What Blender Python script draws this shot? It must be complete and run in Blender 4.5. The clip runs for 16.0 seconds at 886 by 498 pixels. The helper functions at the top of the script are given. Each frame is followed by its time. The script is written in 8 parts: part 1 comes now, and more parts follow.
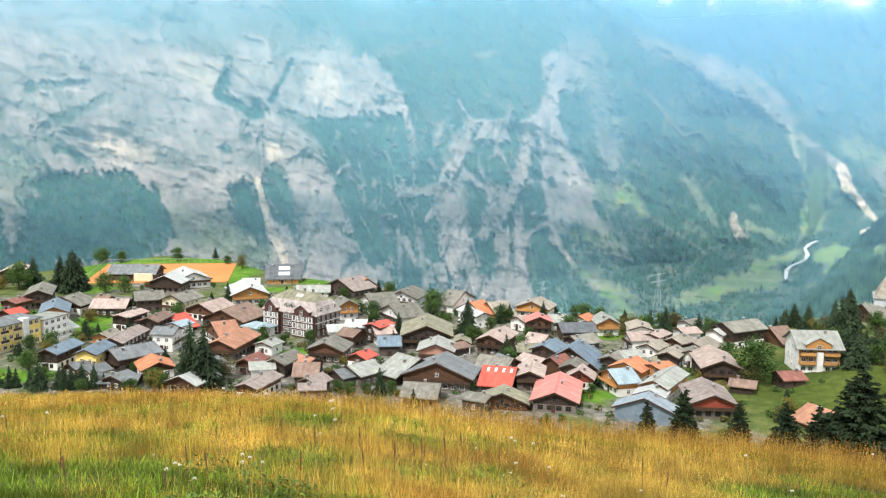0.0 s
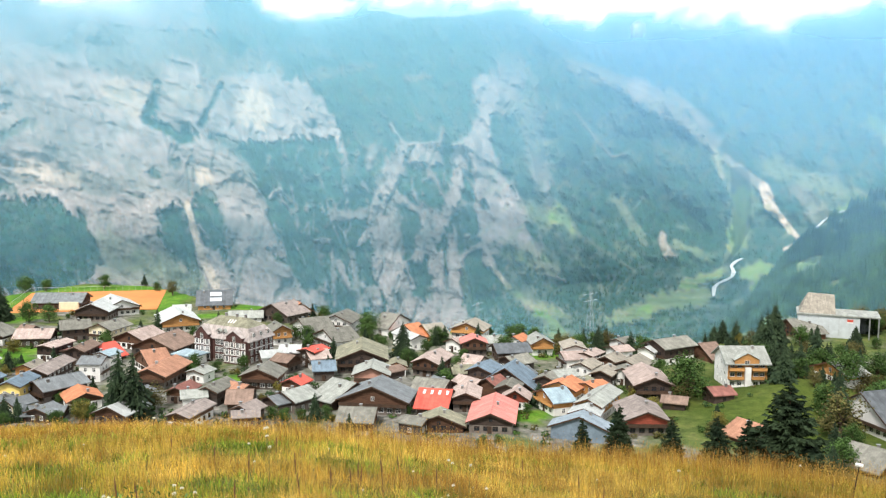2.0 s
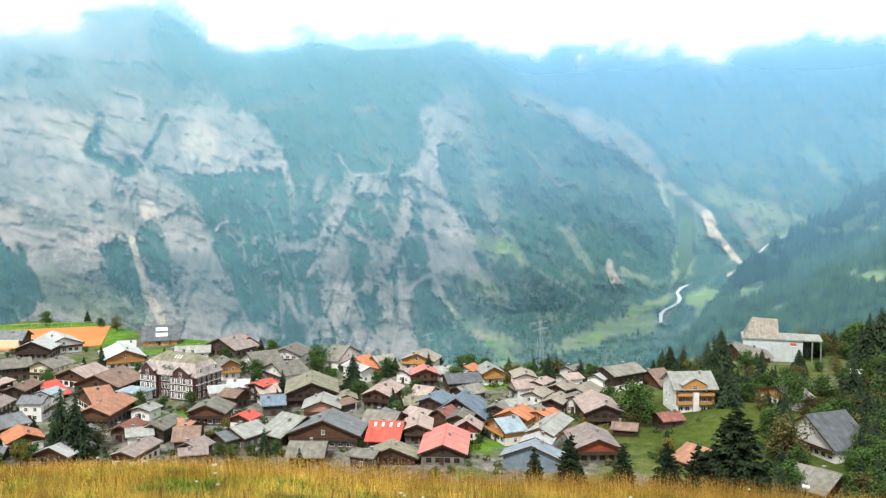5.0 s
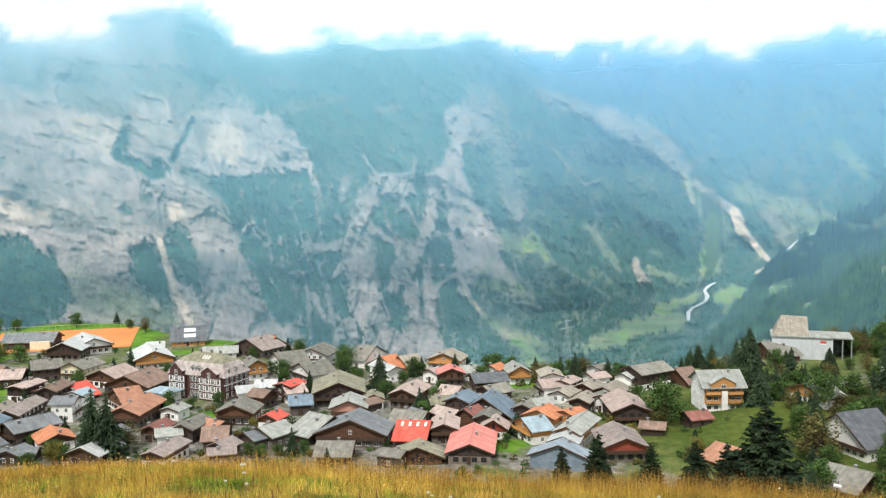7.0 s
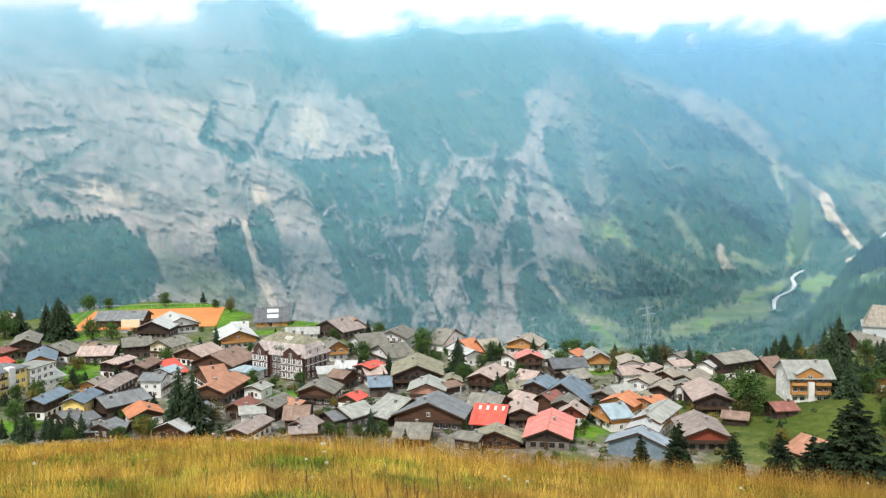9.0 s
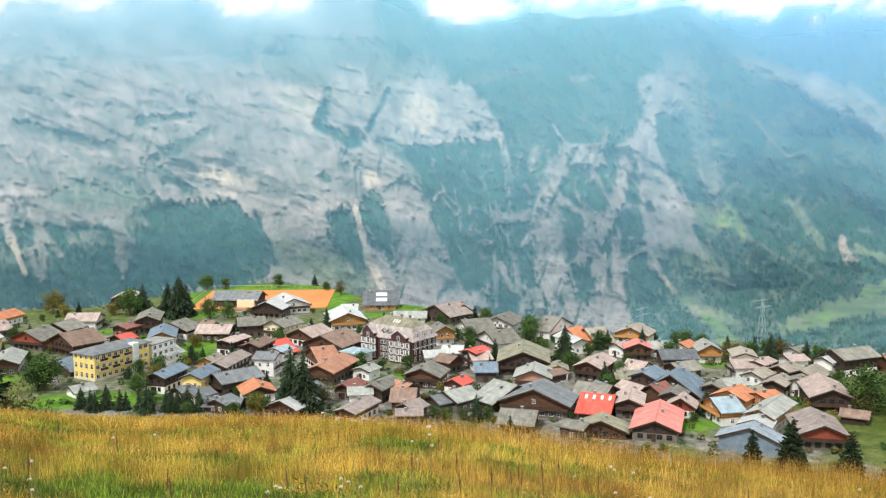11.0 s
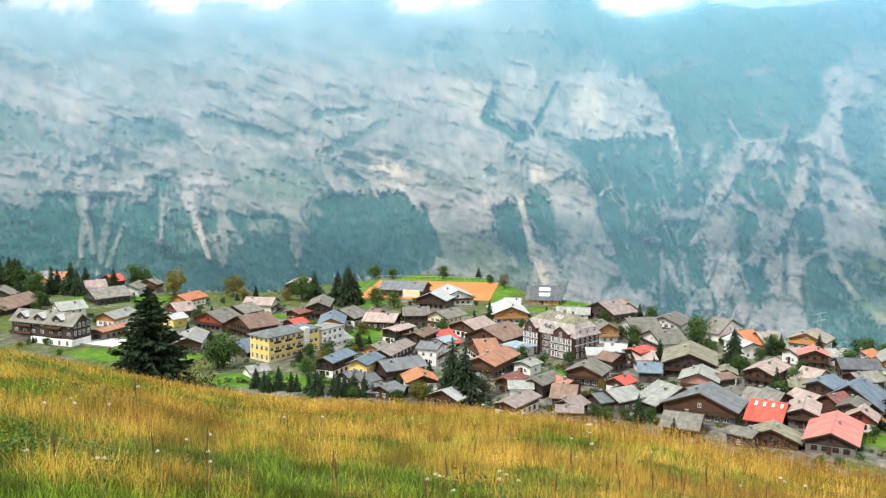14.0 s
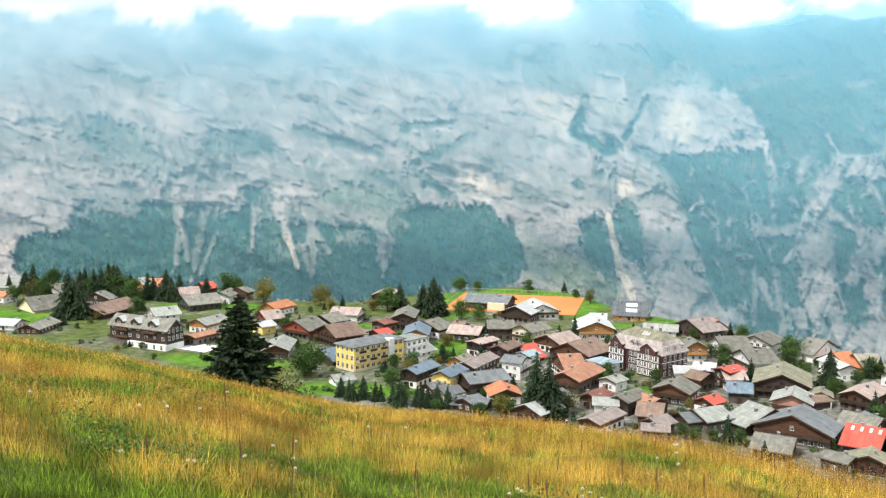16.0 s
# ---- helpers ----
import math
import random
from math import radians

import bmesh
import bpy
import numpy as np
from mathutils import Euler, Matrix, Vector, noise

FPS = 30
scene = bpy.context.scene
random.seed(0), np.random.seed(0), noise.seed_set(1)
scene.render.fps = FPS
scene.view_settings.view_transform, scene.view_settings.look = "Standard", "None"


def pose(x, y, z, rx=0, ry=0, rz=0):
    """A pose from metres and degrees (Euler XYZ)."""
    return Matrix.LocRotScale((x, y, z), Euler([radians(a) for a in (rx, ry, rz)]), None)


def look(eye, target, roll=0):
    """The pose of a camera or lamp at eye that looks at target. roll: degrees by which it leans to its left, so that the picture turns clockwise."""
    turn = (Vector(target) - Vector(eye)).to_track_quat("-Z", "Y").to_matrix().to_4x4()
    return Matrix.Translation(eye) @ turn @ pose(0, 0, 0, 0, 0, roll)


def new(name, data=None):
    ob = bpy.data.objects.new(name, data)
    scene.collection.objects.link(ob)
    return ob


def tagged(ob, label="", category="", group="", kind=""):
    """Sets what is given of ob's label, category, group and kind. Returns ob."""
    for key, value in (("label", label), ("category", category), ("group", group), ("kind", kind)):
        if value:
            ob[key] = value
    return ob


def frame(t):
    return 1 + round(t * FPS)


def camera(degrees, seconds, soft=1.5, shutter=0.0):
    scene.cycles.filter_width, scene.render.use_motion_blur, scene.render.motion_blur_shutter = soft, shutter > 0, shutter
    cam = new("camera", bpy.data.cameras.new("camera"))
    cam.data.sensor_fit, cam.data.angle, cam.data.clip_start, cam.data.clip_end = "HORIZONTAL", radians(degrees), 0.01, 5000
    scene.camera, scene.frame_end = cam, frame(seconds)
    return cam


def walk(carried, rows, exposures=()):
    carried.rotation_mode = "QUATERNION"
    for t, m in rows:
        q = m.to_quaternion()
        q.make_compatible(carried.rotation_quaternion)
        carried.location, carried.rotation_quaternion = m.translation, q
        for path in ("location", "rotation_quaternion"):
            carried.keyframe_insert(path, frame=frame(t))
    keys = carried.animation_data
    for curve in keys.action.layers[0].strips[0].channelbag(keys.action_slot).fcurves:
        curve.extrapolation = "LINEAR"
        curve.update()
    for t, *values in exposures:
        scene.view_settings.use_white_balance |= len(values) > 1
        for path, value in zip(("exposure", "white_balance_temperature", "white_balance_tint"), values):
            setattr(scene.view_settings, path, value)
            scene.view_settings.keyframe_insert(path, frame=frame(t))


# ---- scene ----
EYE = 76.0            # the eye above the village terrace (z = 0)
cam = camera(50.73, 16.0, soft=1.25)
ROWS = [
    (0, -8.25, -0.75, -7.89),
    (0.5, -7.95, -0.71, -8.91),
    (1, -7.56, -0.57, -9.99),
    (1.5, -7.22, -0.50, -10.94),
    (2, -6.83, -0.44, -12.01),
    (2.5, -6.46, -0.37, -12.95),
    (3, -6.09, -0.31, -13.82),
    (3.5, -5.70, -0.20, -14.65),
    (4, -5.37, -0.05, -15.23),
    (6.5, -4.81, 0.58, -14.59),
    (7, -4.97, 0.60, -13.67),
    (7.5, -5.20, 0.60, -12.70),
    (8, -5.45, 0.62, -11.62),
    (8.5, -5.68, 0.58, -10.27),
    (11, -6.69, 0.33, -2.11),
    (11.5, -6.90, 0.27, -0.36),
    (12, -7.06, 0.28, 1.36),
    (12.5, -7.12, 0.23, 3.25),
    (13, -7.11, 0.17, 4.87),
    (13.5, -7.07, 0.08, 6.61),
    (14, -7.01, 0.01, 8.05),
    (14.5, -6.93, -0.03, 9.43),
    (15, -6.75, -0.09, 10.91),
    (15.5, -6.52, -0.15, 12.12),
    (16, -6.24, -0.29, 13.36),
]
walk(cam, [(t, pose(0, 0, EYE, 90 + pitch, roll, yaw)) for t, pitch, roll, yaw in ROWS],
     [(0, 0.73), (2.5, 0.70), (4.0, 0.65), (6.5, 0.51), (8.0, 0.49), (11.0, 0.56), (12.5, 0.58), (14.0, 0.64), (16.0, 0.69)])

# ---- world and sun: high bright overcast ----
SUN_EL, SUN_AZ = 52.0, 215.0      # degrees; azimuth clockwise from +y
world = bpy.data.worlds.new("world")
scene.world = world
world.use_nodes = True
wn, wl = world.node_tree.nodes, world.node_tree.links
sky = wn.new("ShaderNodeTexSky")
sky.sky_type, sky.sun_disc = "NISHITA", False
sky.sun_elevation, sky.sun_rotation = radians(SUN_EL), radians(SUN_AZ)
sky.dust_density, sky.ozone_density = 4.0, 1.0
skymix = wn.new("ShaderNodeMix")
skymix.data_type, skymix.inputs["Factor"].default_value = "RGBA", 0.78
skymix.inputs["B"].default_value = (8.8, 9.1, 9.1, 1)      # the white cloud deck over the blue
wl.new(sky.outputs[0], skymix.inputs["A"])
bg = wn["Background"]
bg.inputs["Strength"].default_value = 0.10
wl.new(skymix.outputs["Result"], bg.inputs["Color"])
sun = new("sun", bpy.data.lights.new("sun", "SUN"))
sun.data.energy, sun.data.angle, sun.data.color = 2.3, radians(11), (1.0, 0.96, 0.90)
_e, _a = radians(SUN_EL), radians(SUN_AZ)
sun.matrix_world = look((math.sin(_a) * math.cos(_e) * 100, math.cos(_a) * math.cos(_e) * 100, 100 * math.sin(_e)), (0, 0, 0))


# ---- materials ----
def surface(name, base, rough=0.8, scale=1.0, vary=0.25, bump=0.15, metal=0.0, per_object=0.0, stretch=(1, 1, 1), fine=14.0, second=None, bands=0.0, streak=0.0):
    """A worn surface: two sizes of noise over the base colour, fine relief, a little change from object to object."""
    m = bpy.data.materials.new(name)
    m.use_nodes = True
    n, l = m.node_tree.nodes, m.node_tree.links
    b = n["Principled BSDF"]
    b.inputs["Roughness"].default_value, b.inputs["Metallic"].default_value = rough, metal
    b.inputs["Specular IOR Level"].default_value = 0.3
    co = n.new("ShaderNodeTexCoord")
    mp = n.new("ShaderNodeMapping")
    mp.inputs["Scale"].default_value = stretch
    l.new(co.outputs["Object"], mp.inputs["Vector"])
    big = n.new("ShaderNodeTexNoise")
    big.inputs["Scale"].default_value, big.inputs["Detail"].default_value = scale, 4
    small = n.new("ShaderNodeTexNoise")
    small.inputs["Scale"].default_value, small.inputs["Detail"].default_value = scale * fine, 3
    l.new(mp.outputs[0], big.inputs["Vector"])
    l.new(mp.outputs[0], small.inputs["Vector"])
    c2 = second or tuple(min(1, c * (1 + vary)) for c in base)
    c1 = tuple(c * (1 - vary) for c in base)
    ramp = n.new("ShaderNodeValToRGB")
    ramp.color_ramp.elements[0].position, ramp.color_ramp.elements[1].position = 0.3, 0.72
    ramp.color_ramp.elements[0].color, ramp.color_ramp.elements[1].color = (*c1, 1), (*c2, 1)
    l.new(big.outputs["Fac"], ramp.inputs[0])
    mul = n.new("ShaderNodeMix")
    mul.data_type, mul.blend_type = "RGBA", "MULTIPLY"
    mul.inputs["Factor"].default_value = 1.0
    r2 = n.new("ShaderNodeMapRange")
    r2.inputs["From Min"].default_value, r2.inputs["From Max"].default_value = 0.25, 0.75
    r2.inputs["To Min"].default_value, r2.inputs["To Max"].default_value = 1 - vary * 0.8, 1 + vary * 0.5
    l.new(small.outputs["Fac"], r2.inputs["Value"])
    l.new(ramp.outputs["Color"], mul.inputs["A"])
    last = r2.outputs[0]
    if bands:
        wv = n.new("ShaderNodeTexWave")
        wv.bands_direction = "X"
        wv.inputs["Scale"].default_value, wv.inputs["Distortion"].default_value, wv.inputs["Detail"].default_value = bands, 0.6, 2
        l.new(co.outputs["Object"], wv.inputs["Vector"])
        mr = n.new("ShaderNodeMapRange")
        mr.inputs["To Min"].default_value, mr.inputs["To Max"].default_value = 0.78, 1.08
        l.new(wv.outputs["Fac"], mr.inputs["Value"])
        pr = n.new("ShaderNodeMath")
        pr.operation = "MULTIPLY"
        l.new(last, pr.inputs[0])
        l.new(mr.outputs[0], pr.inputs[1])
        last = pr.outputs[0]
    if streak:
        # weathering that runs down the slope
        m2 = n.new("ShaderNodeMapping")
        m2.inputs["Scale"].default_value = (1, 0.12, 0.12)
        run = n.new("ShaderNodeTexNoise")
        run.inputs["Scale"].default_value, run.inputs["Detail"].default_value = 1.4, 5
        l.new(co.outputs["Object"], m2.inputs[0])
        l.new(m2.outputs[0], run.inputs["Vector"])
        mr = n.new("ShaderNodeMapRange")
        mr.inputs["From Min"].default_value, mr.inputs["From Max"].default_value = 0.3, 0.7
        mr.inputs["To Min"].default_value, mr.inputs["To Max"].default_value = 1 - streak, 1 + streak
        l.new(run.outputs["Fac"], mr.inputs["Value"])
        pr = n.new("ShaderNodeMath")
        pr.operation = "MULTIPLY"
        l.new(last, pr.inputs[0])
        l.new(mr.outputs[0], pr.inputs[1])
        last = pr.outputs[0]
    if per_object:
        oi = n.new("ShaderNodeObjectInfo")
        mr = n.new("ShaderNodeMapRange")
        mr.inputs["To Min"].default_value, mr.inputs["To Max"].default_value = 1 - per_object, 1 + per_object
        l.new(oi.outputs["Random"], mr.inputs["Value"])
        pr = n.new("ShaderNodeMath")
        pr.operation = "MULTIPLY"
        l.new(last, pr.inputs[0])
        l.new(mr.outputs[0], pr.inputs[1])
        last = pr.outputs[0]
    l.new(last, mul.inputs["B"])
    l.new(mul.outputs["Result"], b.inputs["Base Color"])
    if bump:
        bp = n.new("ShaderNodeBump")
        bp.inputs["Strength"].default_value, bp.inputs["Distance"].default_value = bump, 0.1
        l.new(small.outputs["Fac"], bp.inputs["Height"])
        l.new(bp.outputs[0], b.inputs["Normal"])
    return m


ROOF = {
    "grey": surface("roof_grey_shingle", (0.215, 0.209, 0.178), 0.85, 0.5, 0.3, 0.3, per_object=0.2, bands=1.2, streak=0.18),
    "slate": surface("roof_slate", (0.172, 0.187, 0.195), 0.7, 0.5, 0.25, 0.3, per_object=0.15, bands=1.2, streak=0.18),
    "dark": surface("roof_dark_sheet", (0.115, 0.127, 0.138), 0.6, 0.5, 0.3, 0.2, per_object=0.1, bands=1.0, streak=0.18),
    "olive": surface("roof_weathered_tile", (0.251, 0.242, 0.172), 0.9, 0.5, 0.3, 0.3, per_object=0.15, bands=1.2, streak=0.18),
    "tan": surface("roof_tan_tile", (0.324, 0.291, 0.239), 0.9, 0.5, 0.25, 0.3, per_object=0.15, bands=1.2, streak=0.18),
    "brown": surface("roof_brown_tile", (0.246, 0.170, 0.133), 0.9, 0.5, 0.25, 0.3, per_object=0.15, bands=1.2, streak=0.18),
    "pinkgrey": surface("roof_faded_tile", (0.282, 0.237, 0.216), 0.9, 0.5, 0.25, 0.3, per_object=0.12, bands=1.2, streak=0.18),
    "pink": surface("roof_rose_tile", (0.418, 0.330, 0.294), 0.9, 0.5, 0.22, 0.3, per_object=0.12, bands=1.2, streak=0.18),
    "terracotta": surface("roof_terracotta", (0.418, 0.214, 0.138), 0.9, 0.5, 0.2, 0.3, per_object=0.1, bands=1.2, streak=0.18),
    "orange": surface("roof_orange_tile", (0.543, 0.220, 0.111), 0.85, 0.5, 0.2, 0.3, per_object=0.1, bands=1.2, streak=0.18),
    "red": surface("roof_red_sheet", (0.627, 0.104, 0.072), 0.6, 0.4, 0.2, 0.15, per_object=0.08, bands=1.0, streak=0.18),
    "rosered": surface("roof_faded_red_sheet", (0.627, 0.220, 0.183), 0.65, 0.35, 0.2, 0.15, per_object=0.08, bands=1.0, streak=0.18),
    "maroon": surface("roof_maroon_tile", (0.260, 0.110, 0.089), 0.85, 0.5, 0.25, 0.3, per_object=0.12, bands=1.2, streak=0.18),
    "blue": surface("roof_blue_slate", (0.162, 0.220, 0.273), 0.65, 0.5, 0.2, 0.2, per_object=0.15, bands=1.2, streak=0.18),
    "bluegrey": surface("roof_bluegrey_sheet", (0.260, 0.313, 0.356), 0.6, 0.5, 0.2, 0.15, per_object=0.1, bands=1.0, streak=0.18),
    "paleblue": surface("roof_pale_blue_sheet", (0.314, 0.407, 0.456), 0.6, 0.5, 0.2, 0.15, per_object=0.1, bands=1.0, streak=0.18),
    "pale": surface("roof_pale_grey", (0.324, 0.336, 0.306), 0.75, 0.5, 0.22, 0.2, per_object=0.15, bands=1.2, streak=0.18),
    "white": surface("roof_white_sheet", (0.481, 0.500, 0.489), 0.7, 0.5, 0.12, 0.1, per_object=0.1, bands=1.0, streak=0.18),
}
WALL = {
    "dark": surface("wall_dark_timber", (0.060, 0.042, 0.034), 0.85, 0.8, 0.35, 0.3, per_object=0.25, stretch=(1, 1, 6)),
    "timber": surface("wall_brown_timber", (0.105, 0.052, 0.03), 0.8, 0.8, 0.35, 0.3, per_object=0.25, stretch=(1, 1, 6)),
    "redwood": surface("wall_red_timber", (0.26, 0.06, 0.035), 0.75, 0.8, 0.3, 0.3, per_object=0.15, stretch=(1, 1, 6)),
    "honey": surface("wall_honey_timber", (0.50, 0.25, 0.085), 0.7, 0.8, 0.25, 0.3, per_object=0.2, stretch=(1, 1, 6)),
    "green": surface("wall_green_timber", (0.05, 0.08, 0.07), 0.8, 0.8, 0.3, 0.3, stretch=(1, 1, 6)),
    "white": surface("wall_white_render", (0.78, 0.77, 0.74), 0.9, 0.6, 0.1, 0.1, per_object=0.08),
    "cream": surface("wall_cream_render", (0.72, 0.64, 0.45), 0.9, 0.6, 0.12, 0.1, per_object=0.08),
    "yellow": surface("wall_yellow_render", (0.84, 0.63, 0.20), 0.9, 0.6, 0.1, 0.1, per_object=0.05),
    "blueboard": surface("wall_blue_boarding", (0.17, 0.22, 0.27), 0.75, 0.8, 0.2, 0.2, stretch=(6, 1, 1)),
    "rose": surface("wall_rose_render", (0.50, 0.27, 0.20), 0.9, 0.6, 0.12, 0.1, per_object=0.08),
}
PLINTH = surface("rough_stone_plinth", (0.14, 0.12, 0.105), 0.9, 0.7, 0.3, 0.3, per_object=0.5)
STONE = surface("grey_stone", (0.22, 0.205, 0.19), 0.9, 0.8, 0.3, 0.4, per_object=0.3)
WHITEPAINT = surface("white_paint", (0.78, 0.77, 0.74), 0.6, 1.0, 0.08, 0.05)
DARKWOOD = surface("dark_wood", (0.06, 0.035, 0.022), 0.75, 1.0, 0.3, 0.3, per_object=0.2)
METAL = surface("galvanised_metal", (0.45, 0.46, 0.47), 0.45, 1.0, 0.15, 0.05, metal=0.8)
PANEL = surface("solar_glass", (0.62, 0.66, 0.70), 0.25, 0.8, 0.08, 0.0)
COURT = surface("orange_clay", (0.58, 0.225, 0.07), 0.95, 0.08, 0.14, 0.2)
GLASS = bpy.data.materials.new("window_glass")
GLASS.use_nodes = True
_b = GLASS.node_tree.nodes["Principled BSDF"]
_b.inputs["Base Color"].default_value, _b.inputs["Roughness"].default_value = (0.02, 0.025, 0.03, 1), 0.08


# ---- mesh helpers ----
def mesh(name, verts, faces, mats, index=None, smooth=False):
    me = bpy.data.meshes.new(name)
    me.from_pydata(verts, [], faces)
    for m in mats if isinstance(mats, (list, tuple)) else [mats]:
        me.materials.append(m)
    if index is not None:
        me.polygons.foreach_set("material_index", index)
    if smooth:
        me.polygons.foreach_set("use_smooth", [True] * len(me.polygons))
    me.update()
    return me


class Solid:
    """Collects boxes, prisms and slabs into one mesh."""

    def __init__(self):
        self.v, self.f = [], []

    def add(self, verts, faces):
        k = len(self.v)
        self.v += [tuple(p) for p in verts]
        self.f += [tuple(k + i for i in q) for q in faces]
        return self

    def box(self, x0, y0, z0, x1, y1, z1):
        return self.add([(x0, y0, z0), (x1, y0, z0), (x1, y1, z0), (x0, y1, z0), (x0, y0, z1), (x1, y0, z1), (x1, y1, z1), (x0, y1, z1)],
                        [(3, 2, 1, 0), (4, 5, 6, 7), (0, 1, 5, 4), (1, 2, 6, 5), (2, 3, 7, 6), (3, 0, 4, 7)])

    def prism(self, outline, x0, x1):
        """An outline in (y, z), drawn from x0 to x1."""
        n = len(outline)
        vs = [(x0, y, z) for y, z in outline] + [(x1, y, z) for y, z in outline]
        fs = [tuple(range(n))[::-1], tuple(range(n, 2 * n))] + [(i, (i + 1) % n, n + (i + 1) % n, n + i) for i in range(n)]
        return self.add(vs, fs)

    def slab(self, a, b, c, d, thick):
        """A four-sided sheet, thickened downwards."""
        t = Vector((0, 0, -thick))
        p = [Vector(q) for q in (a, b, c, d)]
        return self.add(p + [q + t for q in p], [(0, 1, 2, 3), (7, 6, 5, 4), (0, 4, 5, 1), (1, 5, 6, 2), (2, 6, 7, 3), (3, 7, 4, 0)])

    def rod(self, p, q, r0, r1=None, n=6):
        p, q, r1 = Vector(p), Vector(q), r0 if r1 is None else r1
        z = (q - p).normalized()
        x = z.orthogonal().normalized()
        y = z.cross(x)
        ring = [(math.cos(2 * math.pi * i / n), math.sin(2 * math.pi * i / n)) for i in range(n)]
        vs = [p + (x * c + y * s) * r0 for c, s in ring] + [q + (x * c + y * s) * r1 for c, s in ring]
        return self.add(vs, [(i, (i + 1) % n, n + (i + 1) % n, n + i) for i in range(n)] + [tuple(range(n))[::-1], tuple(range(n, 2 * n))])

    def mesh(self, name, mats, smooth=False):
        return mesh(name, self.v, self.f, mats, smooth=smooth)


def part(name, data, parent, label="", m=None):
    ob = new(name, data)
    ob.parent = parent
    if m is not None:
        ob.matrix_local = m
    return tagged(ob, label)


def lattice(x, y, seed):
    h = np.sin(x * 127.1 + y * 311.7 + seed * 74.7) * 43758.5453
    return h - np.floor(h)


def value_noise(x, y, seed=0.0):
    xi, yi = np.floor(x), np.floor(y)
    u, v = x - xi, y - yi
    u, v = u * u * (3 - 2 * u), v * v * (3 - 2 * v)
    a, b = lattice(xi, yi, seed), lattice(xi + 1, yi, seed)
    c, d = lattice(xi, yi + 1, seed), lattice(xi + 1, yi + 1, seed)
    return (a * (1 - u) + b * u) * (1 - v) + (c * (1 - u) + d * u) * v


def fbm(x, y, octaves=5, seed=0.0, ridged=False):
    total, amp, norm = 0, 1.0, 0
    for k in range(octaves):
        q = value_noise(x * 2 ** k, y * 2 ** k, seed + k * 3.1)
        total = total + amp * (1 - np.abs(2 * q - 1) if ridged else q)
        norm += amp
        amp *= 0.5
    return total / norm


def smooth(a, b, x):
    t = np.clip((x - a) / (b - a), 0, 1)
    return t * t * (3 - 2 * t)


# ---- the ground: meadow hill, village terrace, valley floor, in one sheet ----
HILL_X, HILL_Y, HILL_BOW, STAND = 0.1175, 0.2067, 0.00177, 1.65
EDGE_AZ = [-180, -60, -39, -34, -30, -25, -19, -13, -9, -5, -2, 3, 7, 12, 20, 27, 32, 39, 60, 180]
EDGE_R = [800, 700, 580, 555, 515, 468, 455, 485, 510, 484, 438, 412, 386, 362, 345, 350, 380, 430, 560, 800]


def ground_z(x, y):
    x, y = np.asarray(x, float), np.asarray(y, float)
    r = np.hypot(x, y) + 1e-6
    az = np.degrees(np.arctan2(x, y))
    a = (HILL_X * x + HILL_Y * y) / r + 0.021 * np.exp(-((az + 20) / 9.5) ** 2) + 0.009 * np.exp(-((az - 15) / 11) ** 2)
    knee = np.maximum((0.5 - a) / (2 * HILL_BOW), 0)
    rr = np.minimum(r, knee)
    hill = EYE - STAND - a * rr - HILL_BOW * rr ** 2 - 0.5 * np.maximum(r - knee, 0)
    hill = hill + (fbm(x / 9, y / 9, 3, 5) - 0.5) * 0.5 * smooth(2, 12, r)
    flat = (fbm(x / 60, y / 60, 3, 2) - 0.5) * 1.0
    flat = flat + 6.5 * np.exp(-(((x - 158) * 0.9 + (y - 238) * 0.43) / 26) ** 2 - (((x - 158) * -0.43 + (y - 238) * 0.9) / 13) ** 2)
    k = 6.0
    h = np.clip(0.5 + 0.5 * (hill - flat) / k, 0, 1)
    land = flat * (1 - h) + hill * h + k * h * (1 - h)
    edge = np.interp(az, EDGE_AZ, EDGE_R)
    drop = np.maximum(r - edge, 0)
    rim = np.where(np.abs(az) < 100, np.minimum(drop * 0.35 + drop ** 2 * 0.03, 420), 0)
    return land - rim


def polar_ground():
    az = np.radians(np.concatenate([np.arange(-180, -62, 4), np.arange(-62, 62, 0.5), np.arange(62, 180, 4)]))
    rad = np.concatenate([np.arange(0.6, 12, 0.6), np.geomspace(12, 130, 60), np.arange(133, 560, 3.0), np.geomspace(560, 4800, 50)])
    A, Rr = np.meshgrid(az, rad)
    X, Y = Rr * np.sin(A), Rr * np.cos(A)
    Z = ground_z(X, Y)
    na, nr = len(az), len(rad)
    i, j = np.meshgrid(np.arange(na), np.arange(nr - 1))
    i2 = (i + 1) % na
    faces = np.stack([j * na + i, (j + 1) * na + i, (j + 1) * na + i2, j * na + i2], -1).reshape(-1, 4)[:, ::-1]
    centre = na * nr
    verts = np.concatenate([np.stack([X, Y, Z], -1).reshape(-1, 3), [[0, 0, float(ground_z(0, 0))]]])
    fan = [(k, centre, (k + 1) % na) for k in range(na)]
    return verts.tolist(), faces.tolist() + fan


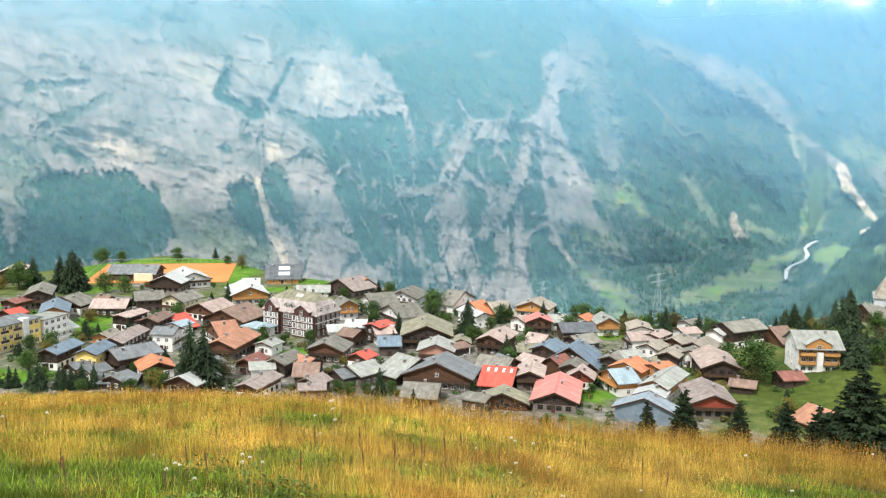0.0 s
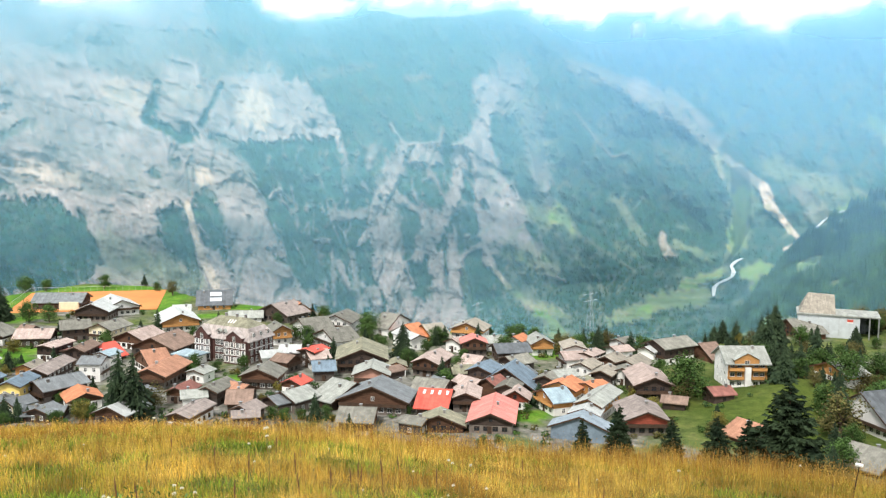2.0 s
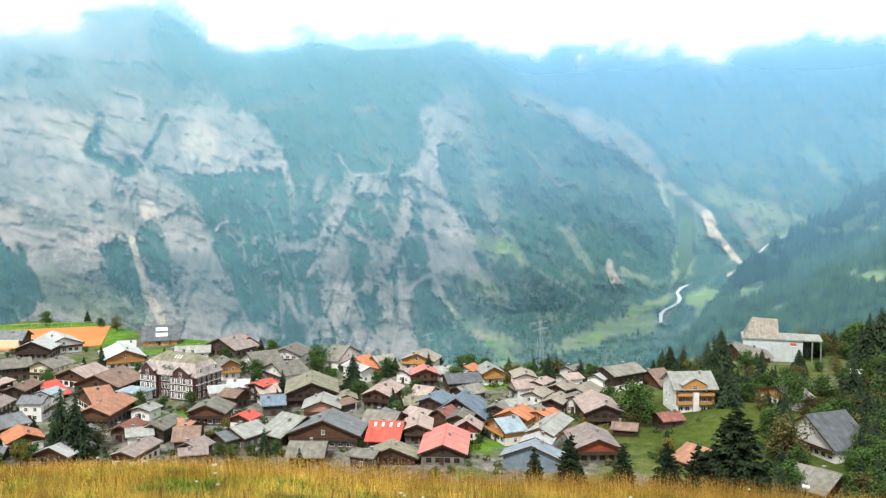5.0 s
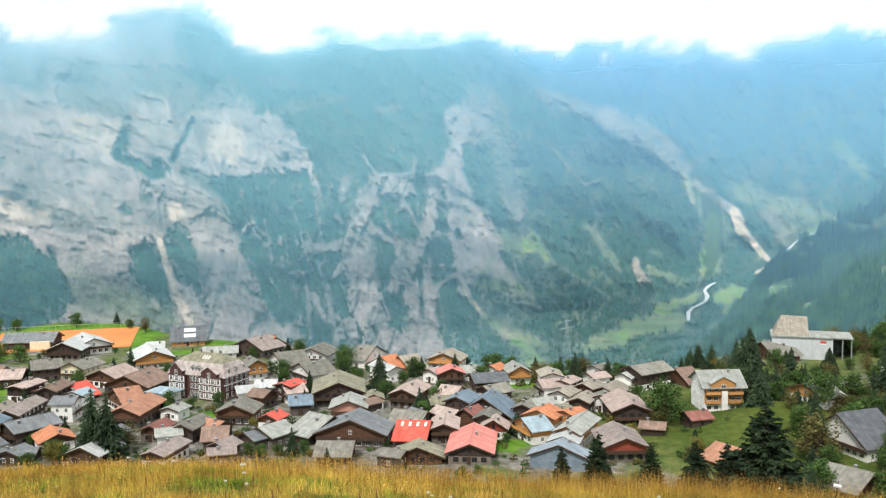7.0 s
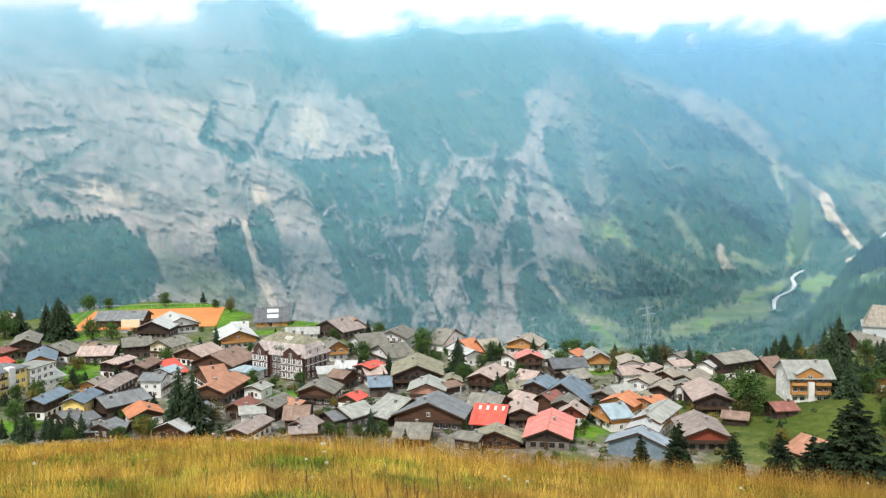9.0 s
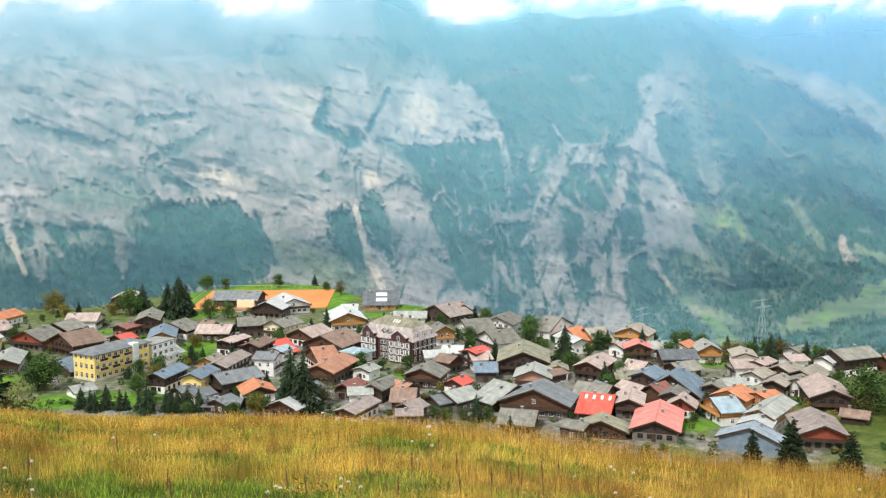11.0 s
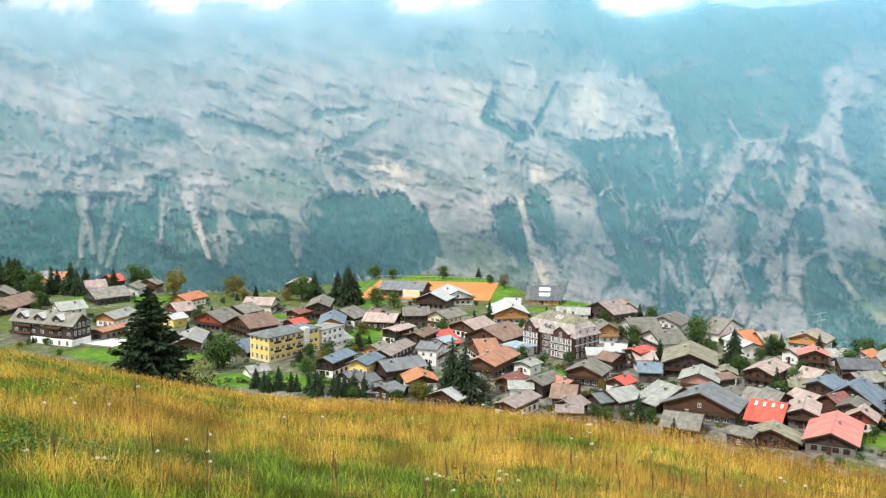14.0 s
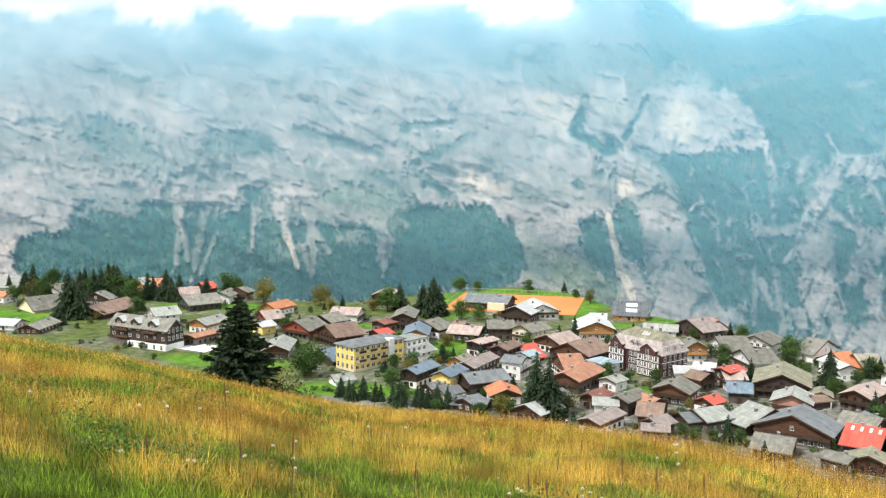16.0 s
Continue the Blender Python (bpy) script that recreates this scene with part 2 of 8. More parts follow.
def ground_material():
    m = bpy.data.materials.new("grassland")
    m.use_nodes = True
    n, l = m.node_tree.nodes, m.node_tree.links
    b = n["Principled BSDF"]
    b.inputs["Roughness"].default_value, b.inputs["Specular IOR Level"].default_value = 0.95, 0.1
    co = n.new("ShaderNodeTexCoord")

    def noise_tex(scale, detail=4):
        t = n.new("ShaderNodeTexNoise")
        t.inputs["Scale"].default_value, t.inputs["Detail"].default_value = scale, detail
        l.new(co.outputs["Object"], t.inputs["Vector"])
        return t.outputs["Fac"]

    def ramp(fac, stops):
        r = n.new("ShaderNodeValToRGB")
        while len(r.color_ramp.elements) < len(stops):
            r.color_ramp.elements.new(0.5)
        for e, (p, c) in zip(r.color_ramp.elements, stops):
            e.position, e.color = p, (*c, 1)
        l.new(fac, r.inputs[0])
        return r.outputs["Color"]

    def mix(fac, a, b2, mode="MIX"):
        x = n.new("ShaderNodeMix")
        x.data_type, x.blend_type = "RGBA", mode
        if isinstance(fac, float):
            x.inputs["Factor"].default_value = fac
        else:
            l.new(fac, x.inputs["Factor"])
        l.new(a, x.inputs["A"])
        l.new(b2, x.inputs["B"])
        return x.outputs["Result"]

    at = n.new("ShaderNodeAttribute")
    at.attribute_name = "zone"            # red: dry meadow, green: paving, blue: far woods, alpha: lawns
    sep = n.new("ShaderNodeSeparateColor")
    l.new(at.outputs["Color"], sep.inputs[0])
    lawn = ramp(noise_tex(0.12, 7), [(0.3, (0.06, 0.15, 0.018)), (0.5, (0.10, 0.23, 0.025)), (0.7, (0.17, 0.27, 0.04))])
    dry = ramp(noise_tex(0.35), [(0.3, (0.055, 0.075, 0.02)), (0.5, (0.15, 0.12, 0.03)), (0.7, (0.25, 0.17, 0.045))])
    paving = ramp(noise_tex(0.3, 6), [(0.3, (0.07, 0.08, 0.05)), (0.5, (0.19, 0.185, 0.17)), (0.7, (0.34, 0.33, 0.31))])
    woods = ramp(noise_tex(0.02, 8), [(0.35, (0.036, 0.066, 0.012)), (0.55, (0.066, 0.10, 0.018)), (0.7, (0.11, 0.135, 0.03))])
    rank = ramp(noise_tex(0.2, 7), [(0.3, (0.05, 0.075, 0.025)), (0.5, (0.10, 0.14, 0.04)), (0.7, (0.17, 0.18, 0.065))])
    c = mix(at.outputs["Alpha"], rank, lawn)
    c = mix(sep.outputs["Red"], c, dry)
    c = mix(sep.outputs["Green"], c, paving)
    c = mix(sep.outputs["Blue"], c, woods)
    c = mix(1.0, c, ramp(noise_tex(0.5, 5), [(0.3, (0.68, 0.72, 0.7)), (0.7, (1.18, 1.12, 1.1))]), "MULTIPLY")
    fine = ramp(noise_tex(3.0, 3), [(0.25, (0.7, 0.7, 0.7)), (0.75, (1.2, 1.2, 1.15))])
    c = mix(1.0, c, fine, "MULTIPLY")
    l.new(c, b.inputs["Base Color"])
    bp = n.new("ShaderNodeBump")
    bp.inputs["Strength"].default_value, bp.inputs["Distance"].default_value = 0.5, 0.3
    l.new(noise_tex(2.0), bp.inputs["Height"])
    l.new(bp.outputs[0], b.inputs["Normal"])
    return m


def greenness(x, y, r):
    """How green and low the growth is: patches, more of it close by and up the slope."""
    f = 0.5 + 1.5 * (fbm(x / 1.7, y / 1.7, 4, 16) - 0.5) + 1.1 * (fbm(x / 0.55, y / 0.55, 4, 18) - 0.5)
    f = f + 0.20 * smooth(11.5, 6.0, r * (1 - 0.28 * smooth(0, 6, x))) + 0.30 * smooth(0.5, -4.5, x) * smooth(14, 7, r)
    f = f + 0.20 * smooth(-6, -10, x) * smooth(10.5, 14.5, r) * smooth(30, 20, r) + 0.16 * np.exp(-((x + 2.5) / 3.0) ** 2 - ((y - 19) / 5.0) ** 2)
    f = f + 0.22 * smooth(8.5, 6.2, r) * smooth(0.5, -2, x)
    return f - 0.06


gv, gf = polar_ground()
gm = mesh("ground", gv, gf, ground_material(), smooth=True)
P = np.array(gv)
gr = np.hypot(P[:, 0], P[:, 1])
gaz = np.degrees(np.arctan2(P[:, 0], P[:, 1]))
HUMP = np.exp(-(((P[:, 0] - 158) / 45) ** 2 + ((P[:, 1] - 235) / 45) ** 2))
LAWNS = [(-93, 272, 22, 9), (-70, 482, 62, 13), (-34, 445, 7, 32), (-105, 446, 8, 34), (-92, 406, 9, 8), (-79, 346, 9, 9), (-2, 294, 9, 5), (101, 309, 12, 7), (-18, 402, 9, 6), (5, 421, 18, 7),
         (-77, 330, 8, 10), (-121, 374, 9, 6), (-216, 398, 20, 12), (-103, 360, 9, 6), (75, 240, 9, 6), (88, 352, 14, 8), (-190, 404, 14, 10), (-150, 300, 26, 10), (-290, 350, 40, 20)]


def paint_ground(built):
    """Red: dry meadow, green: paving and trodden earth round the houses, blue: far woods, alpha: mown lawns."""
    x, y = P[:, 0], P[:, 1]
    zone = np.zeros((len(P), 4), np.float32)
    zone[:, 0] = np.maximum(1 - smooth(60, 110, gr + 30 * (fbm(x / 25, y / 25, 3, 8) - 0.5)), 0.35 * np.exp(-(((x - 158) / 38) ** 2 + ((y - 235) / 30) ** 2)))
    zone[:, 0] *= 1 - 0.8 * smooth(0.48, 0.66, greenness(x, y, gr)) * smooth(60, 45, gr)
    lawn = np.zeros(len(P))
    for cx, cy, rx, ry in LAWNS:
        lawn = np.maximum(lawn, smooth(1.15, 0.85, np.hypot((x - cx) / rx, (y - cy) / ry) + 0.3 * (fbm(x / 6, y / 6, 3, 21) - 0.5)))
    close = np.full(len(P), 99.0)
    for cx, cy in built:
        close = np.minimum(close, np.hypot(x - cx, y - cy))
    lanes = smooth(0.68, 0.76, fbm(x / 22, y / 22, 3, 4, ridged=True)) * smooth(150, 170, gr) * (1 - smooth(0, 30, gr - np.interp(gaz, EDGE_AZ, EDGE_R) + 60)) * smooth(-34, -28, gaz)
    yard = smooth(17, 8, close + 14 * (fbm(x / 7, y / 7, 4, 22) - 0.5))
    zone[:, 1] = np.maximum(lanes, 0.9 * yard * (0.55 + 0.45 * smooth(-20, -14, gaz)) * (1 - 0.45 * smooth(14, 24, gaz))) * (1 - smooth(0.1, 0.3, HUMP)) * (1 - lawn)
    zone[:, 2] = smooth(20, 60, gr - np.interp(gaz, EDGE_AZ, EDGE_R)) * smooth(0.35, 0.45, fbm(x / 140, y / 140, 4, 12))
    zone[:, 2] = np.maximum(zone[:, 2], 0.9 * smooth(0.2, 0.6, HUMP) * smooth(0.1, 0.5, fbm(x / 9, y / 9, 4, 14)) * (1 - 0.5 * lawn))
    zone[:, 3] = lawn
    gm.attributes.new("zone", "FLOAT_COLOR", "POINT").data.foreach_set("color", zone.ravel())


ground = tagged(new("ground", gm), "alpine ground of dry meadow hill, green village lawns and valley floor", "ground", kind="structure")


# ---- the far side of the valley ----
def rock_material(name):
    m = bpy.data.materials.new(name)
    m.use_nodes = True
    n, l = m.node_tree.nodes, m.node_tree.links
    b = n["Principled BSDF"]
    b.inputs["Roughness"].default_value, b.inputs["Specular IOR Level"].default_value = 0.95, 0.1
    co = n.new("ShaderNodeTexCoord")

    def noise_tex(scale, detail=6, stretch=(1, 1, 1), dip=0):
        mp = n.new("ShaderNodeMapping")
        mp.vector_type = "TEXTURE"
        mp.inputs["Scale"].default_value, mp.inputs["Rotation"].default_value = stretch, (0, radians(dip), 0)
        t = n.new("ShaderNodeTexNoise")
        t.inputs["Scale"].default_value, t.inputs["Detail"].default_value = scale, detail
        l.new(co.outputs["Object"], mp.inputs[0])
        l.new(mp.outputs[0], t.inputs["Vector"])
        return t.outputs["Fac"]

    def ramp(fac, stops):
        r = n.new("ShaderNodeValToRGB")
        while len(r.color_ramp.elements) < len(stops):
            r.color_ramp.elements.new(0.5)
        for e, (p, c) in zip(r.color_ramp.elements, stops):
            e.position, e.color = p, (*c, 1)
        l.new(fac, r.inputs[0])
        return r.outputs["Color"]

    def mix(fac, a, b2, mode="MIX"):
        x = n.new("ShaderNodeMix")
        x.data_type, x.blend_type = "RGBA", mode
        if isinstance(fac, float):
            x.inputs["Factor"].default_value = fac
        else:
            l.new(fac, x.inputs["Factor"])
        l.new(a, x.inputs["A"])
        l.new(b2, x.inputs["B"])
        return x.outputs["Result"]

    at = n.new("ShaderNodeAttribute")
    at.attribute_name = "cover"           # red: woods, green: pasture, blue: ochre rock
    sep = n.new("ShaderNodeSeparateColor")
    l.new(at.outputs["Color"], sep.inputs[0])
    rock = ramp(noise_tex(0.012, 8, (1, 1, 2)), [(0.3, (0.235, 0.198, 0.180)), (0.5, (0.328, 0.275, 0.249)), (0.7, (0.445, 0.375, 0.338))])
    strata = ramp(noise_tex(0.045, 8, (4.5, 4.5, 1), 20), [(0.34, (0.84, 0.85, 0.86)), (0.5, (0.99, 0.99, 0.99)), (0.68, (1.10, 1.09, 1.08))])
    streaks = ramp(noise_tex(0.06, 8, (1, 1, 3.2)), [(0.34, (0.82, 0.83, 0.84)), (0.5, (0.99, 0.99, 0.99)), (0.66, (1.12, 1.11, 1.10))])
    streaks = mix(0.8, streaks, strata, "MULTIPLY")
    rock = mix(1.0, rock, streaks, "MULTIPLY")
    tufts = ramp(noise_tex(0.035, 9, (2.2, 2.2, 1), 20), [(0.57, (0, 0, 0)), (0.70, (0.20, 0.20, 0.20))])
    ochre = ramp(noise_tex(0.02, 6), [(0.3, (0.49, 0.385, 0.29)), (0.7, (0.66, 0.53, 0.41))])
    wood = ramp(noise_tex(0.05, 6), [(0.3, (0.016, 0.060, 0.053)), (0.55, (0.028, 0.089, 0.068)), (0.75, (0.05, 0.126, 0.074))])
    grass = ramp(noise_tex(0.02, 6), [(0.3, (0.09, 0.20, 0.06)), (0.5, (0.16, 0.30, 0.08)), (0.75, (0.33, 0.31, 0.12))])
    ochre = mix(0.6, ochre, streaks, "MULTIPLY")
    c = mix(tufts, rock, wood)
    c = mix(sep.outputs["Blue"], c, ochre)
    c = mix(sep.outputs["Green"], c, grass)
    glades = ramp(noise_tex(0.022, 9, (1, 1, 2.2)), [(0.52, (0, 0, 0)), (0.70, (0.14, 0.14, 0.14))])
    wood = mix(glades, wood, grass)
    c = mix(sep.outputs["Red"], c, wood)
    hatch = ramp(noise_tex(0.2, 6, (1, 1, 3.5)), [(0.32, (0.70, 0.70, 0.72)), (0.5, (1.0, 1.0, 1.0)), (0.68, (1.24, 1.23, 1.21))])
    c = mix(1.0, c, hatch, "MULTIPLY")
    l.new(c, b.inputs["Base Color"])
    bp = n.new("ShaderNodeBump")
    bp.inputs["Strength"].default_value, bp.inputs["Distance"].default_value = 0.32, 10.0
    l.new(noise_tex(0.03, 8), bp.inputs["Height"])
    l.new(bp.outputs[0], b.inputs["Normal"])
    return m


ROCK = rock_material("limestone_cliff")


def face_sheet(name, az, el, dist, cover):
    """A mountainside over a grid of bearings and heights (degrees), dist metres away."""
    X, Y, Z = dist * np.sin(np.radians(az)), dist * np.cos(np.radians(az)), EYE + dist * np.tan(np.radians(el))
    h, w = az.shape
    i, j = np.meshgrid(np.arange(w - 1), np.arange(h - 1))
    faces = np.stack([j * w + i, j * w + i + 1, (j + 1) * w + i + 1, (j + 1) * w + i], -1).reshape(-1, 4)
    me = mesh(name, np.stack([X, Y, Z], -1).reshape(-1, 3).tolist(), faces.tolist(), ROCK, smooth=True)
    rgba = np.concatenate([cover, np.ones((*az.shape, 1))], -1).astype(np.float32)
    me.attributes.new("cover", "FLOAT_COLOR", "POINT").data.foreach_set("color", rgba.ravel())
    return new(name, me)


CREST_E, CREST_A = [-16, -9.9, -6.2, -1.6, 1.8, 4.6, 6.3, 9, 12], [27, 28.3, 29.8, 29.4, 26.7, 19.7, 17.7, 15, 13]
AZ, STEP = np.meshgrid(np.arange(-45, 51, 0.078), np.linspace(0, 1, 370))
TOP = 7.3 + 3.2 * smooth(3, -4, AZ) + 1.3 * (fbm(AZ / 4, AZ * 0, 4, 3) - 0.5)
EL = -16 + STEP * (TOP + 16)
# ragged outlines: the bearings by which the cover is laid are bent by noise of two sizes
BENT_A = AZ + 0.28 * (fbm(AZ / 1.1, EL / 1.1, 3, 31) - 0.5) + 0.22 * (fbm(AZ * 4.5, EL * 3.5, 4, 33) - 0.5)
BENT_E = EL + 0.26 * (fbm(AZ / 1.1, EL / 1.1, 3, 41) - 0.5) + 0.34 * (fbm(AZ * 5.5, EL * 3.0, 4, 43) - 0.5)
GRAIN = fbm(AZ * 2.2 + EL * 0.8, EL * 1.6, 5, 51)
FINE = fbm(AZ * 7 + EL * 2.0, EL * 4, 4, 53)
# fibres that run down the fall line, leaning to the right of it
FIBRE = fbm(AZ * 5.5 + EL * 2.6 + 1.2 * GRAIN, EL * 1.1 - AZ * 0.3, 5, 57)
BEHIND = smooth(-0.4, 0.8, AZ - np.interp(EL, CREST_E, CREST_A))
COVER = {k: np.zeros(AZ.shape) for k in ("wood", "grass", "ochre", "scree")}
WOOD_E, WOOD_A = [-13.19, -10.43, -6.99, -4.22, -0.85, 1.48, 3.48, 6.44, 8.99], [4.02, 2.72, 1.29, -0.29, -0.35, 1.04, 2.58, 0.85, -0.05]
COVER["wood"] = smooth(-0.5, 0.6, BENT_A - np.interp(BENT_E, WOOD_E, WOOD_A)) * (0.88 + 0.12 * smooth(0.35, 0.6, GRAIN))
COVER["grass"] = BEHIND * 0.35 * smooth(0.4, 0.65, fbm(AZ / 3, EL / 1.5, 5, 71))


def patch(kind, a0, e0, a1, e1, w0, w1, strength=1.0):
    """Lays one kind of cover along a tapering line of bearing and height (degrees), with a ragged edge."""
    wide = max(w0, w1)
    near = (AZ > min(a0, a1) - wide * 2 - 1.2) & (AZ < max(a0, a1) + wide * 2 + 1.2)
    cols = np.where(near.any(0))[0]
    if not len(cols):
        return
    sl = (slice(None), slice(cols[0], cols[-1] + 1))
    k = min(1.0, 0.3 + wide)
    pa, pe = AZ[sl] + (BENT_A[sl] - AZ[sl]) * k, EL[sl] + (BENT_E[sl] - EL[sl]) * k
    dx, dy = a1 - a0, e1 - e0
    t = np.clip(((pa - a0) * dx + (pe - e0) * dy) / (dx * dx + dy * dy + 1e-9), 0, 1)
    half = np.maximum((w0 + (w1 - w0) * t) * (1.1 if kind == "rock" else 1.0), 0.09)
    dist = np.hypot(pa - a0 - t * dx, pe - e0 - t * dy) / half
    rough = 1.0 if kind != "scree" else 0.45
    rough = rough * np.minimum(1, 0.5 / half)
    f = strength * (1 - smooth(1 - 0.4 * rough, 1 + 0.2 * rough, dist + rough * (0.5 * (GRAIN[sl] - 0.5) + 1.0 * (FINE[sl] - 0.5) + 1.6 * (FIBRE[sl] - 0.5))))
    for name in COVER:
        target = 1.0 if name == kind else 0.0
        COVER[name][sl] = COVER[name][sl] * (1 - f) + target * f


# upper woods and haze-dimmed ledges
patch("wood", -7.1, 4.7, 5.11, 4.32, 1.45, 1.45, 0.5)
patch("wood", -0.59, 7.22, -0.14, 6.1, 1.38, 1.38, 0.7)
patch("rock", 3.75, 3.48, 7.82, 4.31, 0.35, 0.21, 0.35)
patch("rock", 3.13, 5.47, 5.46, 4.82, 0.42, 0.28, 0.3)
patch("rock", 9.86, 3.46, 11.4, 3.61, 0.21, 0.14, 0.4)
# dark gullies of the high cliff
patch("wood", -4.65, 2.97, -5.41, 1.02, 0.31, 0.38, 1)
patch("wood", -5.41, 0.92, -3.56, -0.21, 0.28, 0.24, 1)
patch("wood", -2.98, -0.02, -2.41, -0.16, 0.69, 0.55, 1)
patch("wood", -1.14, 2.98, -2.25, 0.77, 0.14, 0.21, 0.9)
patch("wood", -3.26, -0.81, -3.1, -3.47, 0.14, 0.10, 0.55)
patch("wood", -5.22, -2.26, -5.03, -2.3, 0.31, 0.31, 0.7)
patch("wood", -4.06, -1.66, -3.74, -1.73, 0.28, 0.28, 0.6)
patch("wood", -2.11, 0.24, 0.46, -1.2, 0.55, 0.48, 0.65)
patch("wood", -6.16, 1.51, -7.3, -0.1, 0.35, 0.21, 0.25)
# the forest under the cliff and the woods beside the gully
patch("wood", -14.84, -6.16, -11.97, -6.34, 2.56, 2.49, 1)
patch("wood", -4.2, -4.77, -3.73, -6.78, 0.83, 0.90, 1)
patch("wood", -3.64, -6.95, -2.88, -8.32, 0.52, 0.31, 0.9)
patch("wood", -2.26, -4.34, -1.43, -6.04, 0.90, 0.90, 1)
patch("wood", -1.24, -6.22, -0.51, -8.1, 0.69, 0.42, 0.9)
patch("wood", 0.79, -1.38, 2.02, -4.97, 1.25, 1.18, 1)
patch("wood", 3.11, -1.92, 4.39, -5.03, 2.08, 1.94, 1)
patch("wood", 5.33, -1.27, 6.26, -5.76, 1.80, 1.73, 1)
patch("wood", -0.3, -4.56, 1.78, -7.75, 0.31, 0.24, 0.7)
patch("wood", 0.81, -6.29, 2.43, -8.79, 0.28, 0.31, 0.65)
patch("wood", -5.36, -6.05, -3.86, -8.64, 0.31, 0.28, 0.4)
patch("wood", -7.94, -4.63, -7.0, -7.93, 0.35, 0.35, 0.22)
# thin turf low on the wall
patch("wood", -9.35, -5.53, -4.17, -8.26, 1.38, 1.59, 0.2)
patch("grass", -9.09, -6.51, -3.86, -8.44, 1.25, 1.38, 0.22)
patch("wood", -11.95, 1.51, -8.85, -1.04, 0.90, 0.76, 0.15)
patch("wood", -7.64, -1.07, -4.95, -3.42, 0.69, 0.83, 0.12)
patch("grass", -6.04, -7.33, -2.9, -8.82, 0.69, 0.76, 0.2)
# the pale head wall
patch("rock", -0.43, 1.99, 2.87, 1.81, 1.45, 1.52, 1)
patch("rock", -0.48, 0.32, 2.32, 0.06, 0.62, 0.48, 1)
patch("rock", 3.0, 0.32, 5.53, 0.16, 0.45, 0.31, 1)
patch("rock", 4.66, 2.3, 4.79, 0.27, 0.21, 0.48, 1)
patch("rock", 5.21, 1.05, 6.33, -2.49, 0.28, 0.17, 0.95)
patch("rock", 6.33, -2.14, 6.21, -3.17, 0.42, 0.35, 0.95)
patch("rock", -3.44, 3.14, -1.92, 0.83, 1.21, 0.90, 0.9)
patch("rock", -2.16, -1.49, -0.44, -3.71, 1.25, 1.04, 1)
patch("rock", -0.59, -3.37, 2.13, -7.18, 0.90, 0.31, 0.95)
patch("rock", -0.33, -5.41, 0.9, -9.0, 1.04, 1.25, 0.75)
patch("scree", -3.31, -3.97, -2.64, -6.83, 0.17, 0.21, 0.95)
patch("scree", -2.64, -6.83, -1.72, -8.82, 0.21, 0.28, 0.95)
patch("rock", -2.77, -4.09, -2.26, -4.3, 0.14, 0.10, 0.9)
patch("rock", 1.49, -3.76, 1.9, -3.23, 0.10, 0.09, 0.9)
patch("rock", 1.9, -3.23, 2.74, -4.51, 0.09, 0.07, 0.9)
patch("ochre", -7.04, 2.41, -6.15, 1.77, 0.83, 0.69, 0.6)
patch("ochre", 0.79, 1.98, 1.09, 1.08, 0.90, 0.62, 0.75)
patch("ochre", -2.19, -2.43, -2.04, -2.57, 0.62, 0.48, 0.8)
patch("ochre", -11.97, -1.93, -9.51, -2.5, 0.69, 0.42, 0.55)
# small rocks in the lower woods
patch("rock", 5.32, -4.84, 6.21, -4.65, 0.35, 0.28, 0.9)
patch("rock", 4.46, -2.11, 4.97, -1.95, 0.21, 0.14, 0.4)
patch("rock", 3.16, -6.7, 4.94, -6.34, 0.28, 0.21, 0.9)
patch("rock", 4.01, -6.8, 4.67, -9.35, 0.45, 0.31, 0.95)
patch("rock", 1.75, -8.63, 3.75, -10.47, 1.11, 1.18, 0.85)
patch("rock", 5.7, -7.81, 6.26, -9.19, 0.28, 0.17, 0.85)
patch("rock", 5.21, -6.76, 5.4, -10.26, 0.14, 0.14, 0.6)
patch("rock", 6.44, -7.14, 6.92, -10.72, 0.17, 0.17, 0.5)
patch("rock", 6.92, -10.58, 7.57, -9.23, 0.28, 0.14, 0.6)
# the middle rib
patch("rock", 6.62, -4.8, 7.83, -4.54, 0.21, 0.35, 0.95)
patch("rock", 7.92, -5.17, 6.86, -6.53, 0.24, 0.14, 0.95)
patch("rock", 8.18, -4.24, 8.71, -7.88, 0.48, 0.90, 1)
patch("rock", 8.71, -7.88, 9.5, -11.05, 0.83, 0.83, 1)
patch("rock", 7.92, -9.24, 8.06, -11.02, 0.21, 0.48, 0.8)
patch("rock", 7.73, -0.89, 7.5, -1.82, 0.31, 0.21, 0.75)
patch("rock", 7.17, -2.95, 7.41, -3.36, 0.21, 0.17, 0.7)
patch("rock", 9.52, -0.46, 8.65, -3.21, 0.35, 0.69, 1)
patch("rock", 8.85, 0.81, 9.62, -0.5, 0.10, 0.17, 0.8)
patch("rock", 9.4, -3.67, 11.29, -5.01, 0.17, 0.35, 0.95)
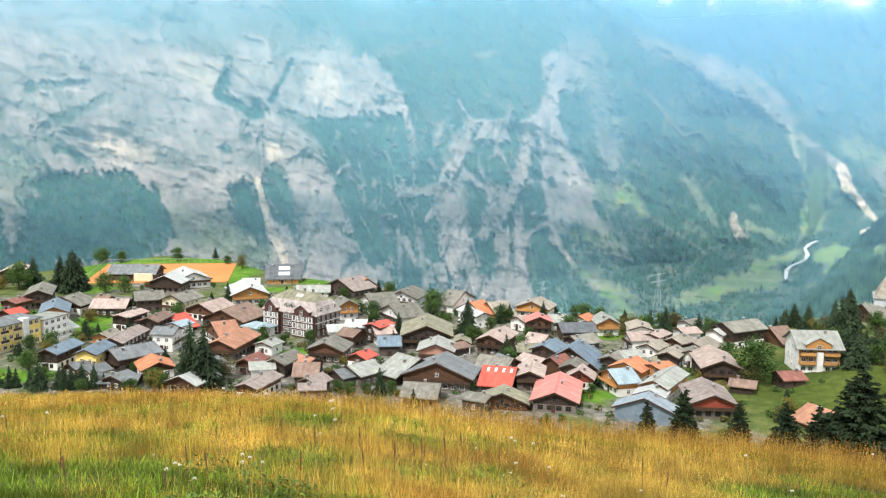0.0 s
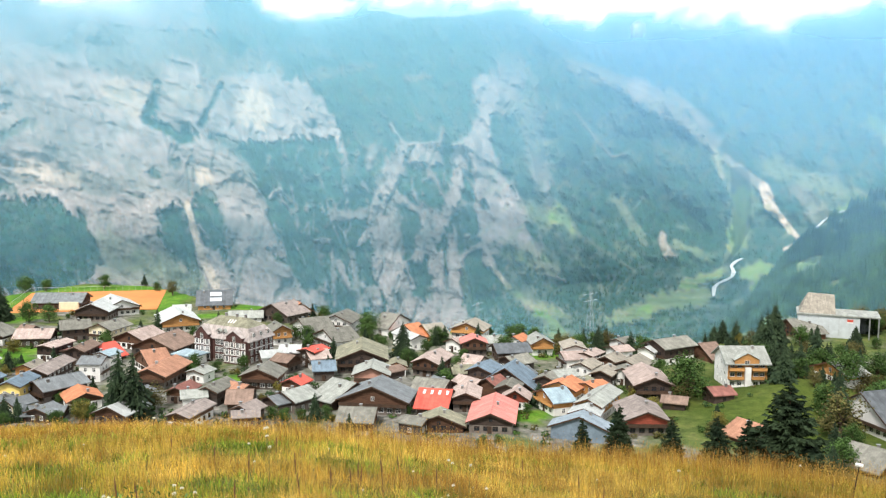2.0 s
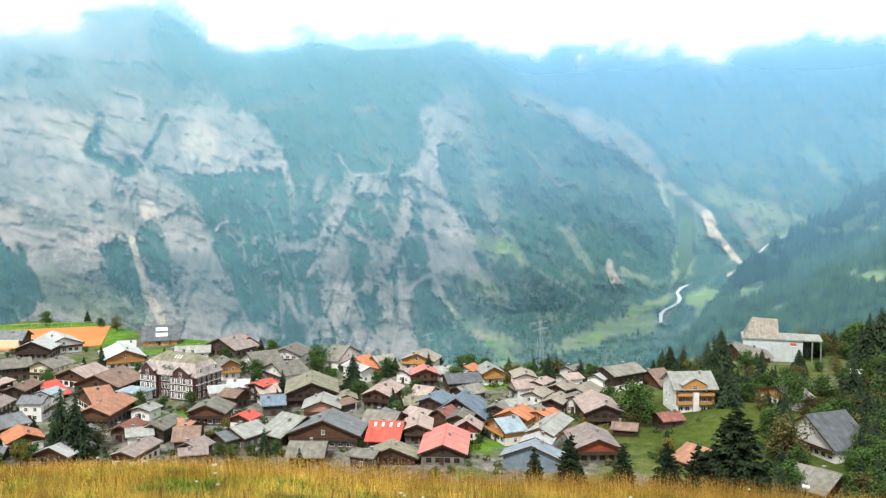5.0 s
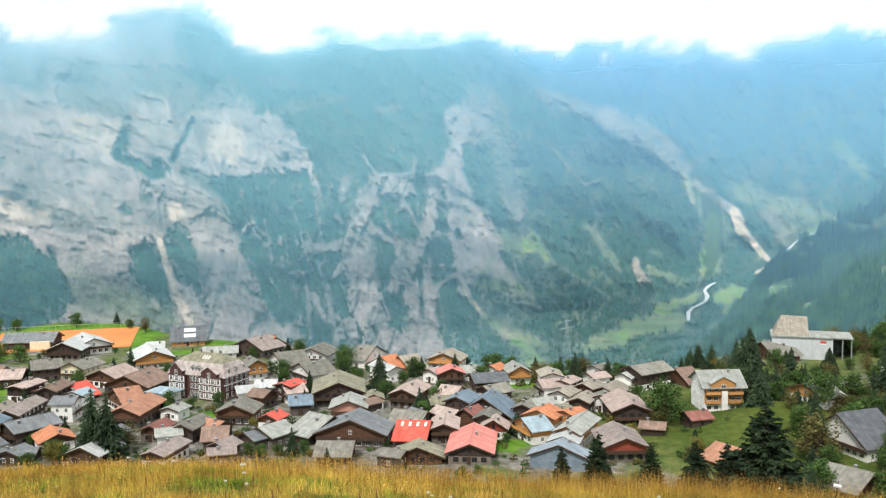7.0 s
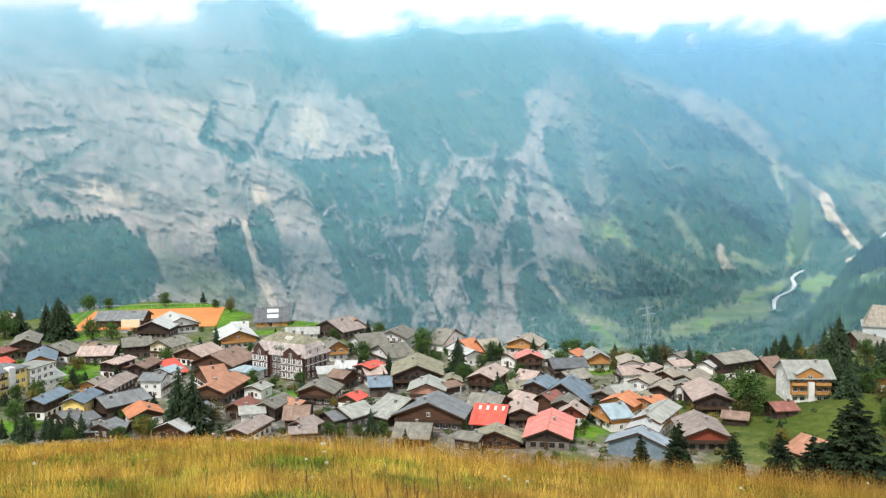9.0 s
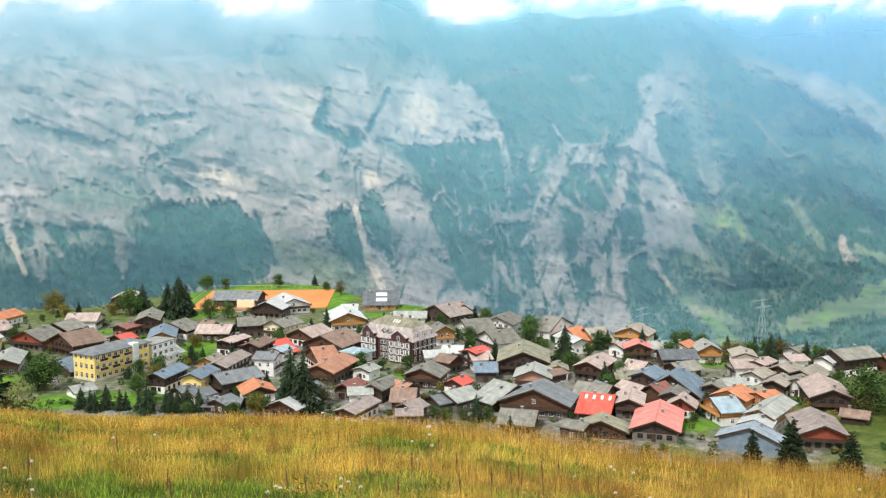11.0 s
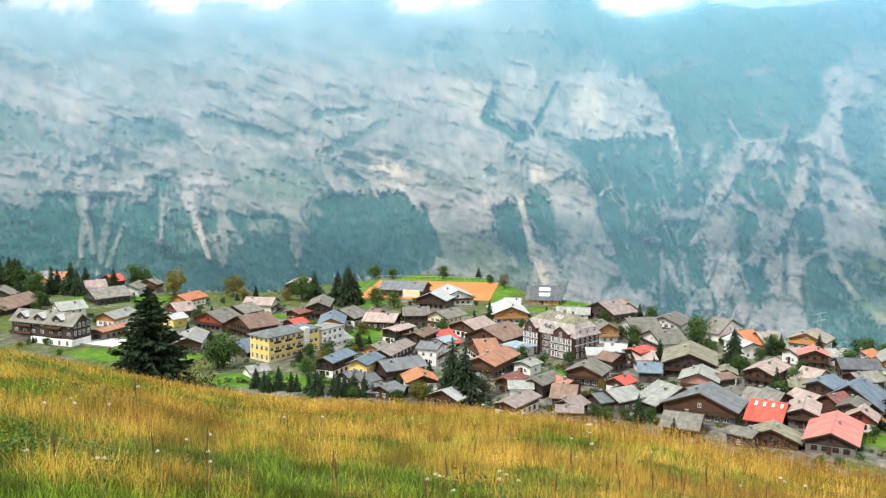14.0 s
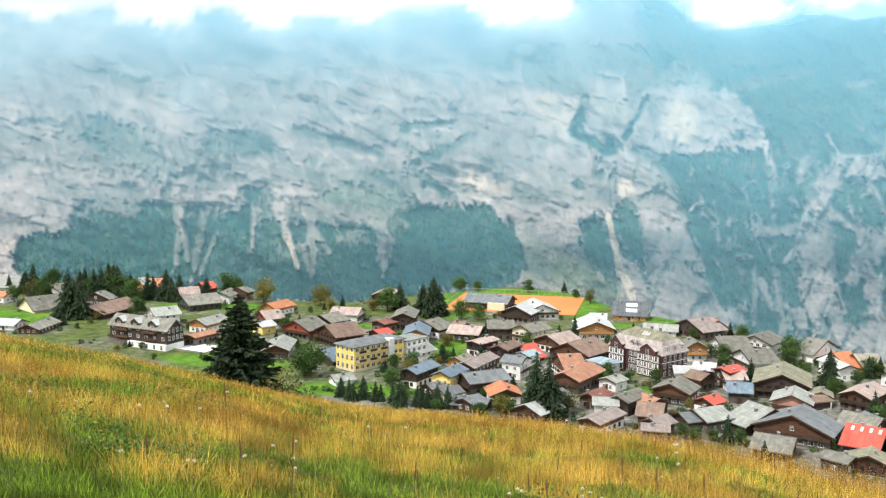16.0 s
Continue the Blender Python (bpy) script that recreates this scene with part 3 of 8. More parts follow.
# the square slab
patch("rock", 9.97, -0.57, 11.76, -0.52, 0.21, 0.21, 1)
patch("rock", 10.54, -1.2, 11.44, -1.07, 0.62, 0.48, 1)
patch("rock", 11.16, -1.96, 12.38, -4.05, 0.14, 0.10, 0.85)
patch("rock", 12.01, 0.44, 11.87, -0.39, 0.17, 0.14, 0.7)
# first a shadow beside the slab, painted in with the woods colour
patch("wood", 10.05, -2.09, 10.03, -3.26, 0.17, 0.17, 0.75)
patch("rock", 11.19, -4.8, 10.81, -6.94, 0.45, 0.35, 1)
patch("rock", 12.23, -4.61, 11.45, -6.19, 0.38, 0.48, 0.95)
patch("rock", 10.17, -3.33, 11.19, -4.87, 0.21, 0.28, 0.9)
patch("rock", 10.39, -7.39, 11.37, -6.88, 0.31, 0.28, 1)
patch("rock", 11.27, -6.88, 12.18, -9.83, 0.42, 0.55, 1)
patch("rock", 9.83, -7.62, 10.22, -9.28, 0.17, 0.14, 0.85)
patch("rock", 12.84, -6.21, 12.65, -11.1, 0.52, 0.55, 1)
patch("rock", 11.72, -7.23, 11.95, -11.1, 0.45, 0.69, 1)
patch("rock", 9.29, -10.5, 12.8, -10.9, 0.69, 0.83, 0.85)
patch("wood", 12.14, -6.48, 12.32, -9.31, 0.10, 0.14, 0.6)
patch("wood", 10.52, -8.18, 10.93, -8.78, 0.52, 0.45, 0.95)
patch("wood", 11.35, -8.78, 11.47, -9.99, 0.14, 0.10, 0.5)
# the tall spire and its wedge
patch("rock", 14.59, 3.41, 14.15, -0.34, 0.42, 0.35, 0.9)
patch("rock", 15.0, 2.9, 14.99, 1.7, 0.59, 0.48, 0.85)
patch("rock", 16.2, 4.23, 15.61, 1.87, 0.90, 0.76, 0.35)
patch("rock", 13.07, -0.61, 12.87, -3.78, 0.42, 0.31, 1)
patch("rock", 13.45, -0.51, 12.23, -5.16, 0.48, 0.31, 1)
patch("rock", 13.66, -0.41, 14.97, -1.56, 0.55, 0.55, 1)
patch("rock", 14.35, -1.2, 15.71, -4.5, 0.62, 1.11, 1)
patch("rock", 15.57, -4.5, 16.11, -6.44, 1.18, 1.04, 1)
patch("rock", 14.54, -3.11, 14.52, -5.18, 0.62, 0.48, 1)
patch("rock", 16.88, 3.04, 18.06, -2.79, 0.90, 0.69, 0.28)
patch("rock", 17.72, -1.92, 18.81, -4.68, 0.55, 0.35, 0.3)
patch("wood", 14.73, -0.69, 14.9, -1.38, 0.17, 0.17, 0.5)
patch("wood", 15.67, 1.36, 16.0, -1.39, 0.42, 0.35, 0.4)
patch("wood", 13.13, -5.34, 13.18, -7.25, 0.24, 0.21, 0.9)
patch("wood", 13.9, -4.83, 14.3, -6.63, 0.31, 0.31, 0.95)
patch("wood", 16.85, -3.81, 17.88, -5.89, 0.35, 0.48, 0.8)
patch("rock", 13.11, -7.42, 14.3, -6.57, 0.17, 0.17, 0.9)
patch("rock", 14.79, -6.85, 15.34, -8.02, 0.21, 0.17, 0.85)
patch("scree", 15.34, -8.02, 16.1, -9.06, 0.14, 0.14, 0.8)
patch("rock", 15.0, -6.22, 15.21, -6.92, 0.48, 0.28, 0.9)
# ochre turf below the wedge
patch("ochre", 16.32, -6.64, 19.02, -8.36, 0.69, 0.48, 0.5)
patch("grass", 16.67, -6.58, 19.61, -8.81, 0.69, 0.48, 0.45)
patch("grass", 19.02, -4.51, 20.53, -7.43, 0.62, 0.76, 0.7)
patch("grass", 17.37, -3.64, 18.75, -5.2, 0.35, 0.42, 0.5)
patch("grass", 13.69, -8.81, 14.72, -11.05, 0.48, 0.55, 0.6)
patch("grass", 15.96, -9.16, 19.61, -11.03, 0.35, 0.48, 0.55)
patch("ochre", 17.18, -10.19, 18.74, -10.7, 0.35, 0.28, 0.4)
patch("grass", 18.22, -11.31, 20.3, -12.31, 0.83, 0.69, 1)
patch("grass", 20.47, -8.63, 21.84, -9.29, 0.35, 0.28, 0.4)
patch("wood", 21.48, -4.85, 23.54, -9.26, 1.38, 1.52, 0.8)
# the shaded flank and the ridge with its landslips
patch("wood", 21.8, 0.94, 26.79, -2.47, 2.84, 2.42, 0.9)
patch("wood", 23.5, -4.17, 27.96, -5.14, 2.01, 1.38, 0.9)
patch("rock", 19.77, 1.71, 22.21, -1.17, 0.10, 0.10, 0.45)
patch("rock", 22.21, -1.17, 23.01, -0.84, 0.10, 0.10, 0.4)
patch("grass", 22.32, -3.49, 24.35, -6.2, 0.21, 0.28, 0.35)
patch("scree", 19.6, 4.34, 23.78, 2.85, 0.42, 0.55, 0.35)
patch("scree", 23.62, 2.92, 28.06, -0.21, 0.69, 0.42, 0.4)
patch("scree", 25.43, 2.82, 27.78, 0.79, 0.24, 0.24, 0.45)
patch("scree", 28.22, -0.74, 28.6, -2.2, 0.17, 0.14, 0.6)
patch("scree", 28.77, -1.08, 31.01, -2.86, 0.28, 0.31, 0.5)
patch("grass", 28.39, -1.14, 30.34, -3.78, 0.48, 0.55, 0.4)
patch("scree", 31.01, -2.73, 31.34, -3.84, 0.31, 0.31, 1)
patch("scree", 31.34, -3.84, 32.92, -5.58, 0.31, 0.17, 1)
patch("grass", 29.76, -3.29, 29.62, -6.18, 0.48, 0.62, 0.8)
patch("ochre", 32.8, -2.78, 34.36, -4.54, 0.62, 0.69, 0.35)
patch("grass", 31.39, -1.48, 35.81, -3.23, 0.55, 0.62, 0.45)
patch("grass", 34.71, -4.11, 37.39, -2.8, 0.24, 0.17, 0.75)
patch("grass", 36.57, 1.03, 37.98, -0.55, 0.35, 0.28, 0.6)
patch("ochre", 25.25, -5.65, 25.72, -6.92, 0.21, 0.31, 0.6)
patch("scree", 32.32, -6.24, 32.75, -6.0, 0.14, 0.14, 0.8)
# pastures on the valley floor
patch("grass", 23.03, -10.09, 27.92, -9.15, 0.55, 0.55, 0.65)
patch("grass", 26.7, -8.68, 28.87, -7.79, 0.35, 0.28, 0.8)
patch("grass", 26.18, -6.17, 27.66, -6.82, 0.28, 0.21, 0.5)
patch("grass", 30.25, -7.81, 31.41, -7.32, 0.48, 0.42, 0.85)
patch("grass", 30.68, -8.59, 32.76, -8.12, 0.28, 0.28, 0.85)
patch("grass", 22.53, -10.98, 24.55, -10.25, 0.42, 0.42, 0.5)
# the long wall up the valley
patch("wood", -36.65, -6.46, -30.09, -6.47, 1.59, 1.59, 0.95)
patch("wood", -36.72, -7.69, -15.84, -8.58, 1.18, 1.25, 0.95)
patch("wood", -31.76, -3.51, -30.18, -5.16, 0.62, 1.18, 0.9)
patch("wood", -29.38, -1.94, -29.87, -3.55, 0.35, 0.48, 0.8)
patch("wood", -25.03, -2.98, -25.82, -5.63, 0.76, 1.18, 0.9)
patch("wood", -19.9, -5.94, -17.72, -7.17, 1.18, 1.38, 0.95)
patch("wood", -16.34, -7.37, -14.43, -6.18, 1.38, 2.08, 0.95)
patch("wood", -14.43, -6.35, -11.03, -6.2, 2.15, 2.28, 1)
patch("wood", -24.22, -6.34, -24.41, -7.01, 0.69, 0.69, 0.6)
patch("wood", -27.87, -5.24, -27.6, -6.56, 0.48, 0.76, 0.7)
patch("wood", -26.83, 0.06, -24.19, 0.12, 0.90, 0.76, 0.6)
patch("wood", -22.06, 0.92, -17.09, -0.41, 0.31, 0.28, 0.55)
patch("wood", -33.18, 0.61, -30.6, -0.71, 1.18, 0.76, 0.4)
patch("wood", -15.72, 1.15, -12.58, 1.49, 0.28, 0.17, 0.6)
patch("wood", -15.06, -1.09, -11.56, 0.61, 0.31, 0.31, 0.5)
patch("wood", -14.39, -2.26, -12.61, -3.09, 0.24, 0.24, 0.6)
patch("wood", -19.84, -3.04, -15.77, -3.25, 0.90, 0.83, 0.3)
patch("wood", -10.93, 5.22, -9.23, 4.72, 0.42, 0.28, 0.5)
patch("wood", -18.67, 5.15, -17.01, 4.84, 0.28, 0.28, 0.35)
patch("wood", -31.02, 3.14, -28.63, 2.87, 0.48, 0.35, 0.25)
patch("grass", -19.84, -3.04, -15.78, -3.42, 0.76, 0.69, 0.3)
patch("rock", -28.84, -2.27, -26.85, -3.35, 0.28, 0.21, 0.85)
patch("rock", -34.3, -1.82, -31.74, -2.87, 0.83, 0.69, 0.75)
patch("rock", -33.09, -3.48, -31.9, -3.19, 0.48, 0.28, 0.5)
patch("rock", -29.02, -2.92, -28.76, -4.95, 0.48, 0.42, 0.7)
patch("rock", -28.68, -4.56, -29.68, -7.85, 0.17, 0.14, 0.6)
patch("rock", -26.69, -4.87, -28.57, -7.97, 0.21, 0.14, 0.6)
patch("rock", -26.64, -1.81, -21.49, -2.42, 0.31, 0.42, 0.6)
patch("rock", -24.11, -2.73, -22.69, -5.44, 0.21, 0.21, 0.85)
patch("scree", -23.39, -5.69, -22.28, -7.47, 0.24, 0.12, 0.9)
patch("rock", -24.78, -5.32, -25.02, -6.72, 0.14, 0.10, 0.6)
patch("rock", -21.56, -5.39, -21.21, -7.5, 0.42, 0.17, 0.6)
patch("rock", -22.49, -3.08, -20.82, -5.14, 0.97, 0.62, 0.6)
patch("ochre", -19.05, -5.61, -16.49, -5.47, 0.45, 0.42, 0.3)
patch("rock", -17.17, -5.46, -17.0, -7.6, 0.62, 0.17, 0.5)
patch("rock", -20.7, -4.12, -20.56, -5.48, 0.35, 0.21, 0.6)

# what shows again over the pale wall
patch("wood", -1.14, 3.05, -2.31, 0.7, 0.14, 0.21, 0.85)
patch("wood", -5.48, 0.79, -3.56, -0.24, 0.24, 0.24, 0.8)
patch("rock", 14.11, 3.3, 14.8, -1.73, 0.35, 0.42, 0.9)
patch("rock", 15.65, 3.31, 15.53, 2.15, 0.90, 0.69, 0.5)
patch("rock", 14.8, -1.73, 15.81, -4.44, 0.48, 1.25, 0.95)
patch("rock", 15.74, -4.44, 16.13, -5.97, 1.38, 1.18, 0.9)
patch("wood", 16.27, -1.94, 17.95, -4.72, 0.31, 0.42, 0.9)
patch("wood", 14.53, -3.95, 14.71, -4.29, 0.24, 0.24, 0.7)
patch("grass", 16.15, -6.65, 18.39, -7.43, 0.62, 0.42, 0.5)
patch("ochre", 15.8, -6.15, 17.87, -7.11, 0.48, 0.35, 0.35)
patch("grass", 17.43, -4.23, 19.2, -6.55, 0.42, 0.55, 0.4)
patch("wood", 15.85, -7.69, 17.96, -9.33, 0.55, 0.76, 0.7)
patch("ochre", -5.96, 2.54, -5.48, 2.49, 0.55, 0.55, 0.45)
patch("ochre", -4.35, 2.51, -2.39, 2.23, 0.76, 0.69, 0.3)
patch("ochre", 0.53, 1.62, 1.0, 1.29, 1.04, 0.83, 0.6)
patch("ochre", -11.46, -2.62, -9.9, -2.46, 0.83, 0.62, 0.15)
patch("wood", -16.68, -6.37, -10.81, -6.22, 1.80, 2.28, 0.95)
patch("wood", -17.03, -7.46, -10.39, -7.71, 1.04, 1.04, 0.95)
patch("wood", -15.57, -1.2, -13.29, -2.78, 0.28, 0.24, 0.5)
patch("wood", -16.09, 0.04, -13.8, -0.71, 0.35, 0.28, 0.4)
patch("grass", -16.89, -4.63, -15.82, -6.56, 0.55, 0.62, 0.35)
patch("rock", -13.03, -4.06, -14.54, -4.36, 0.28, 0.28, 0.4)
# thin green over the upper valley wall
patch("wood", -21.52, -3.87, -15.79, -4.28, 1.31, 1.38, 0.38)
patch("wood", -28.89, -3.57, -21.88, -4.88, 1.18, 1.38, 0.3)
patch("wood", -34.07, -0.01, -29.09, -0.98, 1.73, 1.38, 0.3)
patch("wood", -19.82, -2.03, -14.39, -2.05, 0.55, 0.48, 0.25)
patch("wood", -31.88, -2.87, -29.9, -5.82, 0.83, 1.04, 0.6)
patch("rock", -24.12, -2.83, -22.62, -5.44, 0.21, 0.21, 0.6)
patch("scree", -23.35, -5.69, -22.28, -7.41, 0.21, 0.12, 0.8)
patch("rock", -21.56, -5.56, -21.21, -7.44, 0.35, 0.17, 0.5)
patch("rock", -28.69, -2.34, -26.95, -3.29, 0.24, 0.21, 0.6)
patch("rock", -26.69, -4.94, -28.5, -7.91, 0.17, 0.14, 0.5)
patch("rock", -17.17, -5.46, -17.0, -7.36, 0.48, 0.17, 0.4)
# the forest belt along its foot, with its stony runs
patch("wood", -33.72, -5.82, -9.91, -7.03, 1.87, 1.80, 0.85)
patch("wood", -33.64, -4.61, -25.62, -4.78, 1.59, 1.18, 0.65)
patch("wood", -21.27, -5.41, -16.02, -5.38, 0.90, 0.97, 0.4)
patch("rock", -26.23, -1.7, -21.49, -2.75, 0.48, 0.42, 0.5)
patch("rock", -29.14, -3.86, -28.65, -6.73, 0.17, 0.14, 0.5)
patch("rock", -24.66, -3.86, -24.92, -6.1, 0.17, 0.14, 0.6)
patch("rock", -27.0, -5.21, -28.02, -7.72, 0.14, 0.10, 0.4)
patch("rock", -23.22, -3.54, -22.8, -5.36, 0.21, 0.21, 0.75)
patch("scree", -22.86, -5.36, -22.24, -7.37, 0.21, 0.12, 0.85)
patch("rock", -21.87, -6.12, -21.36, -7.74, 0.35, 0.14, 0.6)
patch("ochre", -19.6, -5.6, -18.09, -5.57, 0.42, 0.35, 0.3)
patch("rock", -16.7, -5.87, -17.03, -7.97, 0.48, 0.14, 0.45)
patch("rock", -20.24, -3.61, -19.81, -5.12, 0.17, 0.14, 0.4)
# runs of pale rock and thin green between the belt and the cliff above it
patch("rock", -33.61, -2.36, -28.70, -2.67, 0.87, 0.67, 0.6)
patch("rock", -28.09, -2.87, -25.74, -3.31, 0.80, 0.54, 0.6)
patch("rock", -33.08, -3.32, -31.63, -3.83, 0.54, 0.40, 0.5)
patch("rock", -29.02, -2.92, -29.40, -6.98, 0.30, 0.13, 0.5)
patch("rock", -27.57, -3.27, -28.36, -7.36, 0.30, 0.13, 0.4)
patch("rock", -21.50, -2.86, -21.28, -7.43, 0.47, 0.17, 0.5)
patch("rock", -22.34, -3.52, -20.25, -6.44, 0.27, 0.13, 0.45)
patch("rock", -24.78, -3.49, -24.94, -6.39, 0.20, 0.13, 0.5)
patch("wood", -24.11, -2.73, -23.99, -5.01, 0.37, 0.47, 0.6)
patch("wood", -14.41, -4.11, -10.95, -4.13, 0.54, 0.60, 0.8)
patch("wood", -11.65, -4.47, -9.85, -7.59, 0.87, 0.27, 0.9)
patch("wood", -21.13, -1.18, -16.10, -2.39, 0.74, 0.87, 0.3)
patch("wood", -15.72, 0.67, -12.66, 0.07, 0.47, 0.40, 0.32)
patch("wood", -24.35, -0.01, -20.82, -2.36, 0.30, 0.40, 0.35)
patch("wood", -19.78, -0.34, -15.77, -2.73, 0.27, 0.27, 0.3)
patch("rock", -17.17, -5.12, -17.00, -7.53, 0.44, 0.20, 0.45)
patch("rock", -19.86, -4.06, -15.79, -4.79, 0.60, 0.40, 0.35)
patch("wood", 4.14, -2.33, 4.87, -5.00, 0.74, 0.80, 0.9)
patch("wood", 2.56, -5.05, 3.98, -8.39, 0.87, 1.01, 0.9)
patch("wood", 0.80, -1.00, 5.40, -1.15, 0.54, 0.47, 0.85)
patch("wood", 6.40, -2.30, 7.13, -4.94, 0.47, 0.54, 0.8)
patch("rock", 1.60, -3.64, 2.18, -3.19, 0.10, 0.10, 0.6)
patch("rock", 2.18, -3.19, 2.87, -4.03, 0.10, 0.10, 0.5)
patch("rock", 5.20, -4.99, 8.07, -4.59, 0.23, 0.30, 0.75)
patch("rock", -0.52, -2.03, 1.94, -6.76, 0.87, 0.34, 0.6)
patch("wood", -2.19, -3.75, -1.64, -5.80, 0.60, 0.67, 0.7)
patch("rock", 8.62, -2.27, 9.47, -8.16, 0.54, 0.40, 0.7)
patch("wood", 10.49, -2.57, 11.00, -3.86, 0.30, 0.40, 0.75)
# the fan of thin grass below the pillars, its woods and the small pastures at its foot
patch("wood", 19.17, -6.36, 20.53, -9.85, 1.01, 1.17, 0.85)
patch("wood", 21.58, -6.26, 22.90, -9.37, 1.51, 1.51, 0.85)
patch("wood", 17.50, -11.66, 24.44, -11.30, 0.74, 0.87, 0.8)
patch("wood", 20.54, -10.17, 24.36, -9.74, 0.47, 0.27, 0.8)
patch("wood", 13.70, -7.70, 14.59, -11.16, 0.40, 1.01, 0.9)
patch("wood", 15.18, -9.47, 16.86, -11.53, 0.94, 0.94, 0.9)
patch("rock", 15.57, -6.31, 17.48, -6.74, 0.87, 0.74, 0.55)
patch("grass", 15.94, -7.06, 17.35, -7.47, 0.47, 0.47, 0.4)
patch("grass", 16.42, -8.10, 18.41, -9.06, 0.54, 0.47, 0.3)
patch("rock", 17.72, -7.45, 18.99, -8.05, 0.40, 0.27, 0.45)
patch("wood", 17.55, -8.71, 19.14, -9.54, 0.34, 0.47, 0.6)
patch("rock", 18.44, -8.31, 19.60, -8.64, 0.13, 0.10, 0.5)
patch("grass", 16.21, -9.26, 19.33, -10.57, 0.47, 0.47, 0.2)
patch("wood", 16.28, -8.50, 16.76, -8.74, 0.20, 0.17, 0.5)
patch("rock", 14.50, -6.00, 14.81, -7.66, 0.27, 0.23, 0.7)
patch("ochre", 14.87, -7.66, 16.20, -9.16, 0.20, 0.13, 0.4)
patch("ochre", 16.80, -9.96, 18.85, -10.11, 0.27, 0.17, 0.15)
patch("ochre", 19.17, -10.22, 19.58, -10.62, 0.13, 0.10, 0.35)
patch("grass", 13.36, -8.21, 13.76, -9.87, 0.20, 0.27, 0.4)
patch("grass", 18.61, -11.00, 19.14, -11.94, 0.27, 0.74, 0.6)
patch("grass", 19.81, -10.92, 22.38, -10.99, 0.37, 0.34, 0.2)
patch("grass", 22.66, -10.72, 24.39, -10.33, 0.40, 0.54, 0.6)
patch("ochre", 22.77, -10.43, 23.30, -10.48, 0.13, 0.13, 0.3)
patch("grass", 19.68, -5.43, 22.20, -6.94, 0.13, 0.10, 0.3)
patch("grass", 22.20, -6.94, 23.87, -7.99, 0.10, 0.10, 0.25)


def weather_cover():
    """Thin rock runs through the woods, grassy runnels on the flank, tufted ledges on the cliffs."""
    fall = fbm(AZ * 2.0 + EL * 0.55 + 1.6 * fbm(AZ / 2, EL / 2, 3, 101), EL * 0.6, 5, 103, ridged=True)
    flecks = fbm(AZ * 5, EL * 4, 4, 105)
    zone = smooth(-4, 3, AZ) * smooth(18, 12, AZ) * smooth(3.5, -2, EL) * smooth(0.35, 0.6, fbm(AZ / 3, EL / 3, 3, 107) + 0.05)
    runs = smooth(0.76, 0.85, fall + 0.25 * (flecks - 0.5)) * (0.08 + 0.62 * zone) * (1 - BEHIND)
    COVER["wood"] *= 1 - 0.85 * runs
    runnels = smooth(0.72, 0.84, fbm(AZ * 0.9 - EL * 0.75, EL * 0.45 + AZ * 0.2, 5, 109, ridged=True) + 0.2 * (flecks - 0.5)) * smooth(12, 18, AZ)
    COVER["grass"] = np.maximum(COVER["grass"], 0.28 * runnels)
    COVER["wood"] *= 1 - 0.25 * runnels
    gullies = smooth(0.70, 0.84, fbm(AZ * 1.7 - EL * 0.5 + 1.2 * fbm(AZ / 2, EL / 2, 3, 113), EL * 0.5, 5, 115, ridged=True) + 0.3 * (flecks - 0.5))
    COVER["wood"] = np.maximum(COVER["wood"], 0.5 * gullies * smooth(-7, -3, AZ) * smooth(15, 10, AZ) * smooth(2.5, -1.5, EL) * (1 - BEHIND) * (1 - np.clip(2 * COVER["scree"] + COVER["ochre"], 0, 1)))
    ledges = smooth(0.70, 0.82, fbm(AZ * 0.7 + EL * 0.6, EL * 2.0 + AZ * 0.45, 5, 111, ridged=True) + 0.3 * (flecks - 0.5))
    COVER["wood"] = np.maximum(COVER["wood"], 0.17 * ledges * smooth(6, -4, AZ))
    moss = smooth(0.52, 0.66, fbm(AZ / 1.6 + EL * 0.5, EL / 0.7 + AZ * 0.2, 5, 61))
    COVER["wood"] = np.maximum(COVER["wood"], 0.30 * moss * smooth(4, -4, AZ))
    COVER["wood"] = np.clip(COVER["wood"] - 0.16 * smooth(0.58, 0.7, flecks), 0, 1)


weather_cover()


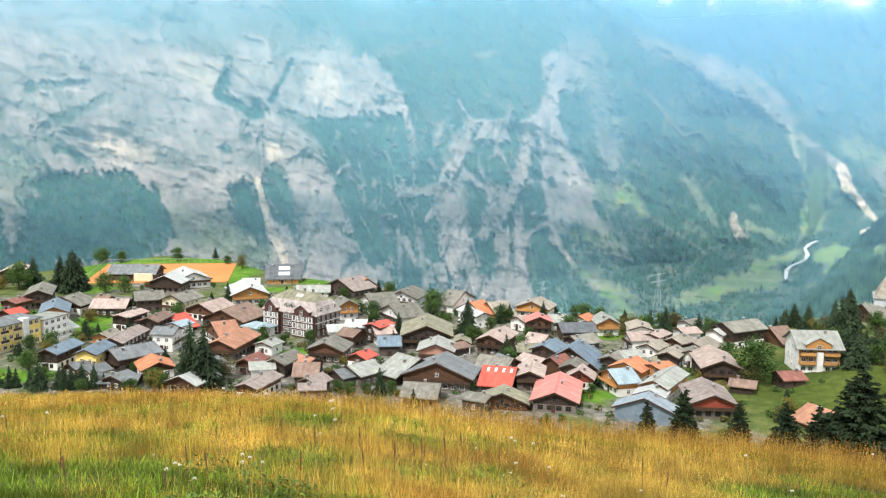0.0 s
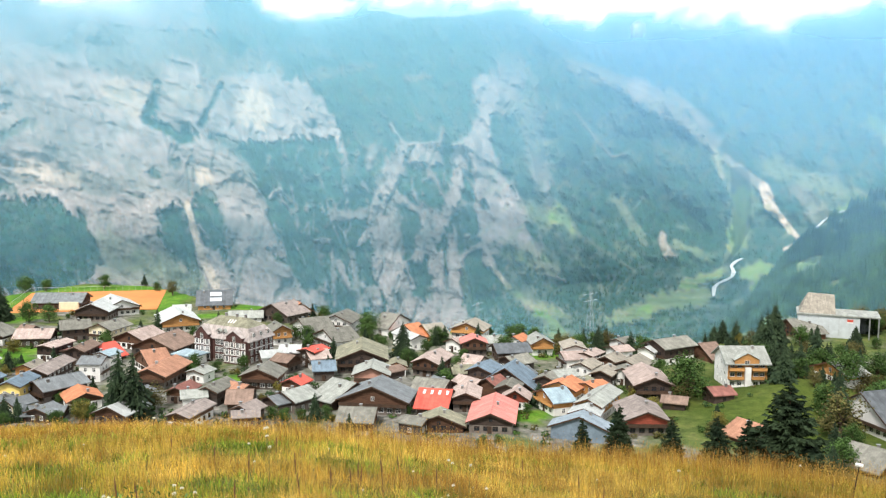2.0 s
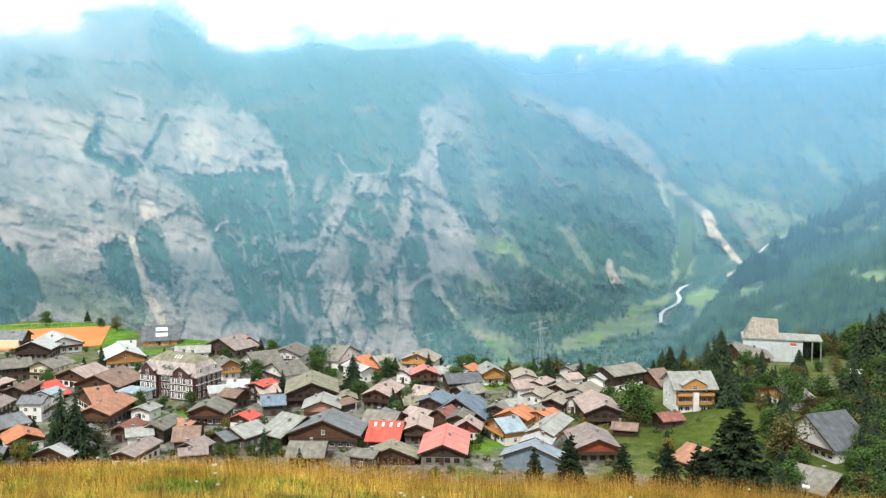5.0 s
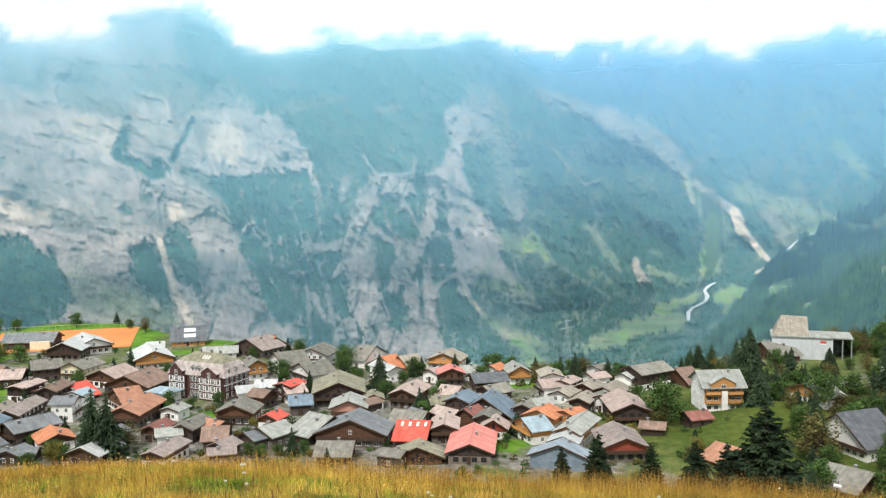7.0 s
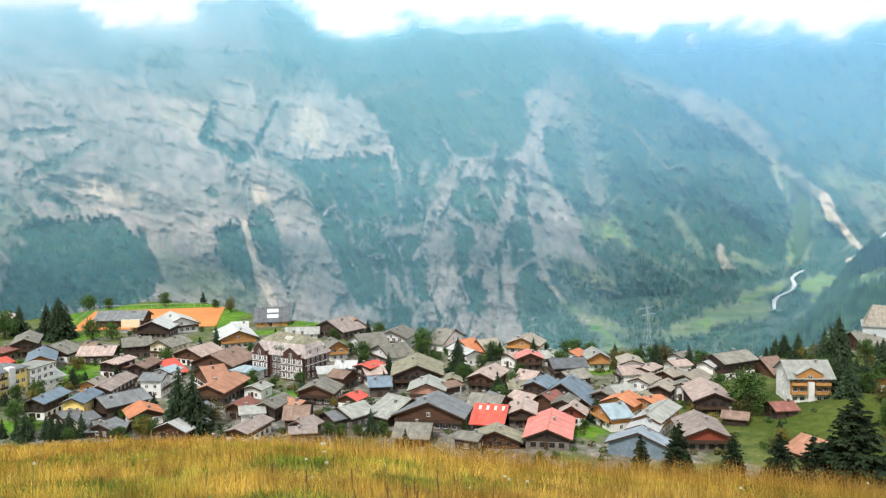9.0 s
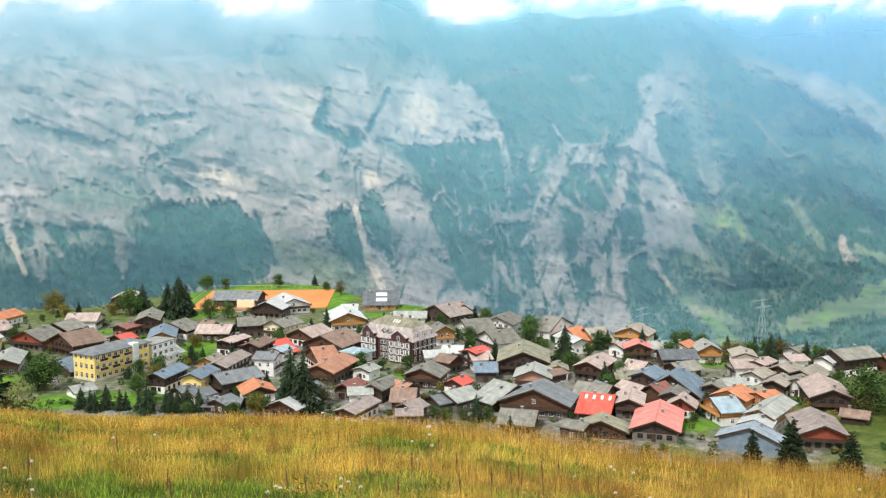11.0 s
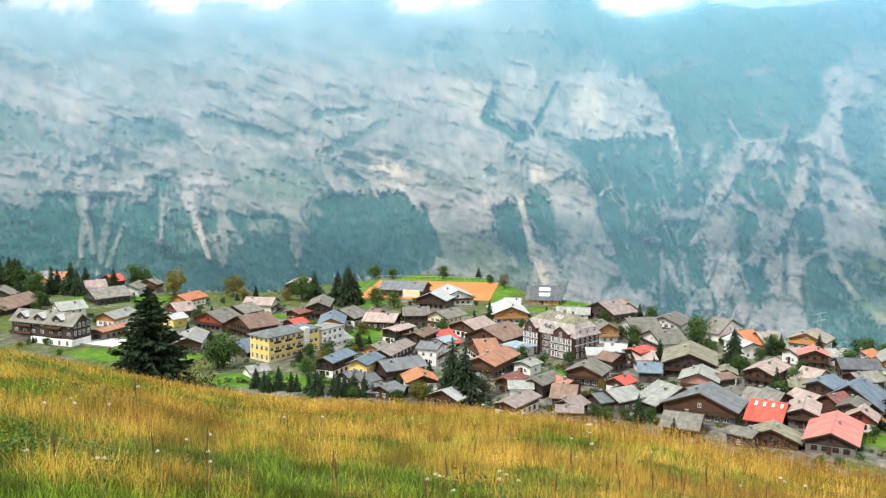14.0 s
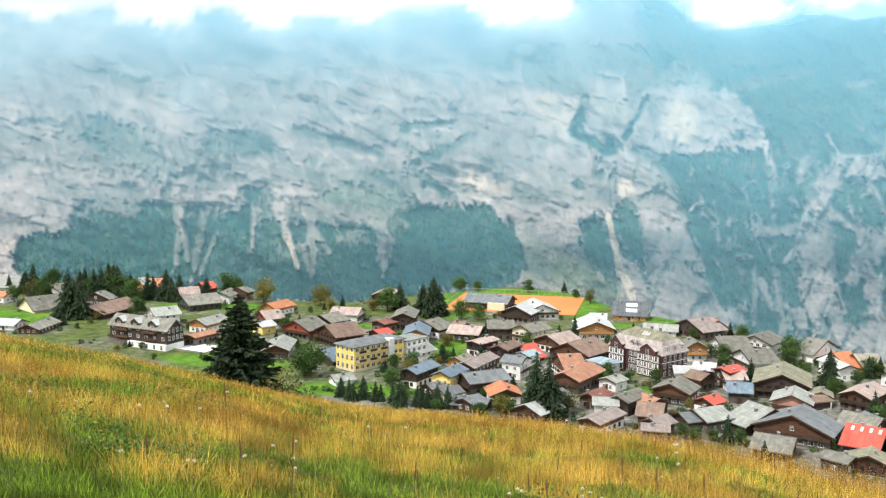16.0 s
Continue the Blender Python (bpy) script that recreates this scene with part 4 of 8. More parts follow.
def far_face():
    rock = 1 - np.clip(COVER["wood"] + COVER["grass"], 0, 1)
    n1 = fbm(AZ / 5 + EL * 0.25, EL / 4, 6, 1)
    ribs = fbm(AZ / 1.8 + EL * 0.22, EL / 5, 6, 9, ridged=True)
    ledge = fbm(AZ / 4, EL * 1.3 + AZ * 0.12, 4, 14, ridged=True)
    d = 1500 + 46 * (EL + 16) - 170 * (n1 - 0.5) - (110 - 60 * smooth(8, -6, AZ)) * (ribs - 0.5) - 6 * rock * (ledge - 0.5) - 25 * rock
    d = d - (34 - 18 * smooth(8, -6, AZ)) * (fbm(AZ * 1.6 + EL * 0.5, EL * 1.1, 5, 19, ridged=True) - 0.5)
    d = d + BEHIND * 900 + 35 * np.maximum(AZ - 14, 0)
    floor_d = (EYE + 235) / np.tan(np.radians(np.maximum(-EL, 0.5))) + 60 * (fbm(AZ, EL * 4, 3, 77) - 0.5)
    d = np.where(AZ > 12, np.minimum(d, floor_d), d)
    global FACE_D
    FACE_D = d
    rgb = np.stack([np.clip(COVER["wood"], 0, 1), np.clip(COVER["grass"], 0, 1), np.clip(COVER["ochre"] + COVER["scree"], 0, 1)], -1)
    return face_sheet("mountain", AZ, EL, d, rgb)


mountain = tagged(far_face(), "steep grey limestone mountainside with dark conifer woods across the valley", "mountain", kind="structure")


def conifer_cones(name, az, el, dist, woods, count, seed, low, high, label):
    """Conifers of the far woods, each a small ragged cone, in one mesh."""
    g = np.random.default_rng(seed)
    j, i = g.integers(0, az.shape[0], count), g.integers(0, az.shape[1], count)
    keep = (woods[j, i] > 0.5 + 0.4 * g.random(count)) & (el[j, i] > -13) & (np.abs(az[j, i]) < 46) & (el[j, i] < 6.5)
    j, i = j[keep], i[keep]
    n = len(j)
    a, e, d = np.radians(az[j, i] + g.uniform(-0.07, 0.07, n)), np.radians(el[j, i] + g.uniform(-0.07, 0.07, n)), dist[j, i] - 2
    base = np.stack([d * np.sin(a), d * np.cos(a), EYE + d * np.tan(e) - 3], -1)
    h = g.uniform(low, high, n)
    r = h * g.uniform(0.2, 0.32, n)
    V = np.empty((n, 5, 3))
    spin = g.uniform(0, 6.28, n)
    for k in range(4):
        V[:, k] = base + np.stack([np.cos(spin + k * 1.5708) * r, np.sin(spin + k * 1.5708) * r, g.uniform(-2, 2, n)], -1)
    V[:, 4] = base + np.stack([g.normal(0, 0.4, n), g.normal(0, 0.4, n), h], -1)
    k = np.arange(n)[:, None, None] * 5
    F = (k + np.array([[[0, 1, 4], [1, 2, 4], [2, 3, 4], [3, 0, 4]]])).reshape(-1, 3)
    return tagged(new(name, mesh(name, V.reshape(-1, 3).tolist(), F.tolist(), FAR_CONIFER)), label, "forest", kind="stuff")


def river(course, width):
    """A pale mountain stream along a course of bearings and heights, just above the valley floor."""
    v, f = [], []
    for k, (a, e) in enumerate(course):
        j = int(np.argmin(np.abs(EL[:, int(np.argmin(np.abs(AZ[0] - a)))] - e)))
        d = float(FACE_D[max(j - 2, 0):j + 3, int(np.argmin(np.abs(AZ[0] - a)))].min()) - 18
        wd = width * (1.3 if k % 2 else 0.85)
        for da, back in ((-wd, 0), (wd, 0), (wd, 5), (-wd, 5)):
            q = radians(a + da)
            v.append(((d + back) * math.sin(q), (d + back) * math.cos(q), EYE + d * math.tan(radians(e)) - 0.4 * back))
        if k:
            b, c = 4 * k - 4, 4 * k
            f += [(b + i, b + (i + 1) % 4, c + (i + 1) % 4, c + i) for i in range(4)]
    f += [(0, 3, 2, 1), (4 * len(course) - 4, 4 * len(course) - 3, 4 * len(course) - 2, 4 * len(course) - 1)]
    return tagged(new("river", mesh("river", v, f, STREAM)), "pale milky mountain stream winding over gravel in the valley", "river", kind="structure")


STREAM = surface("milky_stream", (0.66, 0.67, 0.66), 0.5, 0.05, 0.15, 0.0)
river([(29.95, -6.90), (29.57, -7.11), (29.35, -7.38), (29.52, -7.70), (29.42, -8.01), (29.01, -8.25), (28.66, -8.43), (28.43, -8.70), (28.44, -9.20)], 0.095)
river([(37.41, -3.24), (36.70, -3.63), (35.68, -3.84), (35.00, -4.05), (34.30, -4.51), (33.89, -4.97), (33.53, -5.24)], 0.06)
FAR_CONIFER = surface("far_conifers", (0.02, 0.072, 0.054), 0.9, 0.06, 0.45, 0.0, second=(0.075, 0.155, 0.08))
conifer_cones("far_woods", AZ, EL, FACE_D, COVER["wood"], 90000, 3, 5, 11, "dark conifer woods on the far mountainside")


def side_slope():
    """The wooded spur that comes down into the valley."""
    a, s = np.meshgrid(np.arange(27, 62, 0.12), np.linspace(0, 1, 90))
    top = np.interp(a, [27, 28.5, 29.5, 31, 32.3, 34.1, 37.1, 39, 46, 62], [-12.4, -11.6, -10.8, -8.8, -6.7, -4.8, -3.0, -1.4, 2, 6]) + 0.5 * (fbm(a * 2.5, a * 0, 4, 83) - 0.5)
    e = -17 + s * (top + 17)
    d = 900 + 40 * (e + 17) + 14 * np.maximum(40 - a, 0) - 70 * (fbm(a / 2, e / 1.5, 5, 85) - 0.5) - 22 * (fbm(a * 4, e * 4, 3, 87) - 0.5)
    wood = 1 - 0.8 * smooth(0.56, 0.66, fbm(a / 2 - e * 0.3, e / 1.2, 5, 89))
    rgb = np.stack([wood, (1 - wood) * 0.9, wood * 0], -1)
    conifer_cones("slope_woods", a, e, d, wood, 42000, 5, 9, 20, "dark conifer woods on the valley slope")
    return face_sheet("wooded_slope", a, e, d, rgb)


slope = tagged(side_slope(), "dark conifer-wooded valley slope", "hillside", kind="structure")


# ---- valley haze painted on tinted see-through sheets, and low cloud ----
def tinted_material(name, colour, far=None):
    """A tinted see-through sheet whose colour turns to far up the side valley."""
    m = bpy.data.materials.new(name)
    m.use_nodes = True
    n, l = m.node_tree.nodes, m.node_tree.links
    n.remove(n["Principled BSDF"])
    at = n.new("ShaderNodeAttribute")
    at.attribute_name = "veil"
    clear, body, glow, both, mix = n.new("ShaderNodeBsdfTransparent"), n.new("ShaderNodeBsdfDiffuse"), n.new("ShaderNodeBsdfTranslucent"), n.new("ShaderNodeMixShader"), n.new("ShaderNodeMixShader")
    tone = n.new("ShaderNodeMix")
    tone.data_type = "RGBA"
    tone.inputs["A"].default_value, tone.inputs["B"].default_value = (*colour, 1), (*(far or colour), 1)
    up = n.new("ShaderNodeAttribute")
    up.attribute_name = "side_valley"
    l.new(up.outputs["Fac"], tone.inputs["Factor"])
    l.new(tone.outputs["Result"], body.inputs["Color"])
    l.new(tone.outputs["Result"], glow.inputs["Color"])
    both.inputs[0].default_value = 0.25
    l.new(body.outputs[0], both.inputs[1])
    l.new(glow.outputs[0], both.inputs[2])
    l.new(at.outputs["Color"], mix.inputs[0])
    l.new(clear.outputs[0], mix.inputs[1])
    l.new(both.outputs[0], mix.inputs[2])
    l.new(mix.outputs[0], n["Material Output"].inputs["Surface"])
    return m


def tinted_sheet(name, dist, density, colour, far=None, top=13.0, low=-15.0, step=0.4):
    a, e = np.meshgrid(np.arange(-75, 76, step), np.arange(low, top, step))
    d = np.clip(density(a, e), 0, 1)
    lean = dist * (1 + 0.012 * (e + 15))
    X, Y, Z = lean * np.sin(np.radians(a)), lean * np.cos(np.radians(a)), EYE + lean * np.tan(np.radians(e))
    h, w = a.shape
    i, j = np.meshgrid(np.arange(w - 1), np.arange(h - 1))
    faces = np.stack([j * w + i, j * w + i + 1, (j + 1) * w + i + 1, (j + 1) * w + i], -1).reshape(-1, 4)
    me = mesh(name, np.stack([X, Y, Z], -1).reshape(-1, 3).tolist(), faces.tolist(), tinted_material(name, colour, far), smooth=True)
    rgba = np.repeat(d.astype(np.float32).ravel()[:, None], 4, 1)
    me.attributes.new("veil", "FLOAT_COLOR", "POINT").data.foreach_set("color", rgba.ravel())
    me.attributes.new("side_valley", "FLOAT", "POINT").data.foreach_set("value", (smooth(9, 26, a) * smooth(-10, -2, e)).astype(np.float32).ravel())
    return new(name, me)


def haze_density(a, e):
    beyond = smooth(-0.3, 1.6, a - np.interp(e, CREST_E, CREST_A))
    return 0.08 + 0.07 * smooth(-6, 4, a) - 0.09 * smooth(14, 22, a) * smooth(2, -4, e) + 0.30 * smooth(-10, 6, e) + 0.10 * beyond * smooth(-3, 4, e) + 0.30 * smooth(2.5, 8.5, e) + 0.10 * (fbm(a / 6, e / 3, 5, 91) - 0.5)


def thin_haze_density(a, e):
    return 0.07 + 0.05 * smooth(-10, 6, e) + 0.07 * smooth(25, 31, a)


def cloud_density(a, e):
    base = np.interp(a, [-60, -36, -28, -18, -12, -6, -2.3, -0.4, 1.2, 3.1, 4.8, 7.2, 10, 13.3, 16.7, 19.4, 22.8, 28.3, 37.8, 60], [6.4, 6.6, 7.3, 7.2, 7.4, 7.8, 8.4, 9.0, 7.4, 6.7, 6.8, 7.7, 7.5, 7.6, 7.1, 6.7, 6.8, 6.8, 7.1, 7.4])
    puff = fbm(a / 2.6, e / 1.5, 6, 95) - 0.5
    wide = fbm(a / 7, e / 3, 5, 97) - 0.5
    veil = 0.62 * smooth(-5.0, 2.0, e - base + 6 * puff + 6 * wide) * smooth(8, -8, a)
    soft = 0.3 * smooth(-2.2, 1.0, e - base + 4.5 * puff)
    return np.maximum.reduce([smooth(-0.6, 0.9, e - base + 4.0 * puff), soft, veil, smooth(0.3, 1.2, e - base)])


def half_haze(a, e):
    """A third of the painted valley haze: three such tinted sheets, one behind the other, make the whole."""
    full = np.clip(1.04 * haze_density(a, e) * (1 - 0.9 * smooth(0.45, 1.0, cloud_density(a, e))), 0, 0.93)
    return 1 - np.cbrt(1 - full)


# aerial haze painted as blue-tinted sheets between the village and the mountain
tagged(tinted_sheet("haze", 1238.0, half_haze, (0.285, 0.60, 0.765), (0.275, 0.575, 0.86)), "blue-tinted see-through sheet painting the valley haze", "haze", kind="stuff")
tagged(tinted_sheet("haze", 1228.0, half_haze, (0.285, 0.60, 0.765), (0.275, 0.575, 0.86)), "blue-tinted see-through sheet painting the valley haze", "haze", kind="stuff")
tagged(tinted_sheet("haze", 1218.0, half_haze, (0.285, 0.60, 0.765), (0.275, 0.575, 0.86)), "blue-tinted see-through sheet painting the valley haze", "haze", kind="stuff")
tagged(tinted_sheet("thin_haze", 780.0, thin_haze_density, (0.275, 0.585, 0.78)), "faint blue-tinted sheet painting haze beyond the village", "haze", kind="stuff")
tagged(tinted_sheet("cloud", 1262.0, cloud_density, (0.90, 0.94, 0.97), low=-7.0), "low white cloud hanging along the mountain crest", "cloud", kind="stuff")


# ---- houses ----
def plate(cols, rows, solid, y0, y1):
    """A plate of cells, some left open, as one connected mesh that faces +y."""
    s, ids = Solid(), {}

    def vert(i, j, y):
        if (i, j, y) not in ids:
            ids[i, j, y] = len(s.v)
            s.v.append((cols[i], y, rows[j]))
        return ids[i, j, y]

    for i, j in solid:
        s.f.append((vert(i + 1, j, y1), vert(i, j, y1), vert(i, j + 1, y1), vert(i + 1, j + 1, y1)))
        for (di, dj), (a, b) in {(-1, 0): ((i, j), (i, j + 1)), (1, 0): ((i + 1, j + 1), (i + 1, j)), (0, -1): ((i + 1, j), (i, j)), (0, 1): ((i, j + 1), (i + 1, j + 1))}.items():
            if (i + di, j + dj) not in solid:
                s.f.append((vert(*a, y1), vert(*b, y1), vert(*b, y0), vert(*a, y0))[::-1])
    return s


def window_meshes(w, h, paint):
    cols = [-w / 2 - 0.07, -w / 2, -0.03, 0.03, w / 2, w / 2 + 0.07]
    rows = [-0.1, 0, h * 0.62, h * 0.62 + 0.05, h, h + 0.07]
    solid = {(i, j) for i in range(5) for j in range(5) if i in (0, 2, 4) or j in (0, 2, 4)}
    return plate(cols, rows, solid, -0.06, 0.09).mesh("window", paint), Solid().box(-w / 2, -0.05, 0, w / 2, 0.02, h).mesh("pane", GLASS)


WINDOWS = {"small": window_meshes(0.85, 1.05, WHITEPAINT), "wide": window_meshes(1.3, 1.1, WHITEPAINT), "tall": window_meshes(1.0, 1.6, WHITEPAINT),
           "small_brown": window_meshes(0.85, 1.05, DARKWOOD), "wide_brown": window_meshes(1.3, 1.1, DARKWOOD)}
CHIMNEY = Solid().box(-0.32, -0.32, -1.2, 0.32, 0.32, 0.8).mesh("chimney", STONE)
CHIMNEY_TOP = Solid().box(-0.42, -0.42, 0.8, 0.42, 0.42, 0.92).mesh("chimney_cap", METAL)
DOOR = Solid().box(-0.55, -0.03, 0, 0.55, 0.08, 2.05).mesh("door", DARKWOOD)
HUE = {"grey": "grey shingle", "slate": "dark slate", "dark": "dark sheet-metal", "olive": "weathered olive-grey", "tan": "tan tile", "brown": "brown tile",
       "pinkgrey": "faded pinkish-grey", "pink": "pale rose tile", "terracotta": "terracotta tile", "orange": "orange tile", "red": "bright red", "rosered": "faded red metal",
       "maroon": "maroon tile", "blue": "blue slate", "bluegrey": "blue-grey metal", "paleblue": "pale blue metal", "pale": "pale grey", "white": "whitish"}
SIDES = {"dark": "dark timber", "timber": "brown timber", "redwood": "reddish timber", "honey": "honey timber", "green": "dark green timber", "white": "white rendered",
         "cream": "cream rendered", "yellow": "yellow rendered", "rose": "rose rendered", "blueboard": "blue-grey boarded"}

house_rng = random.Random(4)


def put_window(root, kind, m):
    fr, pane = WINDOWS[kind]
    win = part("window", fr, root, m=m)
    part("pane", pane, win)


def wall_windows(root, length, floors, y, turn, base, step=2.4, kind="small"):
    """Rows of windows on one wall; turn 0 faces +y of the house."""
    n = max(1, int((length - 1.0) / step))
    for f in range(floors):
        for k in range(n):
            x = (k - (n - 1) / 2) * step
            put_window(root, kind, pose(0, 0, 0, 0, 0, turn) @ pose(x, y, base + 0.7 + f * 2.45))


def seen_sides(x, y, yaw):
    """The walls turned to the hill; the others face the valley and stay blank."""
    out = []
    for turn in (0, 90, 180, -90):
        d = radians(yaw + turn + 90)
        if -(x * math.cos(d) + y * math.sin(d)) / math.hypot(x, y) > 0.08:
            out.append(turn)
    return out


def chalet(x, y, yaw, length, half, height, slope, roof, wall, extra="", label=""):
    """A gabled house: ridge along its own x, roof length x 2*half, ridge at height."""
    g = float(ground_z(x, y))
    root = new("chalet")
    root.matrix_world = pose(x, y, g, 0, 0, yaw)
    over_e, over_g = min(0.9, half * 0.16), min(1.0, length * 0.1)
    hw, hl = half - over_e, length / 2 - over_g
    eave = max(height - half * slope, 1.2)
    slope = (height - eave) / half
    wall_top = eave + over_e * slope - 0.05
    t = 0.28
    two_tone = wall in ("dark", "timber", "redwood", "honey", "green") and wall_top > 3.0
    base_h = 2.2 if two_tone else 0.0
    pale_base = wall == "honey" or house_rng.random() < 0.22
    if base_h:
        part("base_wall", Solid().box(-hl + 0.05, -hw + 0.05, -2.5, hl - 0.05, hw - 0.05, base_h).mesh("base_wall", WALL["white"] if pale_base else PLINTH), root, "white rendered ground floor" if pale_base else "grey stone ground floor")
    lo = base_h if base_h else -2.5
    part("wall", Solid().prism([(-hw, lo), (hw, lo), (hw, wall_top), (0, height - 0.06), (-hw, wall_top)], -hl, hl).mesh("wall", WALL[wall]), root)
    r = Solid()
    for s in (-1, 1):
        q = [(-length / 2, 0, height), (length / 2, 0, height), (length / 2, s * half, eave), (-length / 2, s * half, eave)]
        r.slab(*(q if s < 0 else q[::-1]), t)
    part("roof", r.mesh("roof", ROOF[roof]), root, HUE[roof] + " roof")
    part("ridge_cap", Solid().prism([(-0.28, height - 0.08), (0.28, height - 0.08), (0, height + 0.1)], -length / 2, length / 2).mesh("ridge_cap", ROOF[roof]), root)
    for s in (-1, 1):
        for e in (-1 if t == 90 else 1 for t in seen_sides(x, y, yaw) if t in (90, -90)):
            b = Solid().slab((e * length / 2 - 0.06, 0, height + 0.03), (e * length / 2 + 0.06, 0, height + 0.03), (e * length / 2 + 0.06, s * half, eave + 0.03), (e * length / 2 - 0.06, s * half, eave + 0.03), 0.4)
            part("barge_board", b.mesh("barge_board", WALL["timber"] if wall == "honey" else DARKWOOD), root)
    cx, cy = house_rng.uniform(-0.3, 0.3) * length, house_rng.choice((-1, 1)) * house_rng.uniform(0.1, 0.35) * half
    ch = part("chimney", CHIMNEY, root, m=pose(cx, cy, height - abs(cy) * slope))
    part("chimney_cap", CHIMNEY_TOP, ch)
    if wall_top > 2.2 and wall != "blueboard":
        floors = max(1, int((wall_top + 0.3) / 2.5))
        base = 0.1
        tone = "_brown" if wall in ("dark", "timber", "redwood", "green") and house_rng.random() < 0.7 else ""
        for turn in seen_sides(x, y, yaw):
            if turn in (0, 180):
                wall_windows(root, 2 * hl, floors, hw, turn, base, 2.7, "small" + tone)
            else:
                wall_windows(root, 2 * hw, floors, hl, turn, base, 2.4, ("wide" if half > 5 else "small") + tone)
        if height - wall_top > 2.2:
            for turn in (t for t in seen_sides(x, y, yaw) if t in (90, -90)):
                put_window(root, "small" + tone, pose(0, 0, 0, 0, 0, turn) @ pose(0, hl, wall_top - 0.3))
        if wall_top > 3.9 and half > 4:
            for e in (-1 if t == 90 else 1 for t in seen_sides(x, y, yaw) if t in (90, -90)):
                x0, x1 = sorted((e * hl, e * (hl + over_g)))
                bal = part("balcony", Solid().box(x0, -hw, 2.35, x1, hw, 2.5).mesh("balcony", DARKWOOD), root)
                xo = e * (hl + over_g)
                rail = Solid().box(min(xo, xo - e * 0.1), -hw, 2.5, max(xo, xo - e * 0.1), hw, 3.3)
                part("railing", rail.mesh("railing", WALL["honey"] if wall == "honey" else DARKWOOD), bal)
        turn = seen_sides(x, y, yaw)[0]
        part("door", DOOR, root, m=pose(0, 0, 0, 0, 0, turn) @ pose(0.3, hw if turn in (0, 180) else hl, 0.0))
    near = 1 if math.cos(radians(yaw)) * -y + math.sin(radians(yaw)) * x > 0 else -1
    if extra == "solar":
        for k in range(2):
            f = 0.28 + 0.36 * k
            part("solar_panel", Solid().box(-2.8, -half * 0.13, 0.0, 2.2, half * 0.13, 0.12).mesh("solar_panel", PANEL), root, "pale solar panel",
                 m=pose(-length * 0.02, near * half * f, height - half * f * slope + 0.08, -near * math.degrees(math.atan(slope))))
    if extra == "stripes":
        for k in range(4):
            part("skylight", Solid().box(-0.35, -0.9, 0.0, 0.35, 0.9, 0.1).mesh("skylight", WHITEPAINT), root, "white roof light",
                 m=pose(length * (-0.36 + 0.22 * k), near * half * 0.2, height - half * 0.2 * slope + 0.06, -near * math.degrees(math.atan(slope))))
    return tagged(root, label or f"{SIDES[wall]} chalet with a {HUE[roof]} gable roof", "house", "village houses")


club = chalet(-79.4, 433.1, 172, 22.4, 7.9, 6.5, 0.40, "slate", "dark", label="long dark timber clubhouse with a slate roof beside the courts")
part("annex", Solid().box(-9.6, 5.6, -1, -1.5, 8.4, 3.6).mesh("annex", WALL["cream"]), club, "cream rendered front")
chalet(-54.4, 417.2, 111, 19.8, 8.0, 6.8, 0.40, "white", "white")
chalet(-60.5, 404.3, 77, 14.0, 7.6, 7.4, 0.42, "white", "dark")
chalet(-91.1, 364.3, 69, 11.3, 7.8, 6.5, 0.40, "grey", "dark")
chalet(-75.0, 358.3, 175, 13.8, 6.1, 5.7, 0.40, "pink", "dark")
chalet(-79.8, 369.6, 141, 7.7, 6.3, 4.9, 0.56, "brown", "dark")
chalet(-62.4, 363.8, 12, 11.2, 6.0, 7.3, 0.40, "grey", "dark")
chalet(-63.9, 333.6, 64, 12.9, 3.7, 5.7, 0.20, "pink", "dark")
chalet(-53.7, 325.5, 73, 13.2, 3.7, 6.5, 0.40, "brown", "dark")
chalet(-46.5, 301.5, 166, 8.1, 4.5, 7.3, 0.36, "slate", "white")
chalet(-45.3, 321.1, 58, 7.7, 3.7, 4.9, 0.28, "paleblue", "white")
chalet(-47.5, 332.7, 40, 7.7, 8.2, 4.9, 0.44, "red", "dark")
chalet(-49.7, 360.4, 60, 13.3, 5.7, 7.3, 0.40, "grey", "cream")
chalet(-37.6, 347.8, 56, 13.8, 7.7, 6.5, 0.40, "pink", "timber")
chalet(-28.2, 337.4, 61, 17.3, 9.3, 6.5, 0.40, "brown", "timber")
chalet(-26.6, 378.8, 102, 19.8, 7.8, 7.3, 0.40, "white", "honey")
chalet(-25.8, 395.4, 1, 7.7, 7.0, 6.5, 0.40, "white", "white")
chalet(-29.6, 308.5, 23, 8.4, 9.4, 7.3, 0.40, "terracotta", "timber")
chalet(-25.5, 293.7, 69, 19.8, 5.6, 6.5, 0.40, "terracotta", "timber")
chalet(-59.3, 300.0, 75, 19.8, 4.0, 6.5, 0.40, "pinkgrey", "dark")
chalet(-53.7, 281.1, 39, 15.0, 5.7, 6.5, 0.40, "slate", "dark")
chalet(-63.9, 279.5, 76, 13.1, 3.7, 7.3, 0.40, "blue", "yellow")
chalet(-45.5, 271.8, 110, 11.5, 5.2, 4.9, 0.40, "orange", "timber")
chalet(-33.1, 256.4, 62, 12.5, 5.4, 5.2, 0.40, "white", "timber")
chalet(-75.1, 284.9, 72, 14.9, 3.7, 6.5, 0.40, "blue", "dark")
chalet(-53.5, 262.1, 171, 12.3, 4.4, 3.3, 0.36, "slate", "dark")
chalet(-18.1, 272.0, 66, 9.7, 3.7, 4.9, 0.42, "maroon", "timber")
